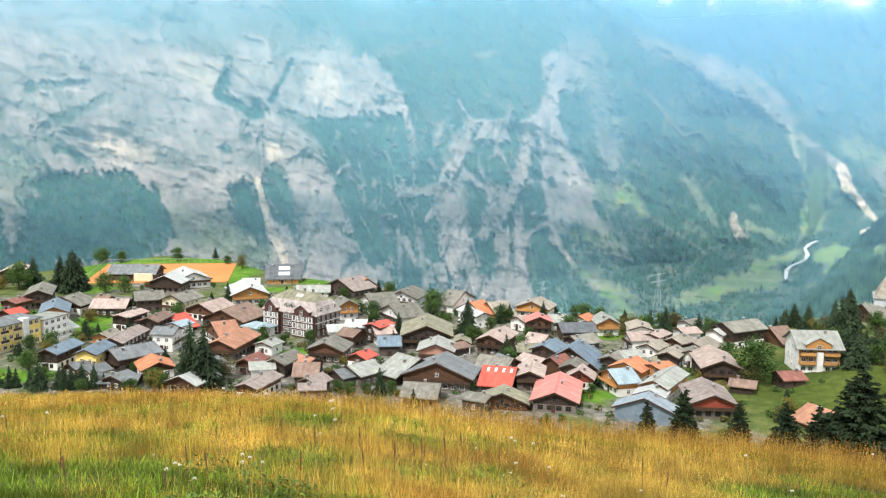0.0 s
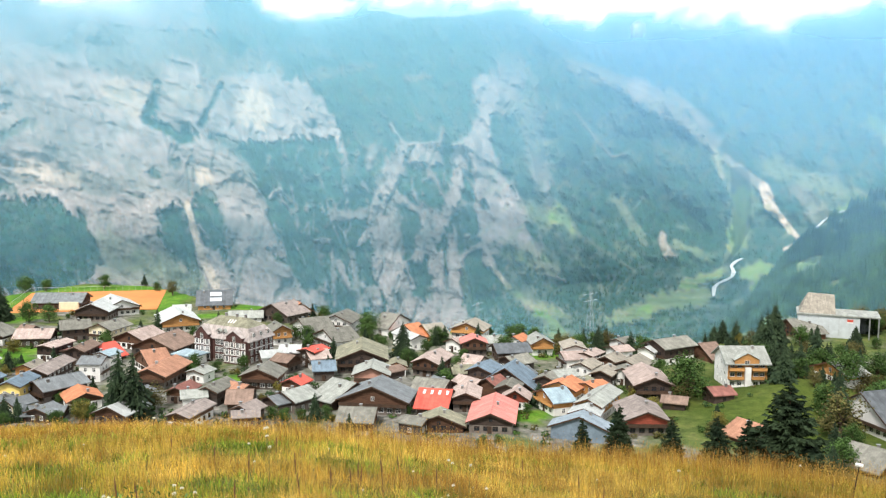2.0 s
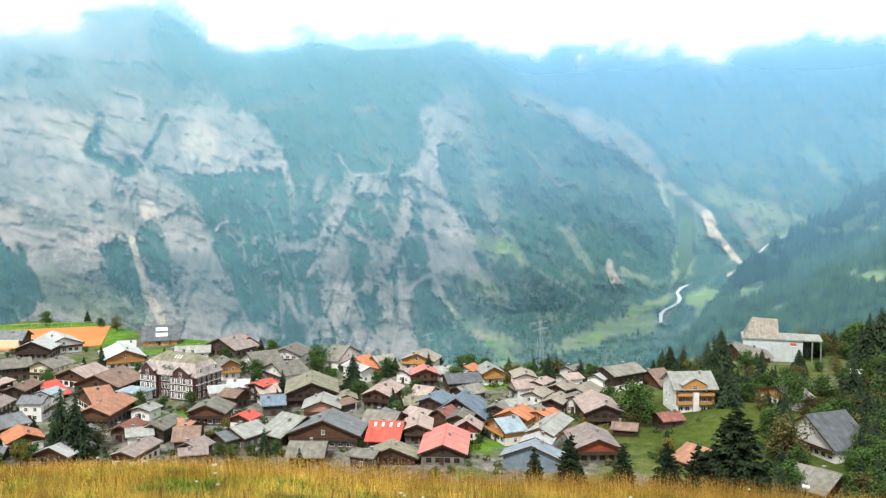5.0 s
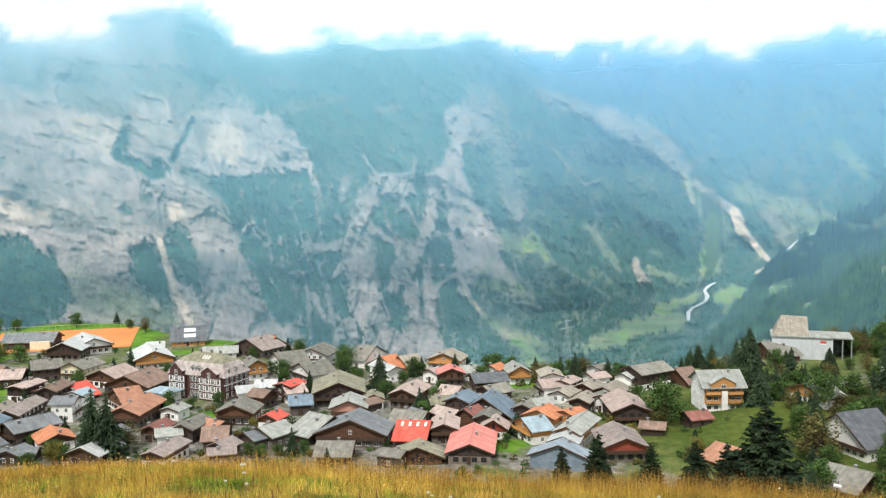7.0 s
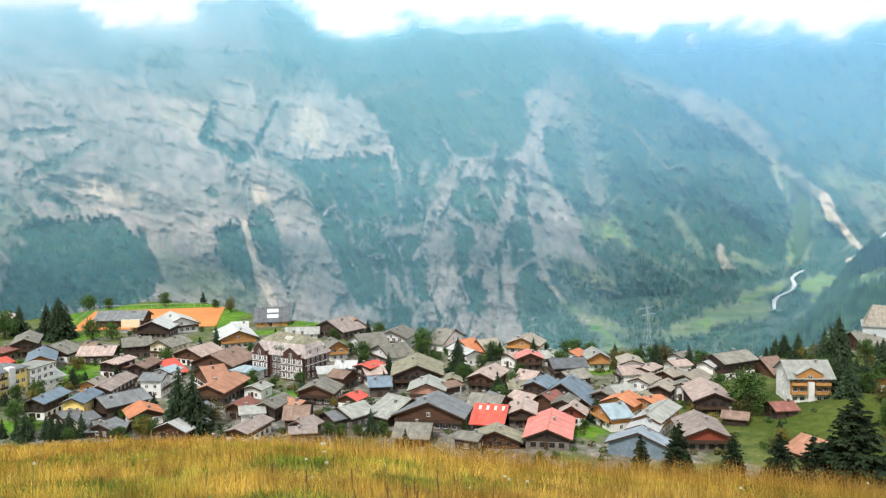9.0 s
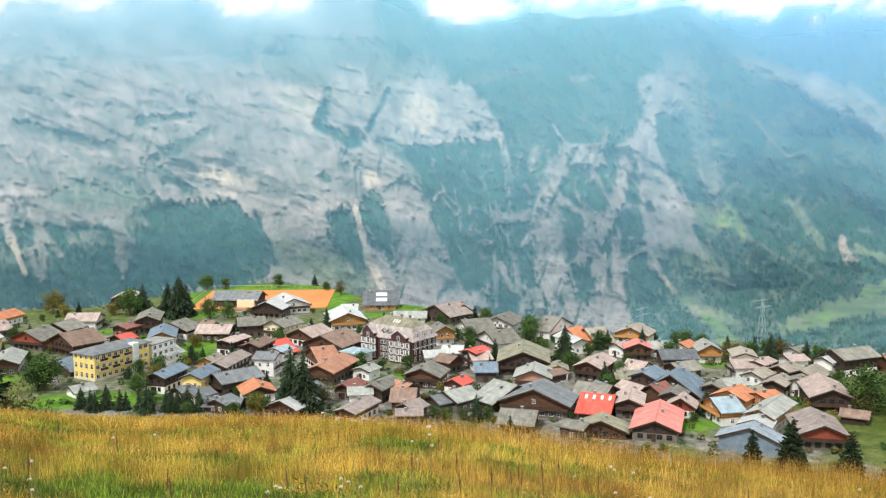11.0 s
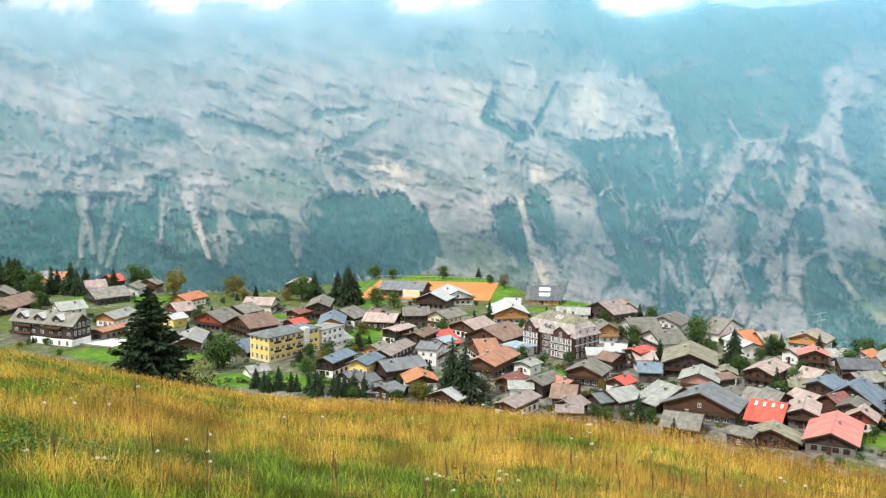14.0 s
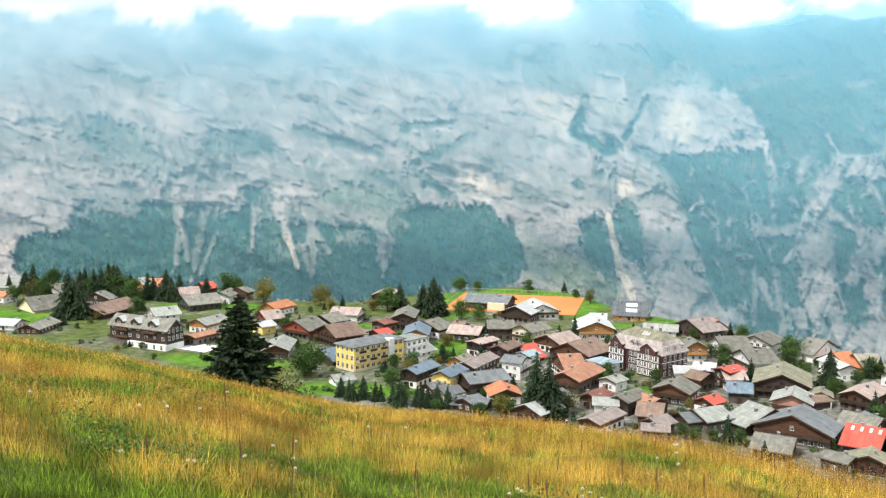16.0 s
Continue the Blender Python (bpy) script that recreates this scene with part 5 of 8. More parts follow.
chalet(-13.5, 425.2, 180, 15.9, 9.3, 7.3, 0.56, "dark", "honey", extra="solar")
chalet(15.2, 389.6, 43, 14.2, 9.3, 7.3, 0.44, "pinkgrey", "dark")
chalet(21.4, 395.2, 105, 10.2, 6.3, 6.5, 0.68, "orange", "honey")
chalet(0.1, 388.8, 176, 14.6, 5.2, 4.1, 0.40, "pale", "white")
chalet(11.8, 344.8, 104, 10.3, 4.3, 7.3, 0.56, "grey", "honey")
chalet(25.0, 352.8, 17, 11.9, 9.7, 7.3, 0.40, "grey", "white")
chalet(32.1, 333.4, 23, 11.3, 8.5, 7.3, 0.40, "grey", "white")
chalet(36.7, 362.3, 64, 14.8, 7.0, 7.3, 0.40, "grey", "white")
chalet(55.8, 357.1, 143, 7.9, 9.6, 7.3, 0.44, "grey", "white")
chalet(37.5, 302.9, 82, 19.8, 8.7, 8.1, 0.40, "olive", "dark")
chalet(37.9, 280.7, 78, 12.5, 6.0, 6.5, 0.40, "pale", "rose")
chalet(46.9, 290.9, 84, 7.7, 3.7, 4.9, 0.42, "olive", "honey")
chalet(14.5, 311.2, 171, 7.7, 4.4, 6.5, 0.40, "white", "dark")
chalet(7.8, 307.9, 7, 7.7, 4.4, 5.7, 0.36, "white", "white")
chalet(12.6, 301.2, 139, 7.7, 4.2, 5.7, 0.40, "brown", "timber")
chalet(21.8, 307.3, 49, 9.1, 3.7, 6.5, 0.24, "red", "dark")
chalet(22.7, 305.6, 14, 7.7, 4.9, 5.7, 0.40, "pink", "white")
chalet(23.7, 290.3, 179, 7.7, 5.3, 5.7, 0.40, "blue", "dark")
chalet(14.3, 274.5, 57, 7.7, 3.7, 4.9, 0.42, "red", "timber")
chalet(4.9, 284.2, 71, 11.5, 6.2, 6.5, 0.40, "grey", "timber")
chalet(27.3, 261.8, 128, 10.0, 9.7, 6.5, 0.40, "pale", "dark")
chalet(35.7, 253.9, 69, 13.4, 10.4, 8.1, 0.40, "slate", "timber")
chalet(28.7, 240.3, 163, 10.3, 6.2, 4.9, 0.40, "grey", "timber")
chalet(13.0, 258.2, 41, 10.4, 5.5, 5.7, 0.40, "pale", "dark")
chalet(-1.9, 259.5, 175, 7.7, 6.1, 5.7, 0.40, "brown", "timber")
chalet(-8.6, 269.3, 63, 12.8, 3.7, 5.7, 0.42, "grey", "dark")
chalet(-2.1, 269.3, 133, 7.7, 4.3, 4.9, 0.40, "terracotta", "timber")
chalet(-14.7, 264.9, 5, 7.7, 4.3, 4.9, 0.32, "pale", "white")
chalet(-14.7, 249.3, 63, 14.9, 3.7, 4.9, 0.32, "pinkgrey", "timber")
chalet(-0.5, 244.4, 0, 7.7, 3.7, 4.1, 0.20, "pinkgrey", "timber")
chalet(58.3, 330.3, 109, 15.4, 3.7, 5.7, 0.40, "white", "white")
chalet(69.1, 342.5, 18, 8.9, 9.4, 5.7, 0.48, "tan", "honey")
chalet(61.5, 344.1, 32, 7.7, 8.3, 5.7, 0.48, "orange", "white")
chalet(84.1, 342.0, 60, 12.3, 6.9, 6.5, 0.40, "tan", "honey")
chalet(78.6, 315.0, 82, 9.4, 4.9, 6.5, 0.40, "rosered", "timber")
chalet(74.4, 321.1, 40, 7.7, 3.7, 4.9, 0.42, "pink", "white")
chalet(87.1, 321.4, 4, 7.7, 4.7, 4.9, 0.40, "pale", "white")
chalet(89.1, 304.3, 0, 12.8, 5.5, 5.7, 0.40, "dark", "dark")
chalet(87.2, 290.6, 24, 10.0, 5.1, 4.9, 0.40, "grey", "dark")
chalet(102.2, 312.5, 86, 11.7, 4.4, 6.5, 0.52, "pale", "honey")
chalet(95.7, 317.3, 43, 7.7, 3.7, 5.7, 0.42, "orange", "white")
chalet(108.9, 296.5, 79, 11.2, 4.2, 7.3, 0.32, "tan", "white")
chalet(107.3, 289.1, 1, 11.2, 4.6, 5.7, 0.40, "pink", "white")
chalet(104.9, 272.7, 45, 9.3, 3.7, 6.5, 0.40, "tan", "white")
chalet(59.1, 291.7, 59, 15.6, 5.0, 6.5, 0.40, "pink", "timber")
chalet(66.3, 280.0, 178, 7.7, 4.3, 4.9, 0.40, "olive", "dark")
chalet(73.3, 292.7, 138, 7.7, 7.5, 4.9, 0.48, "pink", "white")
chalet(72.2, 275.3, 55, 11.1, 4.4, 6.5, 0.40, "blue", "dark")
chalet(79.0, 269.8, 59, 13.3, 9.6, 7.3, 0.64, "blue", "dark")
chalet(74.7, 256.0, 62, 9.1, 3.7, 5.7, 0.42, "grey", "dark")
chalet(74.9, 249.0, 66, 7.7, 4.3, 5.7, 0.60, "pink", "redwood")
chalet(71.5, 261.8, 40, 7.7, 8.7, 5.7, 0.52, "maroon", "timber")
chalet(65.3, 265.3, 121, 9.8, 7.5, 4.9, 0.48, "pink", "dark")
chalet(90.8, 252.8, 47, 9.7, 5.5, 6.5, 0.40, "orange", "honey")
chalet(98.9, 250.9, 28, 7.7, 3.7, 5.7, 0.24, "orange", "honey")
chalet(84.3, 243.5, 10, 7.7, 6.3, 6.5, 0.40, "paleblue", "honey")
chalet(95.2, 237.7, 50, 19.1, 4.2, 6.5, 0.44, "pale", "honey")
chalet(88.1, 228.4, 59, 7.7, 4.4, 5.7, 0.40, "white", "honey")
chalet(83.3, 219.1, 60, 7.0, 8.2, 6.5, 0.40, "bluegrey", "blueboard")
chalet(52.1, 251.6, 158, 9.9, 8.6, 5.7, 0.40, "red", "dark", extra="stripes")
chalet(64.4, 235.3, 71, 20.9, 6.5, 5.7, 0.40, "rosered", "dark")
chalet(61.0, 251.5, 73, 12.9, 4.2, 5.7, 0.40, "pink", "dark")
chalet(49.3, 233.1, 74, 8.6, 7.2, 4.9, 0.40, "olive", "timber")
chalet(53.3, 262.7, 147, 10.9, 6.6, 5.7, 0.40, "grey", "dark")
chalet(42.3, 231.7, 145, 7.7, 3.7, 4.1, 0.24, "grey", "dark")
chalet(143.1, 293.5, 19, 15.8, 5.8, 8.1, 0.40, "grey", "dark")
chalet(157.4, 293.9, 10, 7.7, 8.2, 5.7, 0.56, "brown", "timber")
chalet(131.4, 307.3, 33, 7.8, 3.7, 5.7, 0.32, "grey", "white")
chalet(126.7, 298.5, 12, 7.7, 4.3, 4.9, 0.28, "pink", "white")
chalet(135.9, 293.3, 35, 7.7, 3.7, 5.7, 0.40, "white", "white")
chalet(116.0, 279.9, 44, 9.9, 3.7, 6.5, 0.42, "tan", "timber")
chalet(121.3, 274.8, 44, 12.4, 5.3, 6.5, 0.40, "tan", "dark")
chalet(117.4, 254.5, 78, 19.3, 6.1, 7.3, 0.40, "pink", "dark")
chalet(115.9, 267.7, 55, 9.1, 3.7, 5.7, 0.40, "grey", "white")
chalet(102.0, 224.7, 78, 17.1, 6.2, 6.5, 0.40, "pinkgrey", "redwood")
chalet(118.9, 239.2, 149, 7.7, 4.2, 3.3, 0.28, "brown", "dark")
chalet(132.8, 240.2, 1, 7.7, 4.3, 4.1, 0.36, "maroon", "dark")
chalet(213.1, 323.7, 178, 12.6, 9.9, 6.5, 0.42, "grey", "timber")
chalet(229.6, 275.2, 137, 10.2, 6.0, 4.9, 0.40, "pale", "white")
chalet(175.7, 245.3, 9, 9.7, 7.7, 6.5, 0.40, "pale", "honey")
chalet(164.2, 211.5, 6, 14.0, 11.0, 10.5, 0.64, "dark", "white")
chalet(143.8, 186.5, 117, 11.4, 8.4, 4.9, 0.40, "grey", "timber")
chalet(125.9, 210.7, 111, 8.6, 7.0, 4.1, 0.42, "terracotta", "timber")
chalet(-341.7, 429.3, 21, 17.1, 11.0, 5.7, 0.42, "pale", "white")
chalet(-298.6, 412.1, 80, 11.7, 9.1, 5.7, 0.40, "grey", "white")
chalet(-279.5, 373.3, 60, 15.9, 9.4, 6.5, 0.56, "grey", "cream")
chalet(-248.4, 329.7, 98, 18.8, 5.0, 4.1, 0.40, "grey", "timber")
chalet(-263.3, 331.4, 180, 11.0, 4.9, 4.1, 0.40, "white", "white")
chalet(-310.3, 387.7, 166, 8.2, 4.3, 4.9, 0.40, "orange", "white")
chalet(-261.6, 392.2, 90, 8.2, 7.7, 6.5, 0.40, "grey", "dark")
chalet(-244.0, 371.7, 86, 28.4, 8.5, 5.7, 0.40, "brown", "dark")
chalet(-208.1, 357.9, 47, 12.1, 6.8, 7.3, 0.40, "pale", "white")
chalet(-267.1, 453.1, 15, 7.7, 7.8, 7.3, 0.40, "orange", "honey")
chalet(-264.9, 432.7, 71, 7.7, 9.0, 7.3, 0.40, "pale", "honey")
chalet(-230.1, 419.7, 39, 10.6, 7.1, 5.7, 0.40, "pink", "timber")
chalet(-230.0, 438.4, 55, 7.7, 6.7, 6.5, 0.40, "red", "timber")
chalet(-211.4, 396.0, 50, 17.5, 8.7, 6.5, 0.40, "grey", "green")
chalet(-182.3, 349.0, 76, 15.4, 5.4, 5.7, 0.40, "pale", "honey")
chalet(-173.5, 326.3, 73, 14.9, 3.7, 4.1, 0.20, "terracotta", "timber")
chalet(-202.6, 422.9, 85, 7.7, 5.6, 6.5, 0.40, "grey", "timber")
chalet(-207.8, 415.3, 95, 14.9, 5.5, 5.7, 0.40, "grey", "white")
chalet(-170.7, 392.7, 71, 14.5, 5.5, 5.7, 0.40, "orange", "honey")
chalet(-164.2, 369.5, 47, 9.4, 6.9, 5.7, 0.40, "pink", "redwood")
chalet(-158.2, 350.1, 56, 7.7, 4.6, 4.9, 0.36, "white", "yellow")
chalet(-135.2, 312.6, 104, 19.8, 5.1, 5.7, 0.40, "pale", "timber")
chalet(-139.0, 347.5, 67, 12.9, 8.3, 7.3, 0.40, "grey", "redwood")
chalet(-134.1, 361.6, 67, 11.4, 6.6, 7.3, 0.40, "grey", "dark")
chalet(-121.1, 338.1, 49, 13.8, 9.0, 8.1, 0.40, "brown", "timber")
chalet(-132.9, 381.3, 1, 13.4, 6.0, 6.5, 0.40, "pink", "white")
chalet(-131.9, 433.1, 92, 19.8, 4.9, 6.5, 0.40, "pink", "timber")
chalet(-105.8, 378.1, 99, 19.8, 5.1, 7.3, 0.40, "grey", "dark")
chalet(-111.6, 366.8, 64, 10.0, 4.2, 4.9, 0.28, "maroon", "timber")
chalet(-107.1, 346.6, 57, 7.8, 4.3, 4.9, 0.36, "red", "timber")
chalet(-93.0, 349.4, 101, 19.0, 5.3, 6.5, 0.40, "blue", "honey")
chalet(-86.1, 325.7, 57, 10.0, 4.9, 4.1, 0.40, "white", "white")
chalet(-114.1, 306.8, 56, 7.7, 7.7, 4.9, 0.40, "blue", "dark")
chalet(82.5, 273.3, 33, 9.7, 4.4, 4.9, 0.40, "slate", "dark")
chalet(42.9, 263.1, 50, 8.5, 3.7, 5.7, 0.40, "grey", "dark")
chalet(56.6, 265.9, 117, 7.7, 5.9, 4.9, 0.60, "slate", "dark")
chalet(89.8, 265.3, 53, 7.7, 3.7, 4.9, 0.40, "grey", "dark")
chalet(95.7, 268.9, 6, 7.7, 4.5, 4.9, 0.28, "pale", "dark")
chalet(44.0, 282.2, 31, 7.7, 3.7, 4.9, 0.24, "brown", "dark")
chalet(111.3, 339.8, 109, 7.7, 3.7, 4.9, 0.28, "grey", "timber")
chalet(112.4, 289.7, 43, 9.6, 3.7, 5.7, 0.24, "pink", "dark")
chalet(108.7, 266.5, 52, 11.1, 3.7, 5.7, 0.40, "tan", "dark")
chalet(98.3, 258.5, 46, 7.7, 3.7, 4.9, 0.42, "olive", "timber")
chalet(-56.7, 330.3, 58, 7.7, 3.7, 4.1, 0.20, "maroon", "dark")
chalet(-67.2, 311.5, 71, 8.8, 3.7, 4.1, 0.42, "tan", "honey")
chalet(-66.6, 273.1, 48, 7.7, 4.3, 4.1, 0.40, "slate", "dark")
chalet(-29.7, 272.5, 67, 7.7, 3.7, 4.1, 0.42, "slate", "dark")
chalet(-14.2, 294.0, 59, 7.7, 3.7, 4.1, 0.28, "pale", "white")
chalet(8.6, 255.7, 33, 7.7, 4.4, 4.9, 0.36, "slate", "dark")
chalet(40.7, 256.5, 105, 9.0, 3.7, 4.9, 0.42, "olive", "dark")
chalet(0.1, 249.5, 53, 7.7, 3.7, 4.9, 0.42, "pinkgrey", "dark")
chalet(-99.3, 278.5, 43, 7.7, 3.7, 3.3, 0.42, "pale", "white")
chalet(-202.2, 332.3, 100, 10.7, 3.7, 3.3, 0.20, "pale", "white")
chalet(-53.3, 260.5, 65, 7.7, 3.7, 4.1, 0.36, "slate", "dark")
chalet(-61.9, 269.1, 50, 7.7, 3.7, 4.1, 0.42, "slate", "cream")


# ---- hotels, cable-car station, courts ----
def frame_at(p, q):
    """The pose of a building whose front runs from p to q on the ground; x along the front, y to the back."""
    yaw = math.degrees(math.atan2(q[1] - p[1], q[0] - p[0]))
    g = min(float(ground_z(*p)), float(ground_z(*q)))
    return pose(p[0], p[1], g, 0, 0, yaw), math.hypot(q[0] - p[0], q[1] - p[1])


def hip_roof(w, d, z, rise, over, inset, thick=0.3):
    """A hipped roof over a w x d block with its eaves at z."""
    s = Solid()
    x0, x1, y0, y1 = -over, w + over, -over, d + over
    a, b, c, e = (x0, y0, z), (x1, y0, z), (x1, y1, z), (x0, y1, z)
    r0, r1 = (inset, d / 2, z + rise), (w - inset, d / 2, z + rise)
    s.add([a, b, c, e, r0, r1] + [(p[0], p[1], p[2] - thick) for p in (a, b, c, e)],
          [(0, 1, 5, 4), (2, 3, 4, 5), (1, 2, 5), (3, 0, 4), (0, 6, 7, 1), (1, 7, 8, 2), (2, 8, 9, 3), (3, 9, 6, 0), (9, 8, 7, 6)])
    return s


def gable_dormer(root, x, y, z, w, depth, rise, wall, roof, window="tall"):
    """A dormer whose face looks to -y."""
    d = part("dormer", Solid().prism([(-w / 2, 0), (w / 2, 0), (w / 2, 1.9), (0, 1.9 + rise), (-w / 2, 1.9)], 0, depth).mesh("dormer", wall), root, m=pose(x, y, z, 0, 0, 90))
    s = Solid()
    for e in (-1, 1):
        q = [(-0.4, 0, 2.05 + rise), (depth, 0, 2.05 + rise), (depth, e * (w / 2 + 0.4), 1.75), (-0.4, e * (w / 2 + 0.4), 1.75)]
        s.slab(*(q if e < 0 else q[::-1]), 0.16)
    part("dormer_roof", s.mesh("dormer_roof", roof), d)
    part("dormer_window", WINDOWS[window][0], d, m=pose(0, 0, 0.3, 0, 0, 90))
    part("dormer_pane", WINDOWS[window][1], d, m=pose(0, 0, 0.3, 0, 0, 90))


def shuttered_window(root, m, w=0.95, h=1.6):
    """A tall window between white shutters."""
    put_window(root, "tall", m)
    for e in (-1, 1):
        part("shutter", SHUTTER, root, m=m @ pose(e * (w / 2 + 0.32), 0.06, 0))


SHUTTER = Solid().box(-0.17, -0.04, 0, 0.17, 0.04, 1.6).mesh("shutter", WHITEPAINT)
MAROON = surface("wall_maroon_shingle", (0.085, 0.04, 0.035), 0.85, 1.2, 0.35, 0.3, stretch=(1, 1, 5))
OLD_PINK = surface("weathered_pink_sheet", (0.40, 0.35, 0.33), 0.75, 0.6, 0.3, 0.2, streak=0.25)


def mansard(w, d, z, steep, inset, rise):
    """A mansard roof: a steep skirt from the eaves at z, a low hipped top over it."""
    o, k = 0.5, inset
    rings = [[(-o, -o), (w + o, -o), (w + o, d + o), (-o, d + o)], [(k, k), (w - k, k), (w - k, d - k), (k, d - k)]]
    v = [(x, y, z - 0.3) for x, y in rings[0]] + [(x, y, z) for x, y in rings[0]] + [(x, y, z + steep) for x, y in rings[1]] + [(k + d * 0.3, d / 2, z + steep + rise), (w - k - d * 0.3, d / 2, z + steep + rise)]
    skirt = Solid().add(v[:12], [(3, 2, 1, 0)] + [(a + i, a + (i + 1) % 4, a + 4 + (i + 1) % 4, a + 4 + i) for a in (0, 4) for i in range(4)])
    top = Solid().add(v[8:], [(0, 1, 5, 4), (2, 3, 4, 5), (1, 2, 5), (3, 0, 4), (3, 2, 1, 0)])
    return skirt, top


def half_timbered_hotel():
    m, w = frame_at((-17.1, 325.1), (0.9, 310.6))
    root = new("hotel")
    root.matrix_world = m
    d, z = 13.0, 8.0
    part("wall", Solid().box(0, 0, -2, w, d, z).mesh("wall", MAROON), root, "dark maroon shingled walls")
    part("plinth", Solid().box(-0.1, -0.1, -2, w + 0.1, d + 0.1, 0.7).mesh("plinth", PLINTH), root)
    bays = [(0.8, 7.6, 3), (w - 9.6, w - 0.4, 4)]
    for x0, x1, n in bays:
        wing = part("wing", Solid().box(x0, -1.3, -2, x1, 0.1, z).mesh("wing", MAROON), root, "projecting maroon wing")
        for f in range(3):
            for k in range(n):
                shuttered_window(wing, pose(x0 + (x1 - x0) * (k + 0.5) / n, -1.3, 0.9 + 2.45 * f, 0, 0, 180))
            part("white_band", Solid().box(x0 - 0.1, -1.42, 0.55 + 2.45 * f, x1 + 0.1, -1.3, 0.72 + 2.45 * f).mesh("white_band", WHITEPAINT), wing)
    for f in range(3):
        for k in range(3):
            put_window(root, "tall", pose(8.8 + (w - 19.6) * (k + 0.5) / 3, 0, 0.9 + 2.45 * f, 0, 0, 180))
        for k in range(5):
            put_window(root, "tall", pose(w, d * (k + 0.5) / 5, 0.9 + 2.45 * f, 0, 0, -90))
    part("cornice", Solid().box(w, -0.3, 5.2, w + 0.25, d + 0.3, 5.4).mesh("cornice", WHITEPAINT), root)
    skirt, top = mansard(w, d, z, 3.9, 2.0, 2.6)
    part("roof_skirt", skirt.mesh("roof_skirt", OLD_PINK), root, "steep pale pinkish roof skirt")
    part("roof", top.mesh("roof", ROOF["olive"]), root, "weathered olive-grey roof streaked with age")
    for x, wide, rise in ((4.2, 5.2, 2.6), (w - 5.2, 6.4, 2.0)):
        gable_dormer(root, x, -1.5, z - 0.5, wide, 5.0, rise, MAROON, OLD_PINK)
    for k in range(2):
        gable_dormer(root, 10.0 + 2.3 * k, 0.4, z + 0.4, 1.5, 3.0, 0.8, OLD_PINK, ROOF["pale"])
    for k in range(3):
        s = part("side_dormer", Solid().box(w - 2.2, d * (0.2 + 0.3 * k) - 0.8, z + 0.4, w - 0.2, d * (0.2 + 0.3 * k) + 0.8, z + 2.6).mesh("side_dormer", OLD_PINK), root)
        part("side_window", WINDOWS["tall"][0], s, m=pose(w - 0.2, d * (0.2 + 0.3 * k), z + 0.7, 0, 0, -90))
        part("side_pane", WINDOWS["tall"][1], s, m=pose(w - 0.2, d * (0.2 + 0.3 * k), z + 0.7, 0, 0, -90))
    for x in (0.36, 0.56, 0.72):
        ch = part("chimney", CHIMNEY, root, m=pose(w * x, d * 0.5, z + 6.6))
        part("chimney_cap", CHIMNEY_TOP, ch)
    for k in range(3):
        part("skylight", Solid().box(-0.2, -0.9, 0, 0.2, 0.9, 0.1).mesh("skylight", WHITEPAINT), root, "white roof light", m=pose(w * 0.5 + 1.1 * k, d * 0.32, z + 5.2, 28))
    part("annex", Solid().box(-1.5, -9, -2, 7.0, -2.5, 3.2).mesh("annex", WALL["white"]), root, "low white annex before the hotel")
    part("annex_roof", hip_roof(9.3, 7.3, 3.2, 1.4, 0.4, 3.0).mesh("annex_roof", ROOF["paleblue"]), root, m=pose(-1.9, -9.4, 0))
    return tagged(root, "large maroon-shingled hotel with white shutters and a pale mansard roof", "hotel")


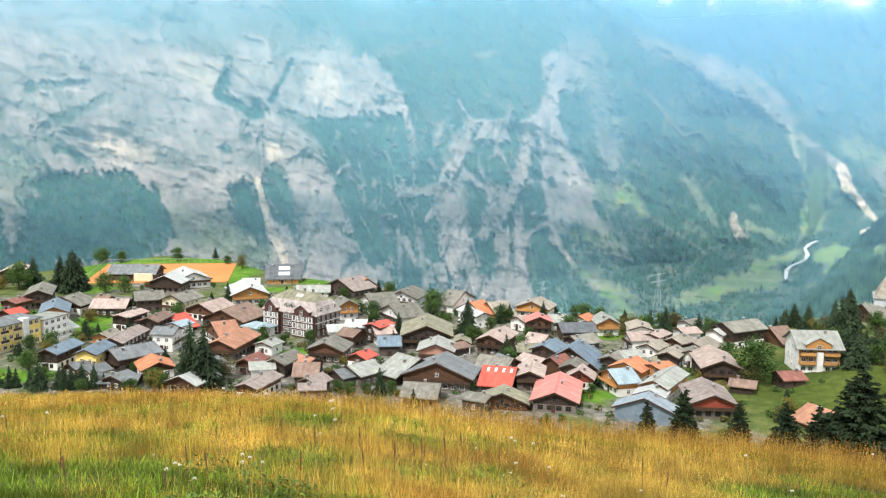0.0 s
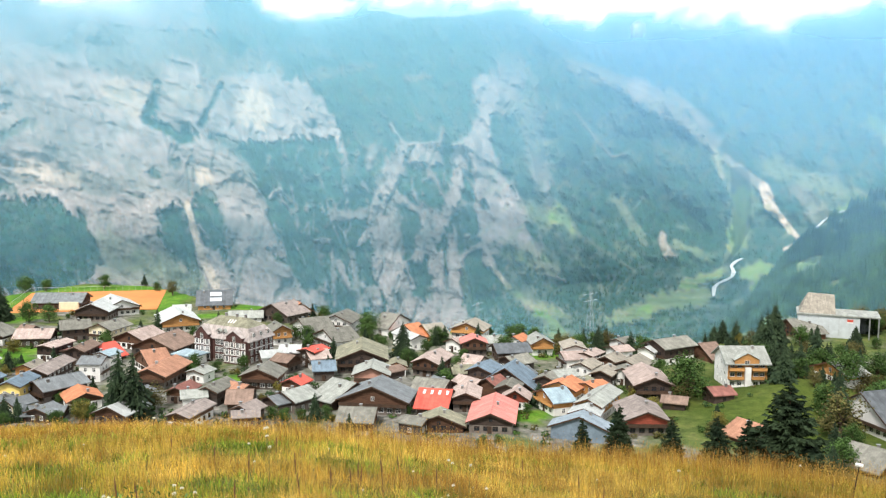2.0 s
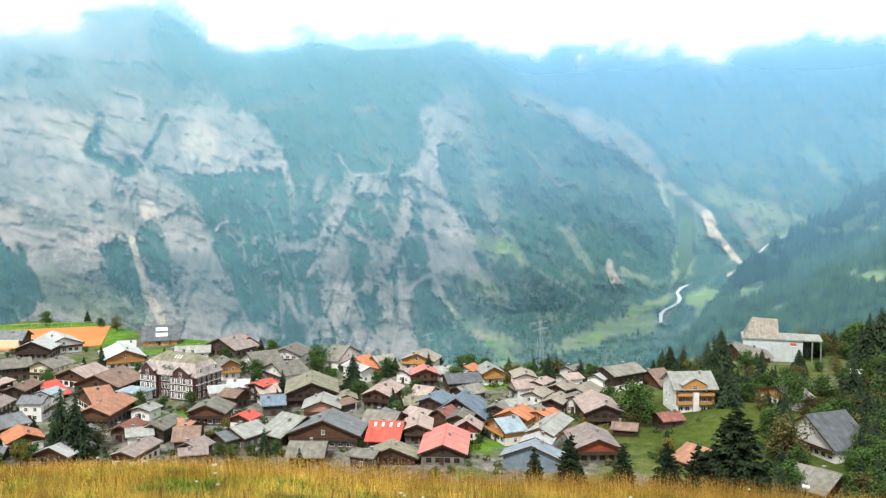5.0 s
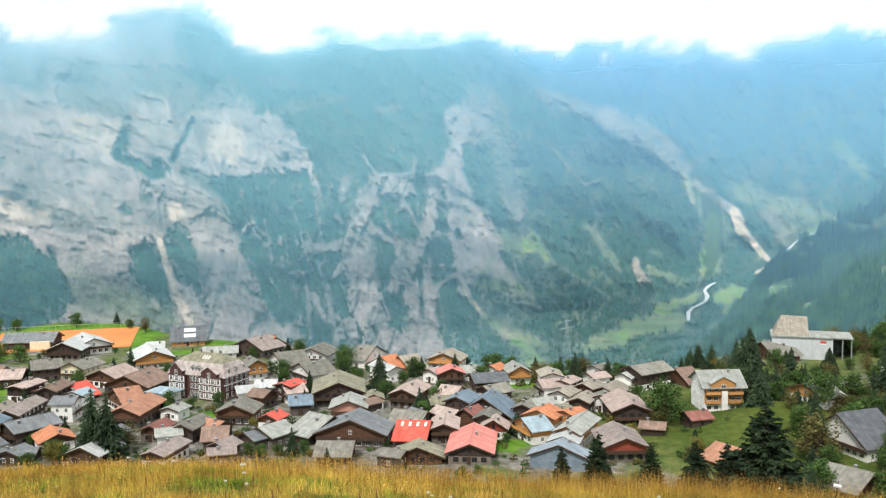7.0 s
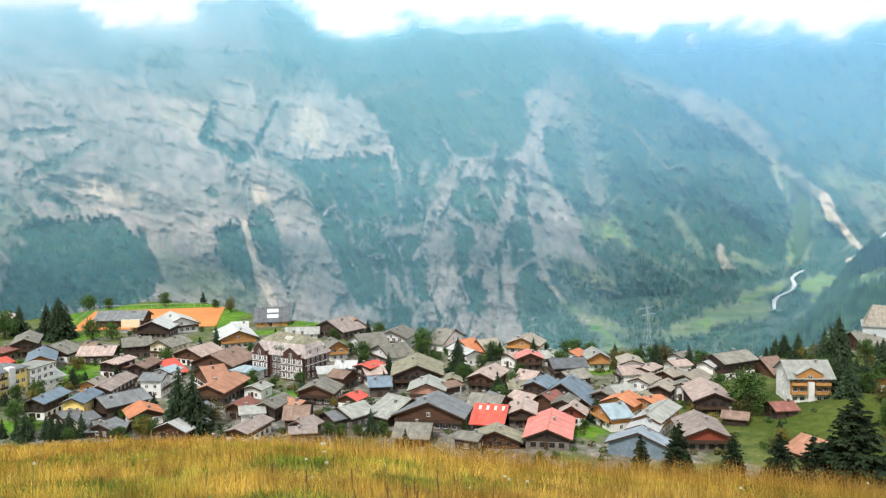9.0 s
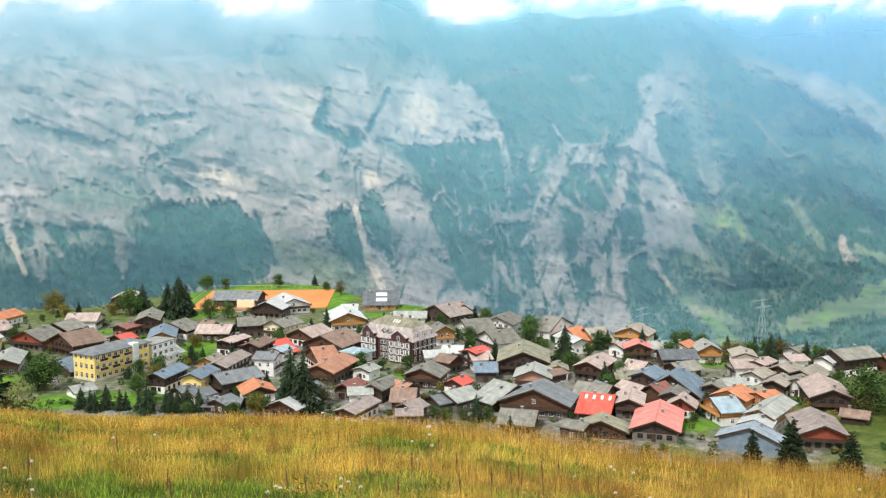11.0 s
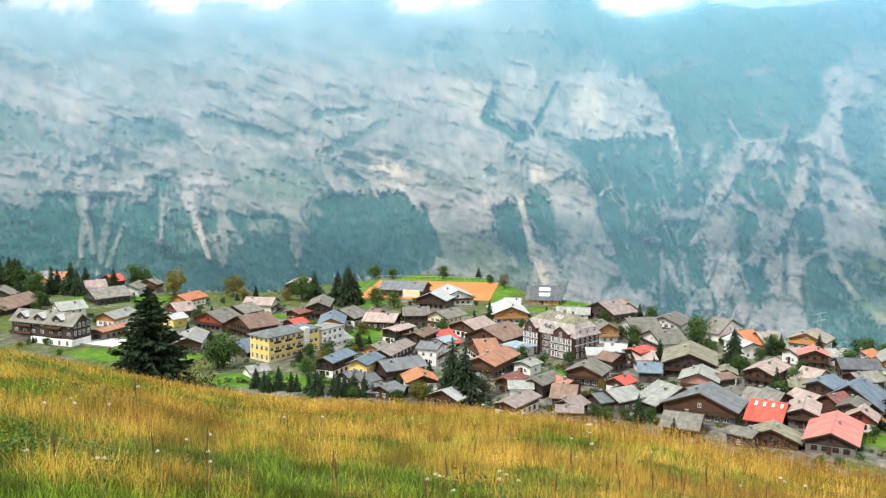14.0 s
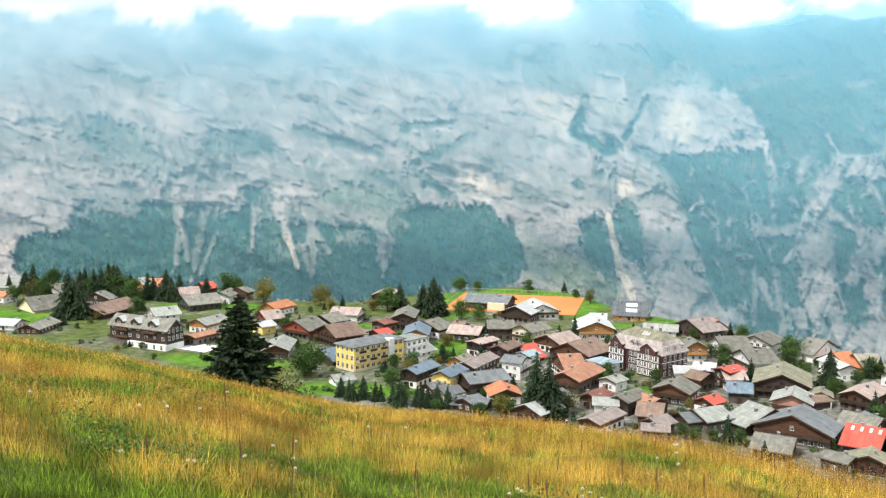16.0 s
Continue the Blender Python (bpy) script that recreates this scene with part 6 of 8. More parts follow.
def gabled_hotel():
    m, w = frame_at((-207.0, 316.4), (-178.6, 309.2))
    root = new("hotel")
    root.matrix_world = m
    d, z = 8.5, 7.8
    part("wall", Solid().box(0, 0, 2.3, w, d, z).mesh("wall", WALL["dark"]), root)
    part("ground_floor", Solid().box(w * 0.35, -1.2, -2, w + 0.2, d, 2.3).mesh("ground_floor", WALL["white"]), root, "white rendered ground floor")
    part("gable", Solid().prism([(0, z), (d, z), (d / 2, z + 3.3)], w - 0.25, w).mesh("gable", WALL["dark"]), root)
    for f in range(2):
        for k in range(7):
            put_window(root, "wide", pose(w * (k + 0.5) / 7, 0, 3.7 + 2.8 * f, 0, 0, 180))
        for k in range(4):
            put_window(root, "tall", pose(w, d * (k + 0.5) / 4, 3.7 + 2.8 * f, 0, 0, -90))
    part("cellar", Solid().box(-0.1, -0.1, -2, w * 0.35, d, 2.3).mesh("cellar", PLINTH), root, "dark stone cellar wall")
    for k in range(3, 8):
        put_window(root, "tall", pose(w * (k + 0.5) / 8, -1.2, 0.3, 0, 0, 180))
    for f in range(2):
        for x in (3.5, 17.5):
            bal = part("balcony", Solid().box(x, -1.1, 3.0 + 2.8 * f, x + 6.5, 0, 3.15 + 2.8 * f).mesh("balcony", DARKWOOD), root)
            part("railing", Solid().box(x, -1.15, 3.15 + 2.8 * f, x + 6.5, -1.05, 4.0 + 2.8 * f).mesh("railing", WALL["timber"]), bal)
    s = Solid()
    for e in (-1, 1):
        q = [(-0.8, d / 2, z + 3.5), (w + 0.8, d / 2, z + 3.5), (w + 0.8, d / 2 + e * (d / 2 + 0.9), z - 0.35), (-0.8, d / 2 + e * (d / 2 + 0.9), z - 0.35)]
        s.slab(*(q if e < 0 else q[::-1]), 0.3)
    part("roof", s.mesh("roof", ROOF["grey"]), root, "grey slate roof")
    for x in (0.16, 0.44, 0.74):
        gable_dormer(root, w * x, 0.2, z - 0.3, 4.4, 4.6, 1.5, WALL["dark"], ROOF["white"], "wide")
    ch = part("chimney", CHIMNEY, root, m=pose(w * 0.52, d * 0.42, z + 3.2))
    part("chimney_cap", CHIMNEY_TOP, ch)
    return tagged(root, "long dark timber hotel with pale dormers and ground floor", "hotel")


def yellow_hotel():
    m, w = frame_at((-100.2, 294.0), (-88.3, 313.4))
    root = new("hotel")
    root.matrix_world = m
    d, z = 9.8, 8.6
    part("wall", Solid().box(0, 0, -2, w, d, z).mesh("wall", WALL["yellow"]), root, "yellow rendered walls")
    part("stair_tower", Solid().box(w * 0.66, -1.0, -2, w * 0.66 + 2.4, 1.5, z + 0.9).mesh("stair_tower", WALL["white"]), root, "white stair tower")
    part("plinth", Solid().box(-0.08, -0.08, -2, w + 0.08, d, 0.7).mesh("plinth", WALL["cream"]), root)
    part("roof", hip_roof(w, d, z, 1.7, 0.7, 4.0).mesh("roof", ROOF["slate"]), root, "slate-grey low hipped roof")
    for f in range(3):
        for k in range(6):
            put_window(root, "wide", pose(w * 0.64 * (k + 0.5) / 6, 0, 0.9 + 3.0 * f, 0, 0, 180))
        for k in range(2):
            put_window(root, "wide", pose(w * (0.83 + 0.1 * k), 0, 0.9 + 3.0 * f, 0, 0, 180))
        for k in range(4):
            put_window(root, "tall", pose(0, d * (k + 0.5) / 4, 0.9 + 3.0 * f, 0, 0, 90))
        if f:
            for k in range(3):
                x = w * 0.64 * (k * 2 + 0.6) / 6
                bal = part("balcony", Solid().box(x, -1.1, 3.0 * f + 0.1, x + 3.0, 0, 3.0 * f + 0.25).mesh("balcony", WHITEPAINT), root)
                part("railing", Solid().box(x, -1.12, 3.0 * f + 0.25, x + 3.0, -1.04, 3.0 * f + 1.1).mesh("railing", DARKWOOD), bal)
    return tagged(root, "yellow rendered hotel with balconies and a white stair tower", "hotel")


def terraced_house():
    m, w = frame_at((-87.6, 314.3), (-82.8, 324.6))
    root = new("apartment_house")
    root.matrix_world = m
    part("wall", Solid().box(0, 0, -2, w, 8.0, 7.2).mesh("wall", WALL["white"]), root, "white rendered walls")
    part("roof", Solid().box(-0.4, -0.5, 7.2, w + 0.4, 8.4, 7.5).mesh("roof", ROOF["pale"]), root, "flat pale roof")
    for f in range(3):
        out = 3.4 - 1.1 * f
        bal = part("terrace", Solid().box(0.2, -out, 2.4 * f - (1.5 if not f else 0.1), w - 0.2, 0, 2.4 * f + 0.15).mesh("terrace", WALL["white"]), root, "white stepped terrace")
        part("railing", Solid().box(0.2, -out, 2.4 * f + 0.15, w - 0.2, -out + 0.12, 2.4 * f + 0.9).mesh("railing", WHITEPAINT), bal)
        for k in range(4):
            put_window(root, "wide", pose(w * (k + 0.5) / 4, 0, 2.4 * f + 0.75, 0, 0, 180))
    return tagged(root, "white rendered apartment house with stepped terraces beside the hotel", "house")


def honey_house():
    m, w = frame_at((143.6, 254.6), (155.4, 252.2))
    root = new("apartment_house")
    root.matrix_world = m
    d, z = 13.0, 8.2
    part("wall", Solid().box(0, 0, 2.7, w, d, z).mesh("wall", WALL["honey"]), root, "honey timber upper floors")
    part("ground_floor", Solid().box(-0.06, -0.06, -4, w + 0.06, d, 2.7).mesh("ground_floor", WALL["white"]), root, "white rendered ground floor")
    part("side_wall", Solid().prism([(-0.05, 2.7), (d, 2.7), (d, z), (d / 2, z + 3.4), (-0.05, z)], -0.12, 0.0).mesh("side_wall", WALL["white"]), root, "white rendered gable wall")
    s = Solid()
    for e in (-1, 1):
        q = [(-1.1, d / 2, z + 3.6), (w + 1.1, d / 2, z + 3.6), (w + 1.1, d / 2 + e * (d / 2 + 1.2), z - 0.5), (-1.1, d / 2 + e * (d / 2 + 1.2), z - 0.5)]
        s.slab(*(q if e < 0 else q[::-1]), 0.3)
    part("roof", s.mesh("roof", ROOF["pale"]), root, "pale grey roof with wide eaves")
    gable_dormer(root, w * 0.46, -1.0, z - 0.9, 7.4, 6.5, 1.9, WALL["honey"], ROOF["pale"], "wide")
    part("chimney_wall", Solid().box(w * 0.5 - 0.9, -1.1, -3, w * 0.5 + 0.9, 0, z - 1.6).mesh("chimney_wall", WALL["white"]), root)
    for f in range(3):
        for x in (0.12, 0.3, 0.72, 0.88):
            put_window(root, "wide", pose(w * x, 0 if f else -0.06, 0.9 + 2.8 * f, 0, 0, 180))
        for k in range(3):
            put_window(root, "small", pose(-0.12, d * (k + 0.6) / 3.6, 0.9 + 2.8 * f, 0, 0, 90))
    for f in (1, 2):
        for x0, x1 in ((0.3, w * 0.5 - 1.2), (w * 0.5 + 1.2, w - 0.3)):
            bal = part("balcony", Solid().box(x0, -1.2, 2.7 * f, x1, 0, 2.7 * f + 0.15).mesh("balcony", DARKWOOD), root)
            part("railing", Solid().box(x0, -1.25, 2.7 * f + 0.15, x1, -1.15, 2.7 * f + 1.05).mesh("railing", WALL["honey"]), bal)
    ch = part("chimney", CHIMNEY, root, m=pose(w * 0.75, d * 0.4, z + 3.0))
    part("chimney_cap", CHIMNEY_TOP, ch)
    return tagged(root, "large honey-timber and white house with pale roof beside a grass mound", "house")


HALL = surface("pale_wall_panels", (0.50, 0.54, 0.55), 0.7, 0.5, 0.1, 0.05)


def station():
    m, w = frame_at((211.5, 323.2), (230.5, 311.6))
    root = new("cable_car_station")
    root.matrix_world = m
    d, z = 14.0, 8.6
    part("hall", Solid().box(0, 0, -3, w, d * 0.9, z).mesh("hall", HALL), root, "pale grey-white panelled hall")
    for k in range(1, 6):
        part("panel_joint", Solid().box(w * k / 6 - 0.05, -0.04, -2, w * k / 6 + 0.05, 0, z).mesh("panel_joint", METAL), root)
    part("roof", Solid().box(-0.6, -0.6, z, w + 7.2, d + 0.4, z + 0.5).mesh("roof", ROOF["pale"]), root, "flat pale grey roof slab")
    part("sloped_top", Solid().add([(0.3, 0.5, z + 0.5), (13.5, 0.5, z + 0.5), (13.5, d, z + 0.5), (0.3, d, z + 0.5), (3.6, d - 1.2, z + 6.6), (13.5, d - 1.2, z + 6.2), (13.5, d, z + 6.2), (3.6, d, z + 6.6)], [(3, 2, 1, 0), (4, 5, 6, 7), (0, 1, 5, 4), (1, 2, 6, 5), (2, 3, 7, 6), (3, 0, 4, 7)]).mesh("sloped_top", ROOF["tan"]), root, "sloping beige roof over the machine room")
    for x, y in ((w + 6.4, 0.0), (w + 6.4, d - 0.8), (w + 3.2, d - 0.8), (w + 3.2, 0.0)):
        part("column", Solid().box(x, y, -3, x + 0.5, y + 0.6, z).mesh("column", METAL), root)
    # dark sheet added at the back to paint the open bay's inner shade
    part("dark_bay", Solid().box(w + 0.1, d - 1.6, -3, w + 6.3, d - 1.3, z - 0.1).mesh("dark_bay", ROOF["dark"]), root, "dark panel painting the shade inside the open cable-car bay")
    part("sign", Solid().box(w - 4.6, -0.16, z - 2.0, w - 2.4, -0.05, z - 1.0).mesh("sign", ROOF["red"]), root, "plain red sign")
    part("sign_band", Solid().box(w - 4.6, -0.16, z - 2.5, w - 2.4, -0.05, z - 2.05).mesh("sign_band", WHITEPAINT), root)
    return tagged(root, "white cable-car station with a flat roof and open bay", "station")


def forecourt(x, y):
    """A pale paved yard with a kerb, laid on the slope beside the hotel."""
    root = new("forecourt")
    root.matrix_world = pose(x, y, float(ground_z(x, y)), 0, 0, -14)
    part("slab", Solid().box(-7, -6, -1.0, 7, 6, 0.12).mesh("slab", WALL["white"]), root, "pale concrete slab")
    part("kerb", Solid().box(-7.2, -6.3, -1.0, 7.2, -6.0, 0.4).mesh("kerb", STONE), root)
    return tagged(root, "pale concrete forecourt beside the timber hotel", "forecourt")


forecourt(-169.5, 316.4)
half_timbered_hotel()
gabled_hotel()
yellow_hotel()
terraced_house()
honey_house()
station()


def tennis_court():
    root = new("tennis_court")
    x0, y0, x1, y1 = -100.0, 421.0, -38.0, 473.0
    zs = [float(ground_z(x, y)) for x in (x0, -70, x1) for y in (y0, 447, y1)]
    z = max(zs) + 0.05
    root.matrix_world = pose(0, 0, z)
    part("clay", Solid().box(x0, y0, -1.5, x1, y1, 0.05).mesh("clay", COURT), root, "orange clay playing surface")
    for k in range(22):
        part("fence_post", Solid().rod((0, 0, 0), (0, 0, 2.6), 0.05).mesh("fence_post", METAL), root, m=pose(x0 + (x1 - x0) * k / 21, y1 + 0.5, -0.2))
    for k in range(14):
        part("fence_post", Solid().rod((0, 0, 0), (0, 0, 2.6), 0.05).mesh("fence_post", METAL), root, m=pose(x0 - 0.5, y0 + (y1 - y0) * k / 13, -0.2))
    part("fence_rail", Solid().rod((x0, y1 + 0.5, 2.4), (x1, y1 + 0.5, 2.4), 0.06).mesh("fence_rail", METAL), root)
    part("fence_rail", Solid().rod((x0 - 0.5, y0, 2.4), (x0 - 0.5, y1, 2.4), 0.06).mesh("fence_rail", METAL), root)
    return tagged(root, "orange clay tennis courts behind a wire fence", "tennis court")


tennis_court()


STEEL = surface("weathered_steel", (0.36, 0.39, 0.41), 0.5, 1.0, 0.1, 0.0)


def lattice_pylon(x, y, z0, h, yaw):
    """A lattice mast with two cross-arms."""
    root = new("pylon")
    root.matrix_world = pose(x, y, z0, 0, 0, yaw)
    leg = Solid().rod((1.6, 1.6, 0), (0.3, 0.3, h), 0.05, 0.04, 4).mesh("leg", STEEL)
    for k in range(4):
        part("leg", leg, root, m=pose(0, 0, 0, 0, 0, 90 * k))
    for k in range(6):
        z, r = h * k / 6, 1.6 - 1.3 * k / 6
        z2, r2 = h * (k + 1) / 6, 1.6 - 1.3 * (k + 1) / 6
        for q in range(4):
            part("brace", Solid().rod((-r, -r, z), (r2, -r2, z2), 0.03, n=4).mesh("brace", STEEL), root, m=pose(0, 0, 0, 0, 0, 90 * q))
    for z, w in ((h * 0.86, 5.0), (h * 0.97, 4.4)):
        part("arm", Solid().rod((-w, 0, z), (w, 0, z), 0.09, n=4).mesh("arm", STEEL), root)
    return tagged(root, "grey steel lattice power pylon below the village edge", "pylon")


lattice_pylon(92.3, 363.9, -14.7, 24.0, 48)
lattice_pylon(135.6, 349.8, -10.7, 25.5, 32)


# ---- trees ----
BARK = surface("bark", (0.12, 0.085, 0.06), 0.95, 2.0, 0.3, 0.5)


def leaf_material(name, dark, light, per_island=True):
    m = surface(name, dark, 0.8, 0.8, 0.3, 0.0, per_object=0.2, second=light)
    m.node_tree.nodes["Principled BSDF"].inputs["Specular IOR Level"].default_value = 0.15
    return m


FIR = leaf_material("fir_needles", (0.016, 0.034, 0.018), (0.042, 0.066, 0.03))
YOUNG = leaf_material("young_fir_needles", (0.03, 0.065, 0.025), (0.065, 0.12, 0.04))
LEAF = leaf_material("broad_leaves", (0.036, 0.08, 0.02), (0.09, 0.16, 0.04))
AUTUMN = leaf_material("autumn_leaves", (0.13, 0.125, 0.03), (0.26, 0.22, 0.05))
RUST = leaf_material("russet_leaves", (0.085, 0.08, 0.027), (0.15, 0.135, 0.045))


def fir_meshes(seed, h=10.0, spread=0.24, tiers=28, per=14, steps=(0.35, 0.65, 0.95), leafy=1.0, ragged=0.1):
    """Whorls of drooping boughs, each bough a spine with hanging side twigs."""
    rng = random.Random(seed)
    trunk = Solid().rod((0, 0, -0.5), (0, 0, h * 0.97), h * 0.017, 0.02, 6)
    crown = Solid()
    for k in range(tiers):
        f = k / (tiers - 1)
        z = h * (0.05 + 0.92 * f)
        reach = h * spread * (1 - f) ** 0.8 + 0.10
        n = max(5, int(per * (1 - f * 0.5)))
        a0 = rng.random() * 6.28
        for i in range(n):
            a = a0 + 6.283 * i / n + rng.uniform(-0.3, 0.3)
            rr = reach * rng.uniform(0.5, 1.2) * (1 + ragged * math.sin(a * 3 + f * 9) + ragged * math.sin(a * 2 - f * 14))
            drop = rr * rng.uniform(0.2, 0.5)
            c, s = math.cos(a), math.sin(a)
            zz = z + rng.uniform(-0.025, 0.025) * h
            side = Vector((-s, c, 0))
            for q in steps:
                p = Vector((c * rr * q, s * rr * q, zz - drop * q * q))
                w = leafy * rr * (0.5 - 0.3 * q) * rng.uniform(0.8, 1.3)
                back = Vector((c * rr * (q - 0.42 * leafy), s * rr * (q - 0.42 * leafy), zz - drop * (q - 0.3) * q + 0.02 * h))
                sag = Vector((0, 0, -rr * rng.uniform(0.12, 0.3)))
                crown.add([back, p + side * w + sag, p + Vector((c, s, -0.35)) * rr * 0.12, p - side * w + sag], [(0, 1, 2), (0, 2, 3)])
    return trunk.mesh("trunk", BARK), crown.mesh("crown", FIR)


def shaggy_fir_meshes(seed, h=10.0, spread=0.265, tiers=40, per=19, twigs=36):
    """A near fir: uneven whorls of long boughs, drooping and turned up at the tip, each set with hanging twigs."""
    rng = random.Random(seed)
    trunk = Solid().rod((0, 0, -0.5), (0, 0, h * 0.97), h * 0.017, 0.02, 8)
    crown = Solid()
    for k in range(tiers):
        f = k / (tiers - 1)
        reach = h * spread * (1 - f) ** 0.72 + 0.12
        n = max(6, int(per * (1 - f * 0.45)))
        a0 = rng.random() * 6.28
        for i in range(n):
            a = a0 + 6.283 * i / n + rng.uniform(-0.3, 0.3)
            rr = reach * rng.choice((0.7, 0.85, 0.95, 1.0, 1.15)) * rng.uniform(0.9, 1.1)
            zz = h * (0.03 + 0.93 * f) + rng.uniform(-0.03, 0.03) * h
            c, s = math.cos(a), math.sin(a)
            for j in range(twigs):
                q = 0.12 + 0.88 * (j + rng.random()) / twigs
                out = rr * q
                z = zz - rr * (0.30 * q - 0.28 * q * q * q)
                off = rng.uniform(-1, 1) * rr * 0.2 * (1.15 - q)
                p = Vector((c * out - s * off, s * out + c * off, z))
                size = (0.07 + 0.13 * rr) * rng.uniform(0.6, 1.3)
                along = Vector((c * rng.uniform(0.3, 1.0) - s * rng.uniform(-0.8, 0.8), s * rng.uniform(0.3, 1.0) + c * rng.uniform(-0.8, 0.8), rng.uniform(-0.75, 0.15))).normalized()
                side = along.cross(Vector((rng.gauss(0, 1), rng.gauss(0, 1), rng.gauss(0, 1)))).normalized()
                crown.add([p - along * size * 0.4, p + side * size * 0.38, p + along * size * 1.2, p - side * size * 0.38], [(0, 1, 2), (0, 2, 3)])
    return trunk.mesh("trunk", BARK), crown.mesh("crown", FIR)


def broad_meshes(seed, mat, h=8.0, width=0.62, n=2500, lobe_count=24):
    rng = random.Random(seed)
    trunk = Solid().rod((0, 0, -0.5), (0, 0, h * 0.45), h * 0.03, h * 0.018, 7)
    lobes = []
    for k in range(lobe_count):
        a, rr = rng.random() * 6.28, rng.uniform(0.05, 0.30) * h * width * 1.5
        c = Vector((math.cos(a) * rr, math.sin(a) * rr, h * rng.uniform(0.22, 0.86) * (1 - 0.25 * rr / (0.45 * h * width))))
        lobes.append((c, h * rng.uniform(0.10, 0.20) * (width / 0.62)))
        trunk.rod((0, 0, h * 0.3), c, h * 0.012, 0.02, 5)
    crown = Solid()
    for i in range(n):
        c, rad = rng.choice(lobes)
        d = Vector((rng.gauss(0, 1), rng.gauss(0, 1), rng.gauss(0, 1))).normalized()
        p = c + d * rad * rng.uniform(0.55, 1.08)
        u = Vector((rng.gauss(0, 1), rng.gauss(0, 1), rng.gauss(0, 1))).normalized()
        v = (d + u * 0.4).cross(u).normalized()
        q = h * rng.uniform(0.013, 0.027)
        crown.add([p - u * q, p + v * q * 0.8, p + u * q, p - v * q * 0.8 + d * q * 0.4], [(0, 1, 2), (0, 2, 3)])
    return trunk.mesh("trunk", BARK), crown.mesh("crown", mat)


KINDS = {}
for k in range(4):
    KINDS["fir", k] = fir_meshes(k, 10.0, 0.24 + 0.03 * (k % 3), 28 + k, 15, (0.35, 0.65, 1.0), 0.75)
KINDS["near_fir", 0] = shaggy_fir_meshes(9)
for k in range(3):
    KINDS["leaf", k] = broad_meshes(20 + k, LEAF)
    KINDS["autumn", k] = broad_meshes(30 + k, AUTUMN)
    KINDS["rust", k] = broad_meshes(40 + k, RUST, n=1400)
TREE_LABEL = {"near_fir": "large dark fir tree on the meadow slope", "fir": "dark green pointed fir tree", "leaf": "green broadleaf tree with a rounded crown", "autumn": "yellowing broadleaf tree in early autumn", "rust": "russet-brown broadleaf tree in autumn"}
TREE_SIZE = {"near_fir": 10.0, "fir": 10.0, "leaf": 8.0, "autumn": 8.0, "rust": 8.0}
tree_rng = random.Random(11)


def tree(kind, x, y, h, girth=1.0):
    girth *= 1.25 if "fir" not in kind else 1.1
    root = new({"leaf": "broadleaf_tree", "near_fir": "fir_tree"}.get(kind, kind + "_tree"))
    s = h / TREE_SIZE[kind]
    root.matrix_world = pose(x, y, float(ground_z(x, y)), 0, 0, tree_rng.uniform(0, 360)) @ Matrix.Diagonal((s * girth, s * girth, s, 1))
    tr, cr = KINDS[kind, {"fir": tree_rng.randrange(4), "near_fir": 0}.get(kind, tree_rng.randrange(3))]
    part("trunk", tr, root)
    part("crown", cr, root)
    return tagged(root, TREE_LABEL[kind] + (" standing in the village" if h < 9 else ", tall, beside the houses"), "tree", "village trees")


tree("fir", -33.9, 259.1, 19.0)
tree("fir", -29.9, 256.3, 17.9)
tree("rust", -25.5, 264.4, 8.6)
tree("fir", -105.0, 404.8, 15.4)
tree("fir", -100.2, 401.6, 17.2)
tree("fir", -97.6, 403.7, 13.5)
tree("leaf", -104.6, 481.7, 10.3)
tree("leaf", -95.2, 480.4, 6.0)
tree("leaf", -68.3, 482.4, 8.2)
tree("fir", -50.0, 488.8, 6.9)
tree("leaf", -42.1, 469.5, 5.2)
tree("rust", -34.0, 456.7, 8.6)
tree("leaf", -86.0, 399.5, 9.6)
tree("leaf", -78.1, 398.3, 8.2)
tree("autumn", -70.9, 408.9, 3.7)
tree("fir", -33.5, 370.7, 9.6)
tree("fir", -40.7, 379.9, 3.9)
tree("leaf", -78.5, 331.2, 4.0)
tree("rust", -54.1, 364.3, 5.5)
tree("autumn", -43.4, 258.5, 6.4)
tree("leaf", -41.0, 258.1, 5.1)
tree("leaf", -62.9, 257.5, 3.8)
tree("leaf", -1.0, 306.1, 5.1)
tree("leaf", -18.0, 299.6, 4.4)
tree("fir", 27.6, 392.9, 6.0)
tree("leaf", 31.2, 372.5, 9.5)
tree("leaf", 46.5, 352.1, 10.3)
tree("leaf", 44.0, 350.3, 6.3)
tree("fir", 29.1, 314.5, 8.1)
tree("fir", 38.6, 342.0, 4.6)
tree("fir", 15.7, 262.4, 5.5)
tree("fir", 17.7, 246.3, 7.7)
tree("leaf", 6.6, 247.1, 4.8)
tree("leaf", 9.6, 245.6, 4.5)
tree("leaf", 14.0, 246.9, 3.9)
tree("leaf", 20.9, 246.9, 4.2)
tree("autumn", 8.9, 275.9, 3.6)
tree("autumn", 51.4, 318.0, 3.5)
tree("leaf", 18.4, 350.0, 5.4)
tree("fir", 52.6, 310.8, 13.4)
tree("leaf", 62.5, 319.9, 5.5)
tree("fir", 68.0, 330.4, 7.8)
tree("fir", 71.8, 331.8, 7.2)
tree("fir", 59.5, 278.7, 8.5)
tree("fir", 62.9, 279.5, 6.0)
tree("autumn", 51.4, 318.0, 3.5)
tree("leaf", 67.6, 292.2, 5.4)
tree("leaf", 97.7, 333.8, 6.4)
tree("leaf", 92.6, 345.1, 3.4)
tree("fir", 102.0, 320.5, 4.9)
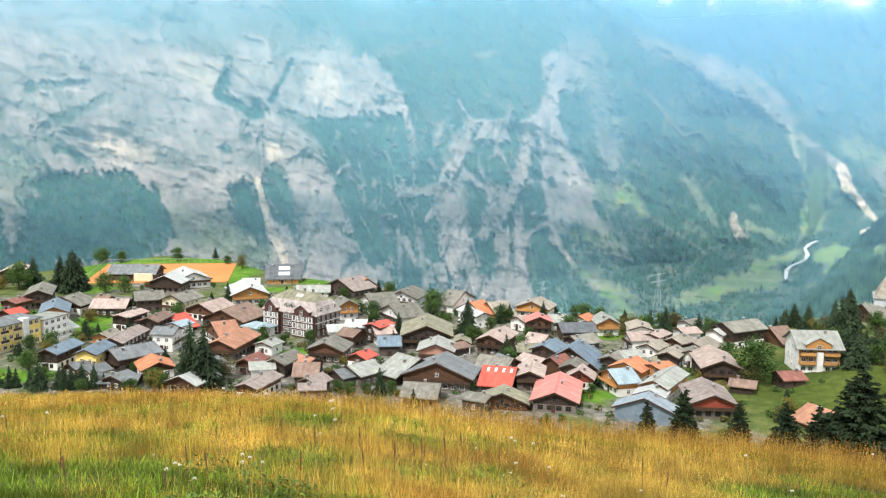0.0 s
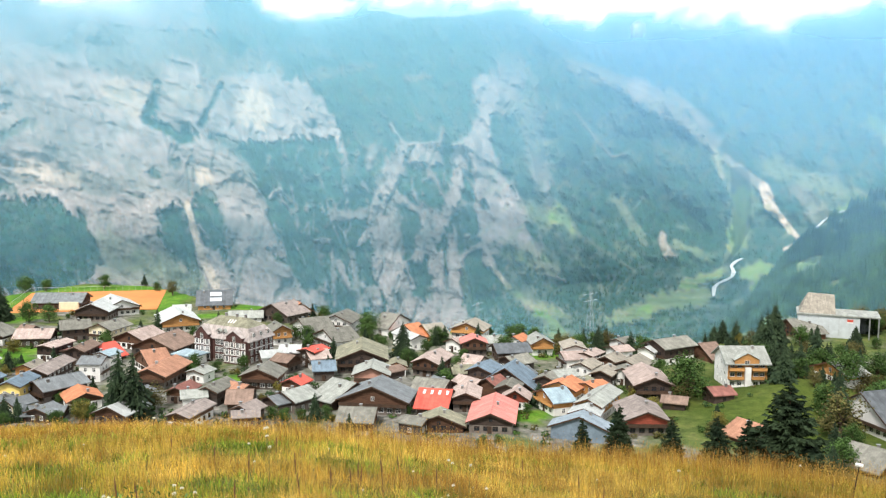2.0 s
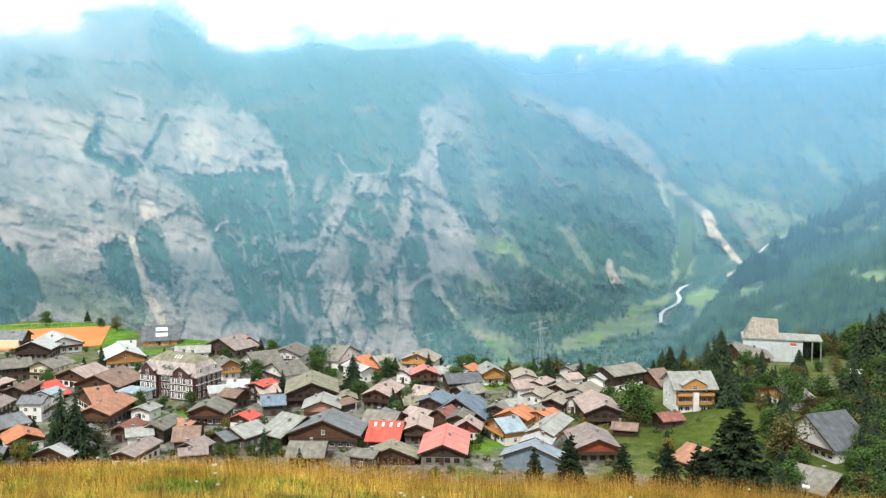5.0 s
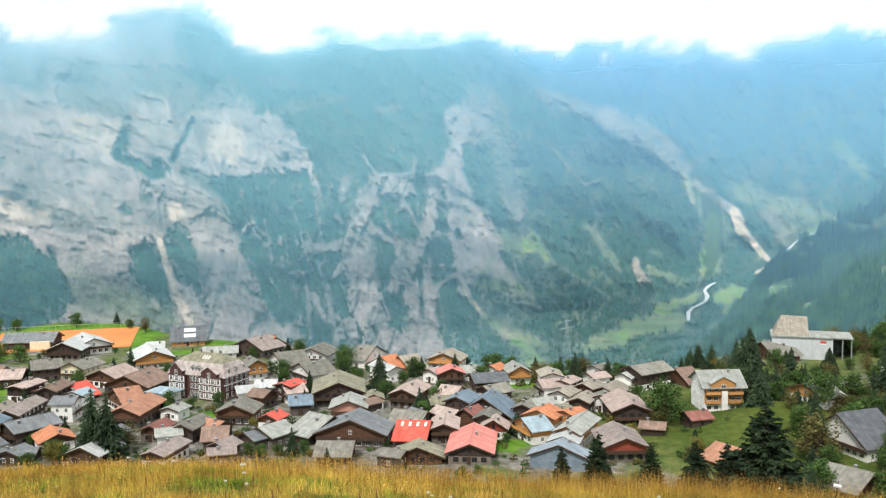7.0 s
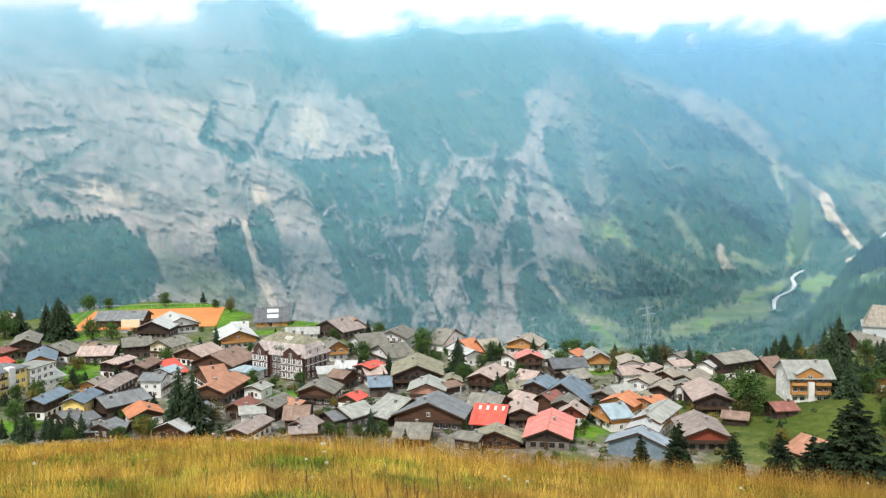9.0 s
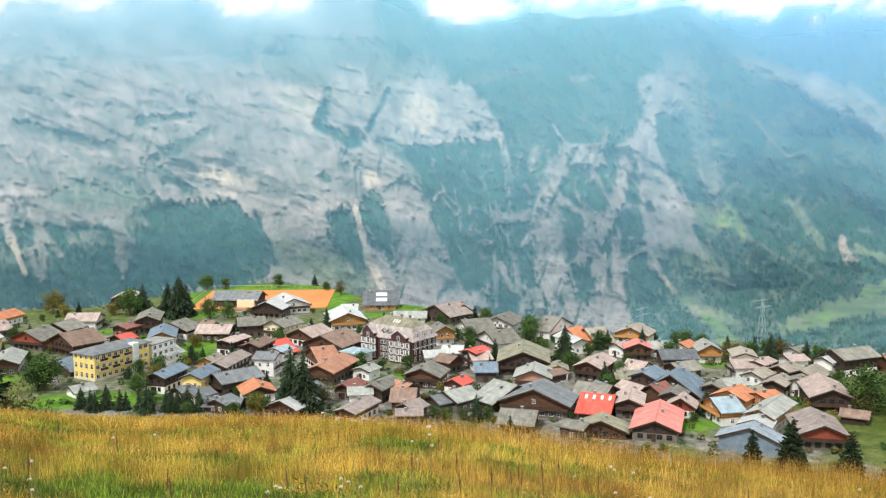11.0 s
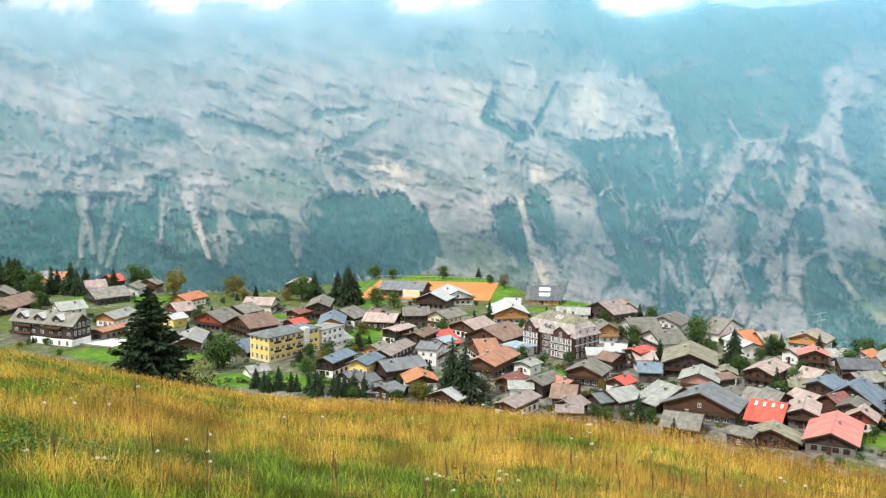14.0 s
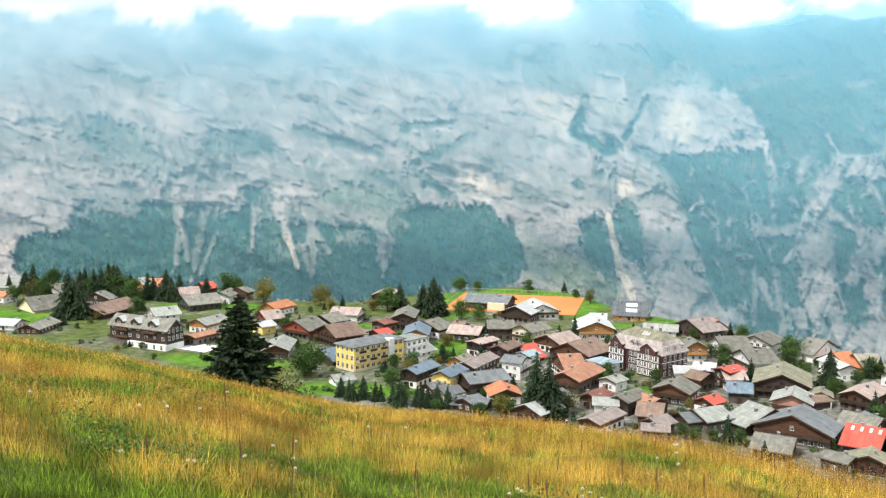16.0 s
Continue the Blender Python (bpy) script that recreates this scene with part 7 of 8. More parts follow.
tree("autumn", 108.3, 309.2, 4.2)
tree("leaf", 123.2, 327.9, 4.2)
tree("fir", 121.3, 305.4, 9.7)
tree("fir", 81.2, 248.2, 7.4)
tree("leaf", 76.0, 242.2, 3.6)
tree("leaf", 48.8, 331.4, 4.7)
tree("fir", 122.3, 307.0, 10.9)
tree("fir", 131.6, 322.6, 7.5)
tree("fir", 132.4, 301.9, 9.3)
tree("leaf", 142.5, 317.0, 4.3)
tree("rust", 164.4, 327.0, 3.3)
tree("leaf", 125.3, 244.6, 14.7)
tree("rust", 123.3, 244.9, 8.2)
tree("fir", 174.0, 321.4, 8.9)
tree("fir", 175.3, 315.9, 9.2)
tree("fir", 178.1, 311.5, 8.3)
tree("fir", 177.1, 304.0, 5.5)
tree("fir", 178.5, 294.7, 14.9)
tree("fir", 187.6, 300.6, 17.8)
tree("fir", 181.3, 294.3, 11.6)
tree("fir", 164.2, 259.1, 11.4)
tree("fir", 167.5, 258.6, 12.0)
tree("fir", 169.0, 258.4, 9.6)
tree("near_fir", 46.3, 71.3, 13.8, 1.25)
tree("near_fir", 43.5, 73.0, 10.0, 0.9)
tree("near_fir", 41.2, 74.4, 10.0, 0.95)
tree("near_fir", 37.7, 76.2, 9.5, 0.85)
tree("near_fir", 33.4, 78.2, 10.5, 0.8)
tree("near_fir", 30.3, 79.4, 9.1, 0.7)
tree("rust", 25.0, 81.2, 8.2, 0.45)
tree("fir", 209.1, 338.3, 9.7)
tree("fir", 197.3, 313.8, 11.7)
tree("fir", 165.9, 260.0, 12.9)
tree("fir", 162.8, 260.8, 11.6)
tree("fir", 212.3, 311.6, 6.6)
tree("fir", 210.3, 312.1, 5.6)
tree("fir", 181.9, 259.5, 11.7)
tree("leaf", 179.3, 260.2, 10.8)
tree("fir", 224.3, 305.5, 7.2)
tree("fir", 182.4, 252.3, 12.3)
tree("leaf", 192.1, 258.8, 6.8)
tree("fir", 193.7, 256.5, 5.8)
tree("rust", 194.7, 247.4, 6.6)
tree("leaf", 226.6, 296.4, 4.7)
tree("fir", 208.1, 260.3, 9.2)
tree("fir", 215.0, 258.5, 8.3)
tree("fir", 214.9, 262.4, 8.4)
tree("fir", 239.7, 286.0, 23.8)
tree("fir", 243.8, 284.9, 26.3)
tree("fir", 243.2, 294.7, 17.7)
tree("fir", 150.4, 206.1, 10.5)
tree("leaf", 148.3, 209.0, 6.6)
tree("leaf", 146.3, 198.1, 7.0)
tree("leaf", 187.5, 222.6, 8.8)
tree("leaf", 186.7, 217.1, 8.6)
tree("rust", 235.8, 299.0, 6.6)
tree("leaf", 170.0, 259.0, 8.9)
tree("rust", 186.1, 241.2, 5.1)
tree("fir", -337.7, 445.0, 11.6)
tree("rust", -299.3, 394.6, 13.2)
tree("leaf", -295.5, 395.7, 12.0)
tree("fir", -254.4, 358.2, 22.2)
tree("fir", -247.6, 357.1, 17.9)
tree("fir", -276.5, 410.3, 15.4)
tree("fir", -273.1, 411.2, 16.4)
tree("fir", -272.5, 416.7, 17.4)
tree("fir", -269.9, 417.4, 16.5)
tree("fir", -264.9, 418.8, 10.1)
tree("fir", -266.1, 426.2, 10.8)
tree("fir", -247.1, 410.9, 14.1)
tree("fir", -244.4, 411.6, 12.7)
tree("fir", -240.6, 410.5, 8.6)
tree("fir", -237.3, 411.4, 16.4)
tree("fir", -232.4, 407.7, 12.8)
tree("leaf", -230.4, 373.5, 9.8)
tree("rust", -305.6, 440.4, 8.4)
tree("leaf", -306.7, 389.1, 9.1)
tree("rust", -239.4, 356.4, 5.1)
tree("near_fir", -34.8, 72.0, 12.6, 1.15)
tree("rust", -28.3, 66.2, 6.3, 0.75)
tree("leaf", -112.5, 284.8, 13.0)
tree("leaf", -114.4, 284.3, 10.5)
tree("autumn", -188.5, 417.4, 14.4)
tree("autumn", -159.5, 418.2, 11.6)
tree("autumn", -151.2, 409.1, 6.8)
tree("fir", -147.1, 414.8, 6.1)
tree("leaf", -147.8, 348.1, 8.0)
tree("autumn", -130.5, 409.5, 6.7)
tree("leaf", -122.9, 408.4, 13.7)
tree("fir", -118.9, 415.8, 12.6)
tree("fir", -94.3, 264.1, 6.3)
tree("fir", -90.6, 261.0, 6.8)
tree("fir", -89.2, 260.6, 5.9)
tree("fir", -86.9, 263.3, 7.3)
tree("fir", -82.6, 261.8, 6.4)
tree("fir", -81.0, 262.2, 5.7)
tree("fir", -77.0, 261.1, 5.5)
tree("fir", -74.5, 261.7, 6.8)
tree("fir", -70.0, 262.4, 4.9)
tree("fir", -68.7, 262.7, 6.0)
tree("fir", -74.2, 258.7, 8.2)
tree("fir", -69.1, 260.0, 6.4)
tree("fir", -65.8, 259.6, 6.5)
tree("fir", -63.4, 261.0, 7.0)
tree("fir", -59.9, 259.8, 6.9)
tree("fir", -57.5, 260.4, 4.2)
tree("autumn", -53.5, 259.0, 4.5)
tree("leaf", -43.9, 260.2, 6.2)
tree("leaf", -45.4, 261.1, 4.1)
tree("fir", -120.8, 421.9, 12.8)
tree("fir", -107.7, 414.3, 12.7)
tree("fir", -100.2, 405.2, 18.2)
tree("fir", -97.6, 405.9, 14.8)
tree("leaf", -108.5, 503.2, 9.5)
tree("leaf", -95.7, 484.8, 6.2)
tree("leaf", -75.0, 320.8, 4.2)
tree("autumn", -74.5, 309.9, 4.1)
tree("leaf", -16.9, 298.5, 4.9)
tree("leaf", -52.2, 275.0, 3.9)
tree("fir", -67.4, 258.2, 5.0)
tree("fir", -65.9, 259.0, 3.8)
tree("fir", 186.6, 251.2, 9.7)
tree("leaf", 177.9, 243.3, 8.5)
tree("fir", 163.8, 228.6, 9.6)
tree("rust", 178.1, 236.9, 7.5)
tree("leaf", 153.6, 220.3, 10.0)
tree("leaf", 151.2, 210.7, 10.4)
tree("rust", 159.4, 234.1, 6.1)
tree("leaf", 201.1, 305.4, 8.3)
tree("fir", 168.9, 255.7, 12.3)

tree("fir", 175.5, 285.9, 17.7)
tree("fir", 153.3, 239.6, 10.8)
tree("leaf", 160.6, 243.4, 7.5)
tree("fir", 181.4, 266.2, 16.2)
tree("fir", 184.7, 265.3, 10.6)
tree("fir", 220.5, 299.6, 8.2)
tree("fir", 180.5, 325.3, 12.7)
tree("fir", 178.0, 326.7, 14.2)
tree("fir", 184.9, 322.8, 10.3)
tree("autumn", 179.0, 308.9, 5.4)
tree("fir", 195.9, 314.8, 14.7)
tree("autumn", 189.7, 254.8, 5.4)
tree("leaf", 173.8, 239.2, 12.7)
tree("leaf", 192.2, 250.3, 10.7)
tree("rust", 148.2, 205.4, 14.7)
tree("rust", 185.8, 238.5, 6.8)
tree("leaf", 167.1, 276.6, 9.5)


# ---- woods and shrubs round the houses, kept clear of the buildings ----
BUILT = [(o.matrix_world.translation.x, o.matrix_world.translation.y) for o in bpy.data.objects if o.parent is None and o.name.split(".")[0] in ("chalet", "hotel", "apartment_house", "cable_car_station")]


paint_ground(BUILT)


def clear_of_houses(x, y, gap):
    return all((x - a) ** 2 + (y - b) ** 2 > gap * gap for a, b in BUILT)


wood_rng = random.Random(23)


def scatter_trees(az0, az1, r0, r1, count, kinds, h0, h1, gap=8.0):
    made = 0
    for _ in range(count * 6):
        if made == count:
            break
        a, r = radians(wood_rng.uniform(az0, az1)), wood_rng.uniform(r0, r1)
        x, y = r * math.sin(a), r * math.cos(a)
        if clear_of_houses(x, y, gap) and not (36.3 < math.degrees(a) < 39.2 and r < 268):
            tree(wood_rng.choice(kinds), x, y, wood_rng.uniform(h0, h1))
            made += 1


scatter_trees(39.0, 44, 285, 430, 45, ("fir", "fir", "fir", "leaf", "rust"), 8, 17)
scatter_trees(36.0, 39.0, 400, 430, 26, ("fir", "fir", "leaf", "rust"), 6, 11)
scatter_trees(31.8, 35.5, 285, 318, 12, ("fir",), 3.5, 6.0, 9.0)
scatter_trees(36.0, 43, 150, 270, 30, ("fir", "fir", "leaf", "rust"), 7, 13)
scatter_trees(37.2, 43, 215, 300, 40, ("fir", "leaf", "leaf", "rust"), 7, 12, 9.0)
scatter_trees(35.4, 43, 180, 300, 40, ("fir", "fir", "fir", "leaf"), 7, 13, 9.0)
scatter_trees(29, 32, 320, 365, 12, ("fir", "fir", "rust"), 5, 9)
scatter_trees(35.5, 44, 205, 300, 26, ("leaf", "fir", "leaf", "rust"), 5, 9)
scatter_trees(-36, -20, 340, 450, 28, ("leaf", "rust", "leaf", "fir"), 2.5, 6.0, 8.0)
scatter_trees(33.5, 40, 292, 372, 44, ("leaf", "rust", "fir", "fir", "rust"), 4, 7, 7.0)
scatter_trees(-40, -24, 470, 555, 30, ("fir", "fir", "leaf", "rust"), 8, 15)
scatter_trees(2, 31, 325, 352, 34, ("fir", "leaf", "leaf", "rust"), 4, 8, 7.0)
scatter_trees(-34, 30, 225, 430, 70, ("leaf", "leaf", "autumn", "rust", "fir"), 2.2, 4.5, 7.0)
scatter_trees(-18, 30, 232, 385, 60, ("leaf", "fir", "leaf", "autumn", "fir"), 4.0, 7.5, 7.5)
scatter_trees(-22, 28, 196, 235, 40, ("leaf", "leaf", "fir", "rust"), 2.5, 5.0, 8.0)


def garden_shrubs(count=620, leaves=46, seed=29):
    """Hedges, bushes and flower beds between the houses."""
    g = np.random.default_rng(seed)
    spots = []
    while len(spots) < count:
        a, r = radians(g.uniform(-40, 34)), g.uniform(205, 500)
        x, y = r * math.sin(a), r * math.cos(a)
        near = min(math.hypot(x - p, y - q) for p, q in BUILT)
        if 6.2 < near < 13 and r < np.interp(math.degrees(a), EDGE_AZ, EDGE_R) - 4:
            spots.append((x, y, g.uniform(0.5, 1.5)))
    S = np.array(spots)
    z = ground_z(S[:, 0], S[:, 1])
    n = count * leaves
    c = np.repeat(np.column_stack([S[:, 0], S[:, 1], z + S[:, 2] * 0.55]), leaves, 0)
    rad = np.repeat(S[:, 2], leaves)[:, None]
    d, u = g.normal(0, 1, (n, 3)), g.normal(0, 1, (n, 3))
    d /= np.linalg.norm(d, axis=1)[:, None]
    u /= np.linalg.norm(u, axis=1)[:, None]
    P3 = c + d * rad * np.array([1.15, 1.15, 0.7]) * g.uniform(0.5, 1.0, n)[:, None]
    q = rad * g.uniform(0.16, 0.34, n)[:, None]
    v = np.cross(d, u)
    V = np.stack([P3 - u * q, P3 + v * q, P3 + u * q, P3 - v * q], 1).reshape(-1, 3)
    F = (np.arange(n)[:, None] * 4 + np.arange(4)[None, :])
    me = mesh("garden_shrubs", V.tolist(), F.tolist(), [LEAF, RUST, YOUNG], index=np.repeat(g.integers(0, 3, count), leaves).tolist())
    return tagged(new("garden_shrubs", me), "green garden hedges and bushes between the houses", "shrubs", kind="stuff")


garden_shrubs()


# ---- the meadow: dry golden grass with seed heads, green tufts, flower heads ----
def grass_material():
    m = bpy.data.materials.new("meadow_grass")
    m.use_nodes = True
    n, l = m.node_tree.nodes, m.node_tree.links
    b = n["Principled BSDF"]
    b.inputs["Roughness"].default_value, b.inputs["Specular IOR Level"].default_value = 0.8, 0.1
    at = n.new("ShaderNodeAttribute")
    at.attribute_name = "tint"
    geo = n.new("ShaderNodeNewGeometry")
    mr = n.new("ShaderNodeMapRange")
    mr.inputs["To Min"].default_value, mr.inputs["To Max"].default_value = 0.65, 1.3
    l.new(geo.outputs["Random Per Island"], mr.inputs["Value"])
    mul = n.new("ShaderNodeMix")
    mul.data_type, mul.blend_type = "RGBA", "MULTIPLY"
    mul.inputs["Factor"].default_value = 1.0
    l.new(at.outputs["Color"], mul.inputs["A"])
    l.new(mr.outputs[0], mul.inputs["B"])
    l.new(mul.outputs["Result"], b.inputs["Base Color"])
    tl, mx = n.new("ShaderNodeBsdfTranslucent"), n.new("ShaderNodeMixShader")
    l.new(mul.outputs["Result"], tl.inputs["Color"])
    mx.inputs[0].default_value = 0.3
    l.new(b.outputs[0], mx.inputs[1])
    l.new(tl.outputs[0], mx.inputs[2])
    l.new(mx.outputs[0], n["Material Output"].inputs["Surface"])
    return m


GRASS = grass_material()


def fast_mesh(name, verts, tris, tint):
    me = bpy.data.meshes.new(name)
    nv, nt = len(verts), len(tris)
    me.vertices.add(nv)
    me.vertices.foreach_set("co", verts.ravel())
    me.loops.add(nt * 3)
    me.loops.foreach_set("vertex_index", tris.ravel().astype(np.int32))
    me.polygons.add(nt)
    me.polygons.foreach_set("loop_start", (np.arange(nt) * 3).astype(np.int32))
    me.update(calc_edges=True)
    rgba = np.ones((nv, 4), np.float32)
    rgba[:, :3] = tint
    me.attributes.new("tint", "FLOAT_COLOR", "POINT").data.foreach_set("color", rgba.ravel())
    me.materials.append(GRASS)
    return me


OLIVE = np.array([0.30, 0.27, 0.03])
GOLD, STRAW, LEAFY, RUSSET, BLUISH = np.array([0.72, 0.435, 0.045]), np.array([0.84, 0.60, 0.17]), np.array([0.15, 0.22, 0.024]), np.array([0.33, 0.13, 0.025]), np.array([0.10, 0.17, 0.06])


def spread(g, count, r0, r1, wide=(-47, 48)):
    az = np.radians(g.uniform(*wide, count))
    r = np.exp(g.uniform(math.log(r0), math.log(r1), count))
    x, y = r * np.sin(az), r * np.cos(az)
    return x, y, ground_z(x, y), r


def blades(count=470000, seed=7, r0=4.6, r1=55, wide=(-47, 48)):
    """Bent blades, each a slim kite from its root over its widest part to the tip."""
    g = np.random.default_rng(seed)
    x, y, z, r = spread(g, count, r0, r1, wide)
    green = smooth(0.42, 0.72, greenness(x, y, r) + 0.45 * (g.random(count) - 0.5))
    open_side = smooth(-1, 3, x) * smooth(11, 5, x)          # the paler middle of the slope
    rust = smooth(0.47, 0.66, fbm(x / 1.3, y / 1.3, 4, 26)) * (0.75 - 0.3 * open_side)
    h = (0.07 + 0.22 * g.random(count) ** 1.6) * (0.3 + 1.4 * fbm(x / 0.9, y / 0.9, 4, 6)) * (1 - 0.4 * green)
    w = np.maximum(0.0013, 0.22 * r / 1654) * g.uniform(0.6, 1.5, count) * (1 + 1.3 * green)
    turn, la = g.uniform(0, 2 * np.pi, count), g.uniform(0, 2 * np.pi, count)
    lean = h * g.uniform(0.05, 0.75, count)
    dx, dy = np.cos(turn) * w, np.sin(turn) * w
    lx, ly = np.cos(la) * lean, np.sin(la) * lean
    rise = h * g.uniform(0.75, 1.0, count)
    V = np.empty((count, 4, 3))
    V[:, 0] = np.stack([x, y, z - 0.02], -1)
    V[:, 1] = np.stack([x + lx * 0.42 - dx, y + ly * 0.42 - dy, z + rise * 0.5], -1)
    V[:, 2] = np.stack([x + lx * 0.42 + dx, y + ly * 0.42 + dy, z + rise * 0.5], -1)
    V[:, 3] = np.stack([x + lx, y + ly, z + rise], -1)
    s = (g.random(count) ** (1.5 - 0.7 * open_side))[:, None]
    c = GOLD * (1 - s) + STRAW * s
    olive = smooth(0.45, 0.6, fbm(x / 0.8, y / 0.8, 4, 36))[:, None] * (0.7 - 0.4 * open_side)[:, None]
    c = c * (1 - olive) + OLIVE * olive
    c = c * (1 - rust[:, None]) + RUSSET * rust[:, None]
    c = c * (1 - green[:, None]) + LEAFY * g.uniform(0.35, 1.9, count)[:, None] * green[:, None]
    c = c * (0.55 + 0.95 * smooth(0.3, 0.72, fbm(x / 0.38, y / 0.38, 4, 28)))[:, None]
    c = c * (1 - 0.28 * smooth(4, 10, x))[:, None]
    # each blade's tint halves at the root and rises slightly at the tip
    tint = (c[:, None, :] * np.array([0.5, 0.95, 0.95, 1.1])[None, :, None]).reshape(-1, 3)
    k = np.arange(count)[:, None, None] * 4
    T = (k + np.array([[[0, 2, 1], [1, 2, 3]]])).reshape(-1, 3)
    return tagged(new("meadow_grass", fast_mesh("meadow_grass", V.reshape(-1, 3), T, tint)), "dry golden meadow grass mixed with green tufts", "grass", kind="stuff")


def seed_heads(count=105000, seed=9, grains=6):
    """Stems that carry loose golden-brown seed heads."""
    g = np.random.default_rng(seed)
    x, y, z, r = spread(g, count, 5.0, 60)
    keep = greenness(x, y, r) + 0.35 * (g.random(count) - 0.5) < 0.55
    x, y, z, r = x[keep], y[keep], z[keep], r[keep]
    n = len(x)
    h = g.uniform(0.10, 0.36, n) * (1 + 1.1 * smooth(11, 22, r) * smooth(-4, 4, x)) * (1 - 0.3 * smooth(-3, -7, x)) * (0.7 + 0.6 * fbm(x / 1.2, y / 1.2, 4, 6))
    la = g.uniform(0, 2 * np.pi, n)
    lean = h * g.uniform(0.05, 0.35, n)
    tx, ty = x + np.cos(la) * lean, y + np.sin(la) * lean
    w = np.maximum(0.002, 0.28 * r / 1654)
    px = np.maximum(0.0028, 0.45 * r / 1654)
    V, T = [], []
    stem = np.stack([np.stack([x - w, y, z], -1), np.stack([x + w, y, z], -1), np.stack([tx, ty, z + h], -1)], 1)
    V.append(stem.reshape(-1, 3))
    warm = g.random(n)[:, None]
    c = GOLD * (1 - warm) + STRAW * warm
    c = c * (0.55 + 0.9 * smooth(0.3, 0.72, fbm(x / 0.38, y / 0.38, 4, 28)))[:, None]
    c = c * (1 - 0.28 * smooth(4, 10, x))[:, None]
    russet = (g.random(n) < 0.12 + 0.35 * smooth(0.47, 0.66, fbm(x / 1.3, y / 1.3, 4, 26)))[:, None]
    c = np.where(russet, RUSSET * 1.1, c)
    tints = [np.repeat(c * 0.75, 3, 0)]
    base = n * 3
    T.append(np.arange(n * 3).reshape(-1, 3))
    for k in range(grains):
        f = 0.70 + 0.34 * (k + g.random(n)) / grains
        cx, cy, cz = x + (tx - x) * f, y + (ty - y) * f, z + h * f
        o = g.normal(0, 1, (n, 3, 3)) * (px * g.uniform(0.7, 1.6, n))[:, None, None] + (g.normal(0, 1, (n, 3)) * 0.014)[:, None, :]
        P3 = np.stack([cx, cy, cz], -1)[:, None, :] + o
        V.append(P3.reshape(-1, 3))
        tints.append(np.repeat(c * np.array([0.95, 0.84, 1.0]) * g.uniform(0.55, 1.05, n)[:, None], 3, 0))
        T.append(base + np.arange(n * 3).reshape(-1, 3))
        base += n * 3
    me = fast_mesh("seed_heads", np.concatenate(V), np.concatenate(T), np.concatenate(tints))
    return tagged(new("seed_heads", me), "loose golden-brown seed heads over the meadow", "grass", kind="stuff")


def leafy_patch(x0, y0, radius, count, seed):
    """Low broad-leaved growth in the grass."""
    g = np.random.default_rng(seed)
    a, q = g.uniform(0, 6.28, count), radius * np.sqrt(g.random(count))
    x, y = x0 + np.cos(a) * q, y0 + np.sin(a) * q * 0.7
    z = ground_z(x, y) + g.uniform(0.03, 0.30, count) * (1.1 - q / radius)
    d, u = g.normal(0, 1, (count, 3)), g.normal(0, 1, (count, 3))
    d /= np.linalg.norm(d, axis=1)[:, None]
    u /= np.linalg.norm(u, axis=1)[:, None]
    s = g.uniform(0.012, 0.03, count)[:, None]
    C = np.stack([x, y, z], -1)
    V = np.stack([C - d * s, C + u * s * 0.45, C + d * s, C - u * s * 0.45], 1).reshape(-1, 3)
    k = np.arange(count)[:, None, None] * 4
    T = (k + np.array([[[0, 1, 2], [0, 2, 3]]])).reshape(-1, 3)
    tint = np.repeat((BLUISH + (LEAFY - BLUISH) * g.random(count)[:, None]) * g.uniform(0.4, 1.7, count)[:, None], 4, 0)
    return tagged(new("meadow_herbs", fast_mesh("meadow_herbs", V, T, tint)), "low blue-green leafy herbs growing in the meadow", "plants", kind="stuff")


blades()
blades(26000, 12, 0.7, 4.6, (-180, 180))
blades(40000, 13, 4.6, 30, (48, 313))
seed_heads()
leafy_patch(-0.75, 6.7, 0.95, 2600, 31)
leafy_patch(-4.0, 7.0, 0.9, 1800, 32)
leafy_patch(1.7, 6.9, 0.6, 900, 33)
leafy_patch(-6.4, 11.5, 1.3, 1800, 34)
leafy_patch(-13.5, 18.2, 1.6, 2600, 35)
leafy_patch(-11.4, 17.2, 1.5, 2400, 36)
leafy_patch(-9.6, 15.4, 1.2, 1500, 37)
leafy_patch(-6.6, 8.6, 0.9, 1500, 38)
herb_rng = random.Random(41)
for k in range(16):
    a, r = radians(herb_rng.uniform(-42, 20)), herb_rng.uniform(5.2, 9.5)
    leafy_patch(r * math.sin(a), r * math.cos(a), herb_rng.uniform(0.25, 0.6), 420, 50 + k)

STEM = surface("green_stem", (0.16, 0.18, 0.06), 0.8, 4.0, 0.2, 0.0)
PETAL = surface("cream_umbel", (0.66, 0.61, 0.48), 0.8, 30.0, 0.15, 0.0)
DOCK = surface("dry_dock", (0.17, 0.085, 0.04), 0.9, 20.0, 0.3, 0.0)


def umbel_mesh(seed):
    rng = random.Random(seed)
    s = Solid()
    for _ in range(26):
        a, q = rng.random() * 6.28, 0.024 * math.sqrt(rng.random())
        c = Vector((math.cos(a) * q, math.sin(a) * q, rng.uniform(-0.012, 0.012) + 0.02 * (1 - q / 0.024)))
        d = rng.uniform(0.005, 0.008)
        s.add([c + Vector((d, 0, 0)), c + Vector((0, d, 0)), c + Vector((-d, 0, 0)), c + Vector((0, -d, 0)), c + Vector((0, 0, d)), c - Vector((0, 0, d))],
              [(0, 1, 4), (1, 2, 4), (2, 3, 4), (3, 0, 4), (1, 0, 5), (2, 1, 5), (3, 2, 5), (0, 3, 5)])
    return s.mesh("flower_head", PETAL)


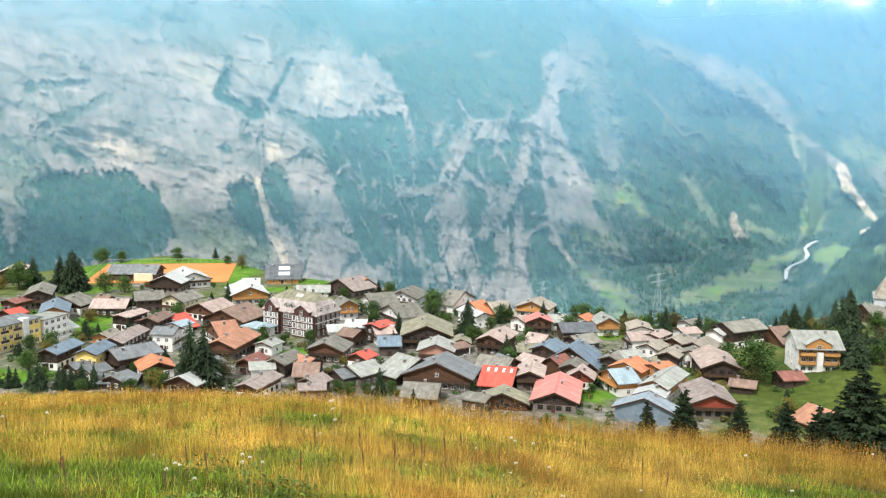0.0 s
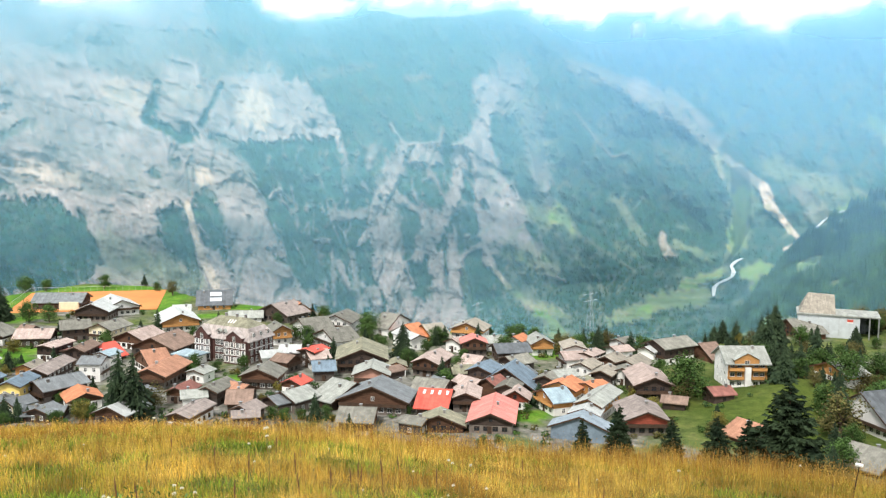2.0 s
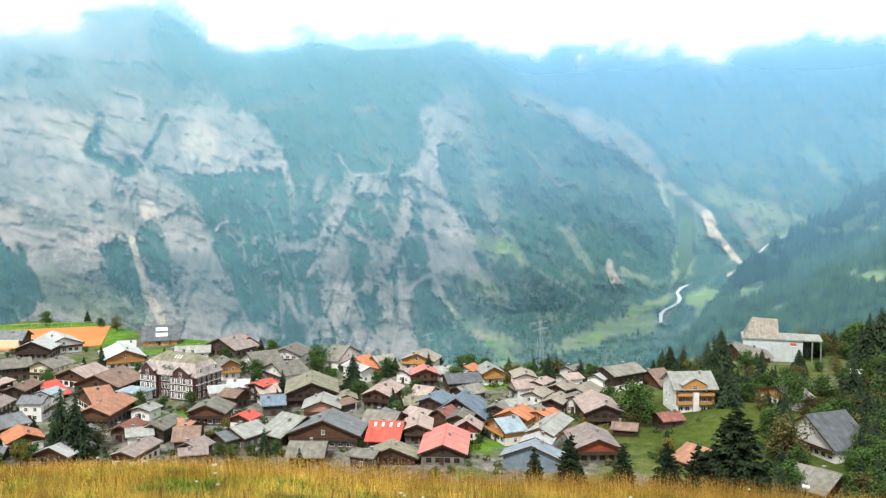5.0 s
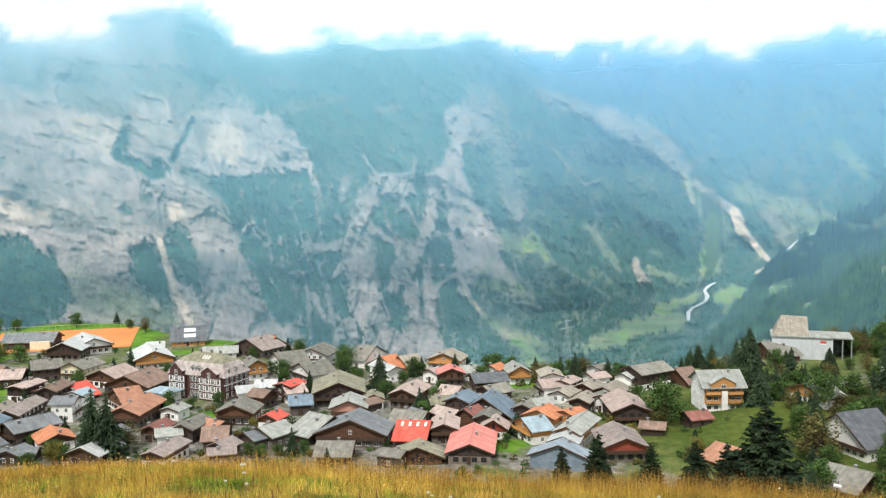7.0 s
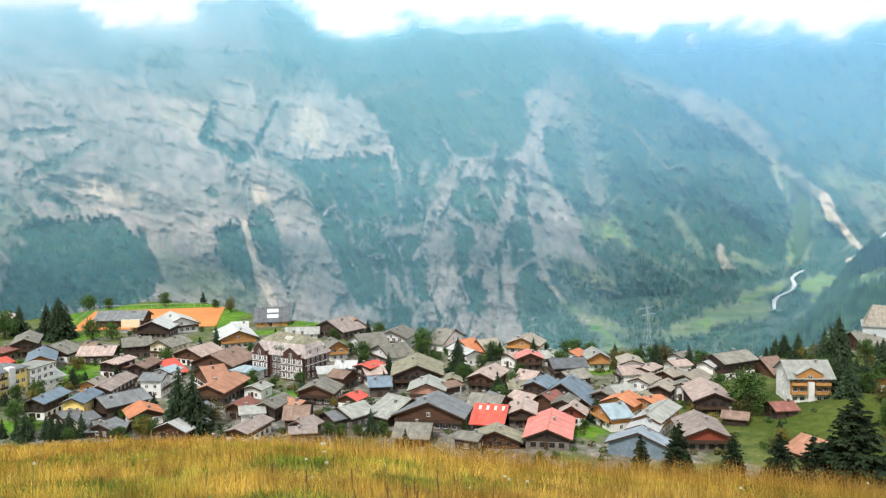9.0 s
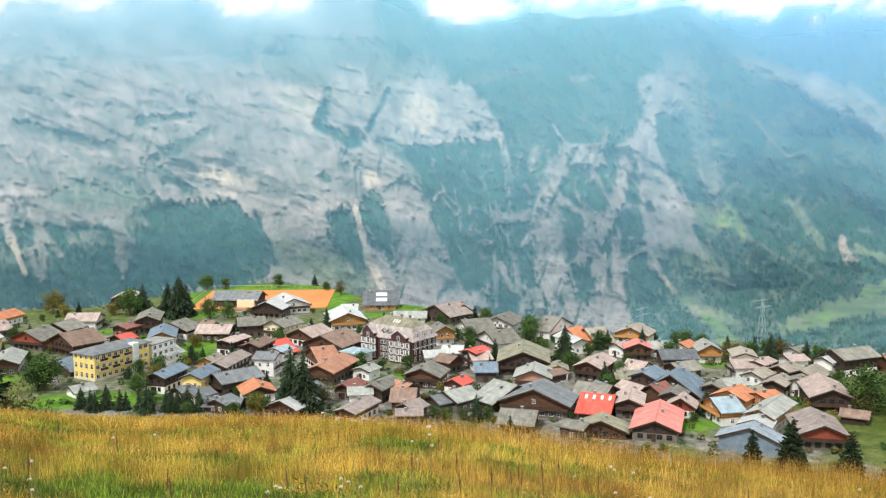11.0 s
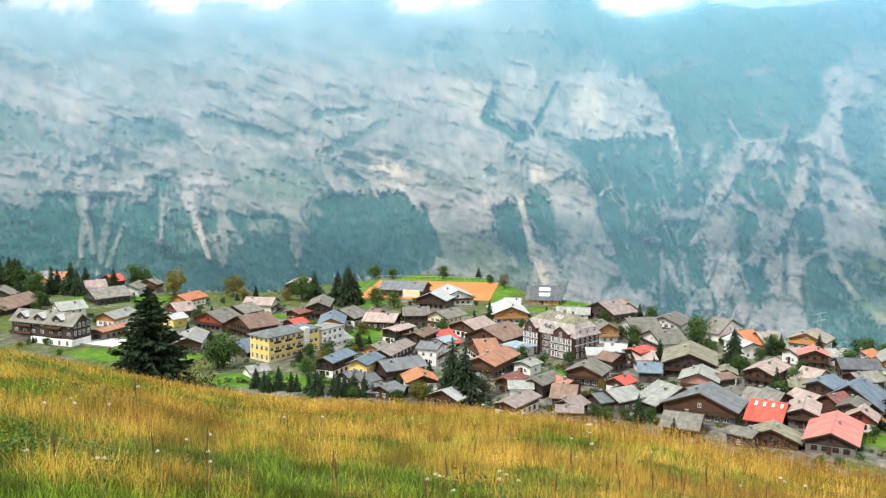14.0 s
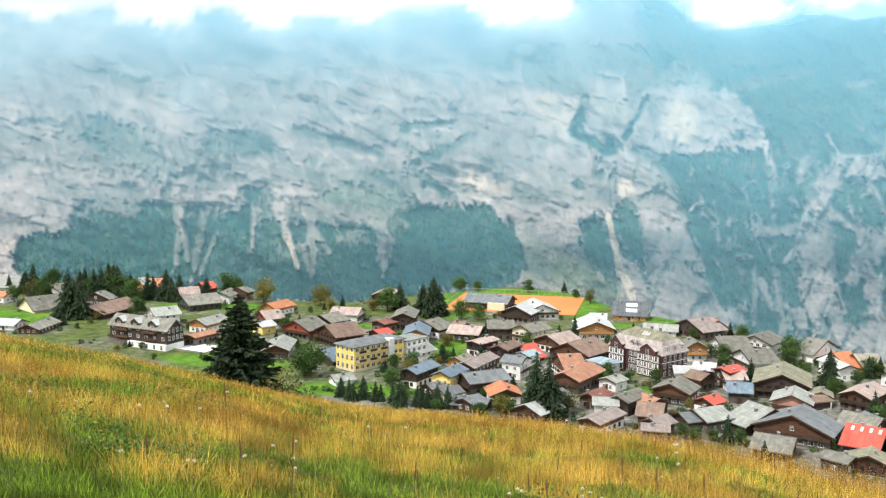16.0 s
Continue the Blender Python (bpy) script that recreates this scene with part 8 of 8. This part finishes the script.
def dock_mesh(seed):
    """A knobbly spike, one closed skin."""
    rng = random.Random(seed)
    s = Solid()
    rings, sides = 12, 7
    verts = [(0, 0, -0.01)]
    for k in range(rings):
        f = k / (rings - 1)
        for q in range(sides):
            a = 6.283 * (q + 0.5 * (k % 2)) / sides
            rad = (0.002 + 0.006 * math.sin(3.14 * (0.12 + 0.8 * (1 - f))) * rng.uniform(0.35, 1.35))
            verts.append((math.cos(a) * rad, math.sin(a) * rad, 0.17 * f + rng.uniform(-0.004, 0.004)))
    verts.append((0, 0, 0.19))
    faces = [(0, 1 + (q + 1) % sides, 1 + q) for q in range(sides)]
    for k in range(rings - 1):
        for q in range(sides):
            a, b = 1 + k * sides + q, 1 + k * sides + (q + 1) % sides
            faces += [(a, b, b + sides), (a, b + sides, a + sides)]
    top = 1 + (rings - 1) * sides
    faces += [(top + q, top + (q + 1) % sides, len(verts) - 1) for q in range(sides)]
    s.add([Vector(v) for v in verts], faces)
    return s.mesh("seed_spike", DOCK)


UMBEL = [umbel_mesh(k) for k in range(3)]
DOCKS = [dock_mesh(k) for k in range(3)]
STALK = Solid().rod((0, 0, -0.05), (0, 0, 1.0), 0.0035, 0.002, 5).mesh("stem", STEM)
BROWN_STALK = Solid().rod((0, 0, -0.05), (0, 0, 1.0), 0.0035, 0.002, 5).mesh("stem", DOCK)


def flower(x, y, h, k, size=1.0):
    root = new("wildflower")
    root.matrix_world = pose(x, y, float(ground_z(x, y)), (k * 7) % 11 - 5, (k * 5) % 13 - 6, k * 40)
    part("stem", STALK, root, m=Matrix.Diagonal((1, 1, h, 1)))
    size *= 0.66
    part("flower_head", UMBEL[k % 3], root, m=pose(0, 0, h) @ Matrix.Diagonal((size, size, size, 1)))
    return tagged(root, "cream-white umbel flower on a thin green stem in the meadow", "flower", "meadow flowers")


def dock(x, y, h, k):
    root = new("dock_plant")
    root.matrix_world = pose(x, y, float(ground_z(x, y)), (k * 7) % 9 - 4, (k * 5) % 11 - 5, k * 40)
    part("stem", BROWN_STALK, root, m=Matrix.Diagonal((1, 1, h, 1)))
    part("seed_spike", DOCKS[k % 3], root, m=pose(0, 0, h - 0.15))
    return tagged(root, "dark brown dried dock stalk standing in the grass", "plant", "dry stalks")



def marker_post(x, y, h):
    """A leaning stake with a small white plate."""
    root = new("marker_post")
    root.matrix_world = pose(x, y, float(ground_z(x, y)), 4, 7, -36)
    part("stake", Solid().rod((0, 0, -0.1), (0, 0, h), 0.011, 0.009, 6).mesh("stake", DARKWOOD), root)
    part("plate", Solid().box(-0.08, -0.03, h - 0.02, 0.05, 0.03, h + 0.015).mesh("plate", WHITEPAINT), root, "small white plate", m=pose(0, 0, 0, 12))
    part("bolt", Solid().rod((0, 0, h + 0.012), (0, 0, h + 0.025), 0.009, n=6).mesh("bolt", METAL), root)
    return tagged(root, "leaning dark wooden marker stake with a white plate", "marker post")


marker_post(10.74, 14.44, 0.83)

flower_rng = random.Random(17)
flower(-0.50, 7.02, 0.5, 0, 0.9)
flower(-0.39, 6.79, 0.5, 1, 0.9)
flower(-1.06, 7.08, 0.4, 2, 0.9)
flower(-0.89, 6.52, 0.4, 3, 0.9)
flower(-0.67, 13.17, 0.5, 4, 1.5)
flower(0.28, 13.13, 0.5, 5, 1.5)
flower(0.26, 11.70, 0.5, 6, 1.3)
flower(0.23, 10.36, 0.5, 7, 1.2)
flower(0.02, 10.35, 0.5, 8, 1.1)
flower(-1.65, 17.05, 0.4, 9, 1.6)
flower(-3.14, 5.68, 0.4, 10, 0.9)
flower(-3.11, 6.58, 0.4, 11, 0.9)
flower(-2.92, 6.97, 0.4, 12, 0.9)
flower(-2.78, 6.65, 0.4, 13, 0.9)
flower(-3.23, 7.27, 0.4, 14, 0.9)
flower(-4.80, 9.68, 0.5, 15, 1.2)
flower(-4.03, 7.43, 0.5, 16, 0.9)
flower(-3.28, 7.99, 0.4, 17, 1.0)
flower(-2.81, 9.86, 0.5, 18, 1.1)
flower(-3.38, 10.49, 0.4, 19, 1.2)
flower(2.42, 11.02, 0.5, 20, 1.3)
flower(2.68, 10.91, 0.5, 21, 1.2)
flower(2.48, 9.27, 0.4, 22, 1.1)
flower(2.14, 9.22, 0.4, 23, 1.1)
flower(2.02, 7.17, 0.4, 24, 0.9)
flower(-0.49, 6.79, 0.5, 25, 0.9)
flower(5.87, 11.46, 0.6, 26, 1.4)
flower(5.06, 8.89, 0.4, 27, 1.1)
flower(2.36, 10.65, 0.5, 28, 1.2)
flower(0.30, 14.51, 0.4, 29, 1.6)
flower(-1.07, 6.90, 0.4, 30, 0.9)
flower(-3.13, 5.67, 0.4, 31, 0.9)
flower(-1.04, 7.06, 0.4, 32, 0.9)
flower(-0.55, 7.60, 0.4, 33, 0.9)
flower(-3.61, 5.60, 0.35, 34, 0.9)
flower(-5.22, 6.75, 0.4, 35, 0.9)
flower(-4.61, 7.44, 0.4, 36, 1.0)
flower(-4.49, 7.78, 0.4, 37, 1.0)
flower(11.02, 16.43, 0.5, 38, 1.6)
dock(-1.08, 8.01, 0.38, 0)
dock(-0.13, 7.70, 0.45, 1)
dock(-0.01, 9.57, 0.45, 2)
dock(0.80, 9.00, 0.45, 3)
dock(1.06, 9.32, 0.45, 4)
dock(1.16, 9.73, 0.45, 5)
dock(1.49, 10.13, 0.52, 6)
dock(2.10, 10.04, 0.45, 7)
dock(-2.13, 7.88, 0.38, 8)
dock(-1.97, 7.48, 0.38, 9)
dock(-2.75, 6.54, 0.68, 10)
dock(-3.36, 6.96, 0.45, 11)
dock(-0.39, 11.08, 0.38, 12)
dock(0.48, 8.31, 0.45, 13)
dock(3.88, 12.50, 0.52, 14)
dock(1.90, 11.46, 0.45, 15)
dock(-1.12, 6.95, 0.38, 16)
dock(3.75, 9.20, 0.45, 17)
dock(0.52, 10.01, 0.45, 18)
dock(1.11, 9.26, 0.45, 19)
dock(-4.27, 8.52, 0.68, 20)
dock(-3.79, 6.23, 0.38, 21)
dock(9.42, 13.24, 0.45, 22)
dock(4.20, 11.04, 0.45, 23)
dock(1.51, 10.20, 0.45, 24)
for k in range(34):
    a, r = radians(flower_rng.uniform(-45, 45)), math.exp(flower_rng.uniform(1.9, 3.2))
    flower(r * math.sin(a), r * math.cos(a), flower_rng.uniform(0.2, 0.36), k, flower_rng.uniform(0.45, 0.9))
for k in range(14):
    a, r = radians(flower_rng.uniform(-45, 45)), math.exp(flower_rng.uniform(2.0, 3.2))
    dock(r * math.sin(a), r * math.cos(a), flower_rng.uniform(0.25, 0.45), k)
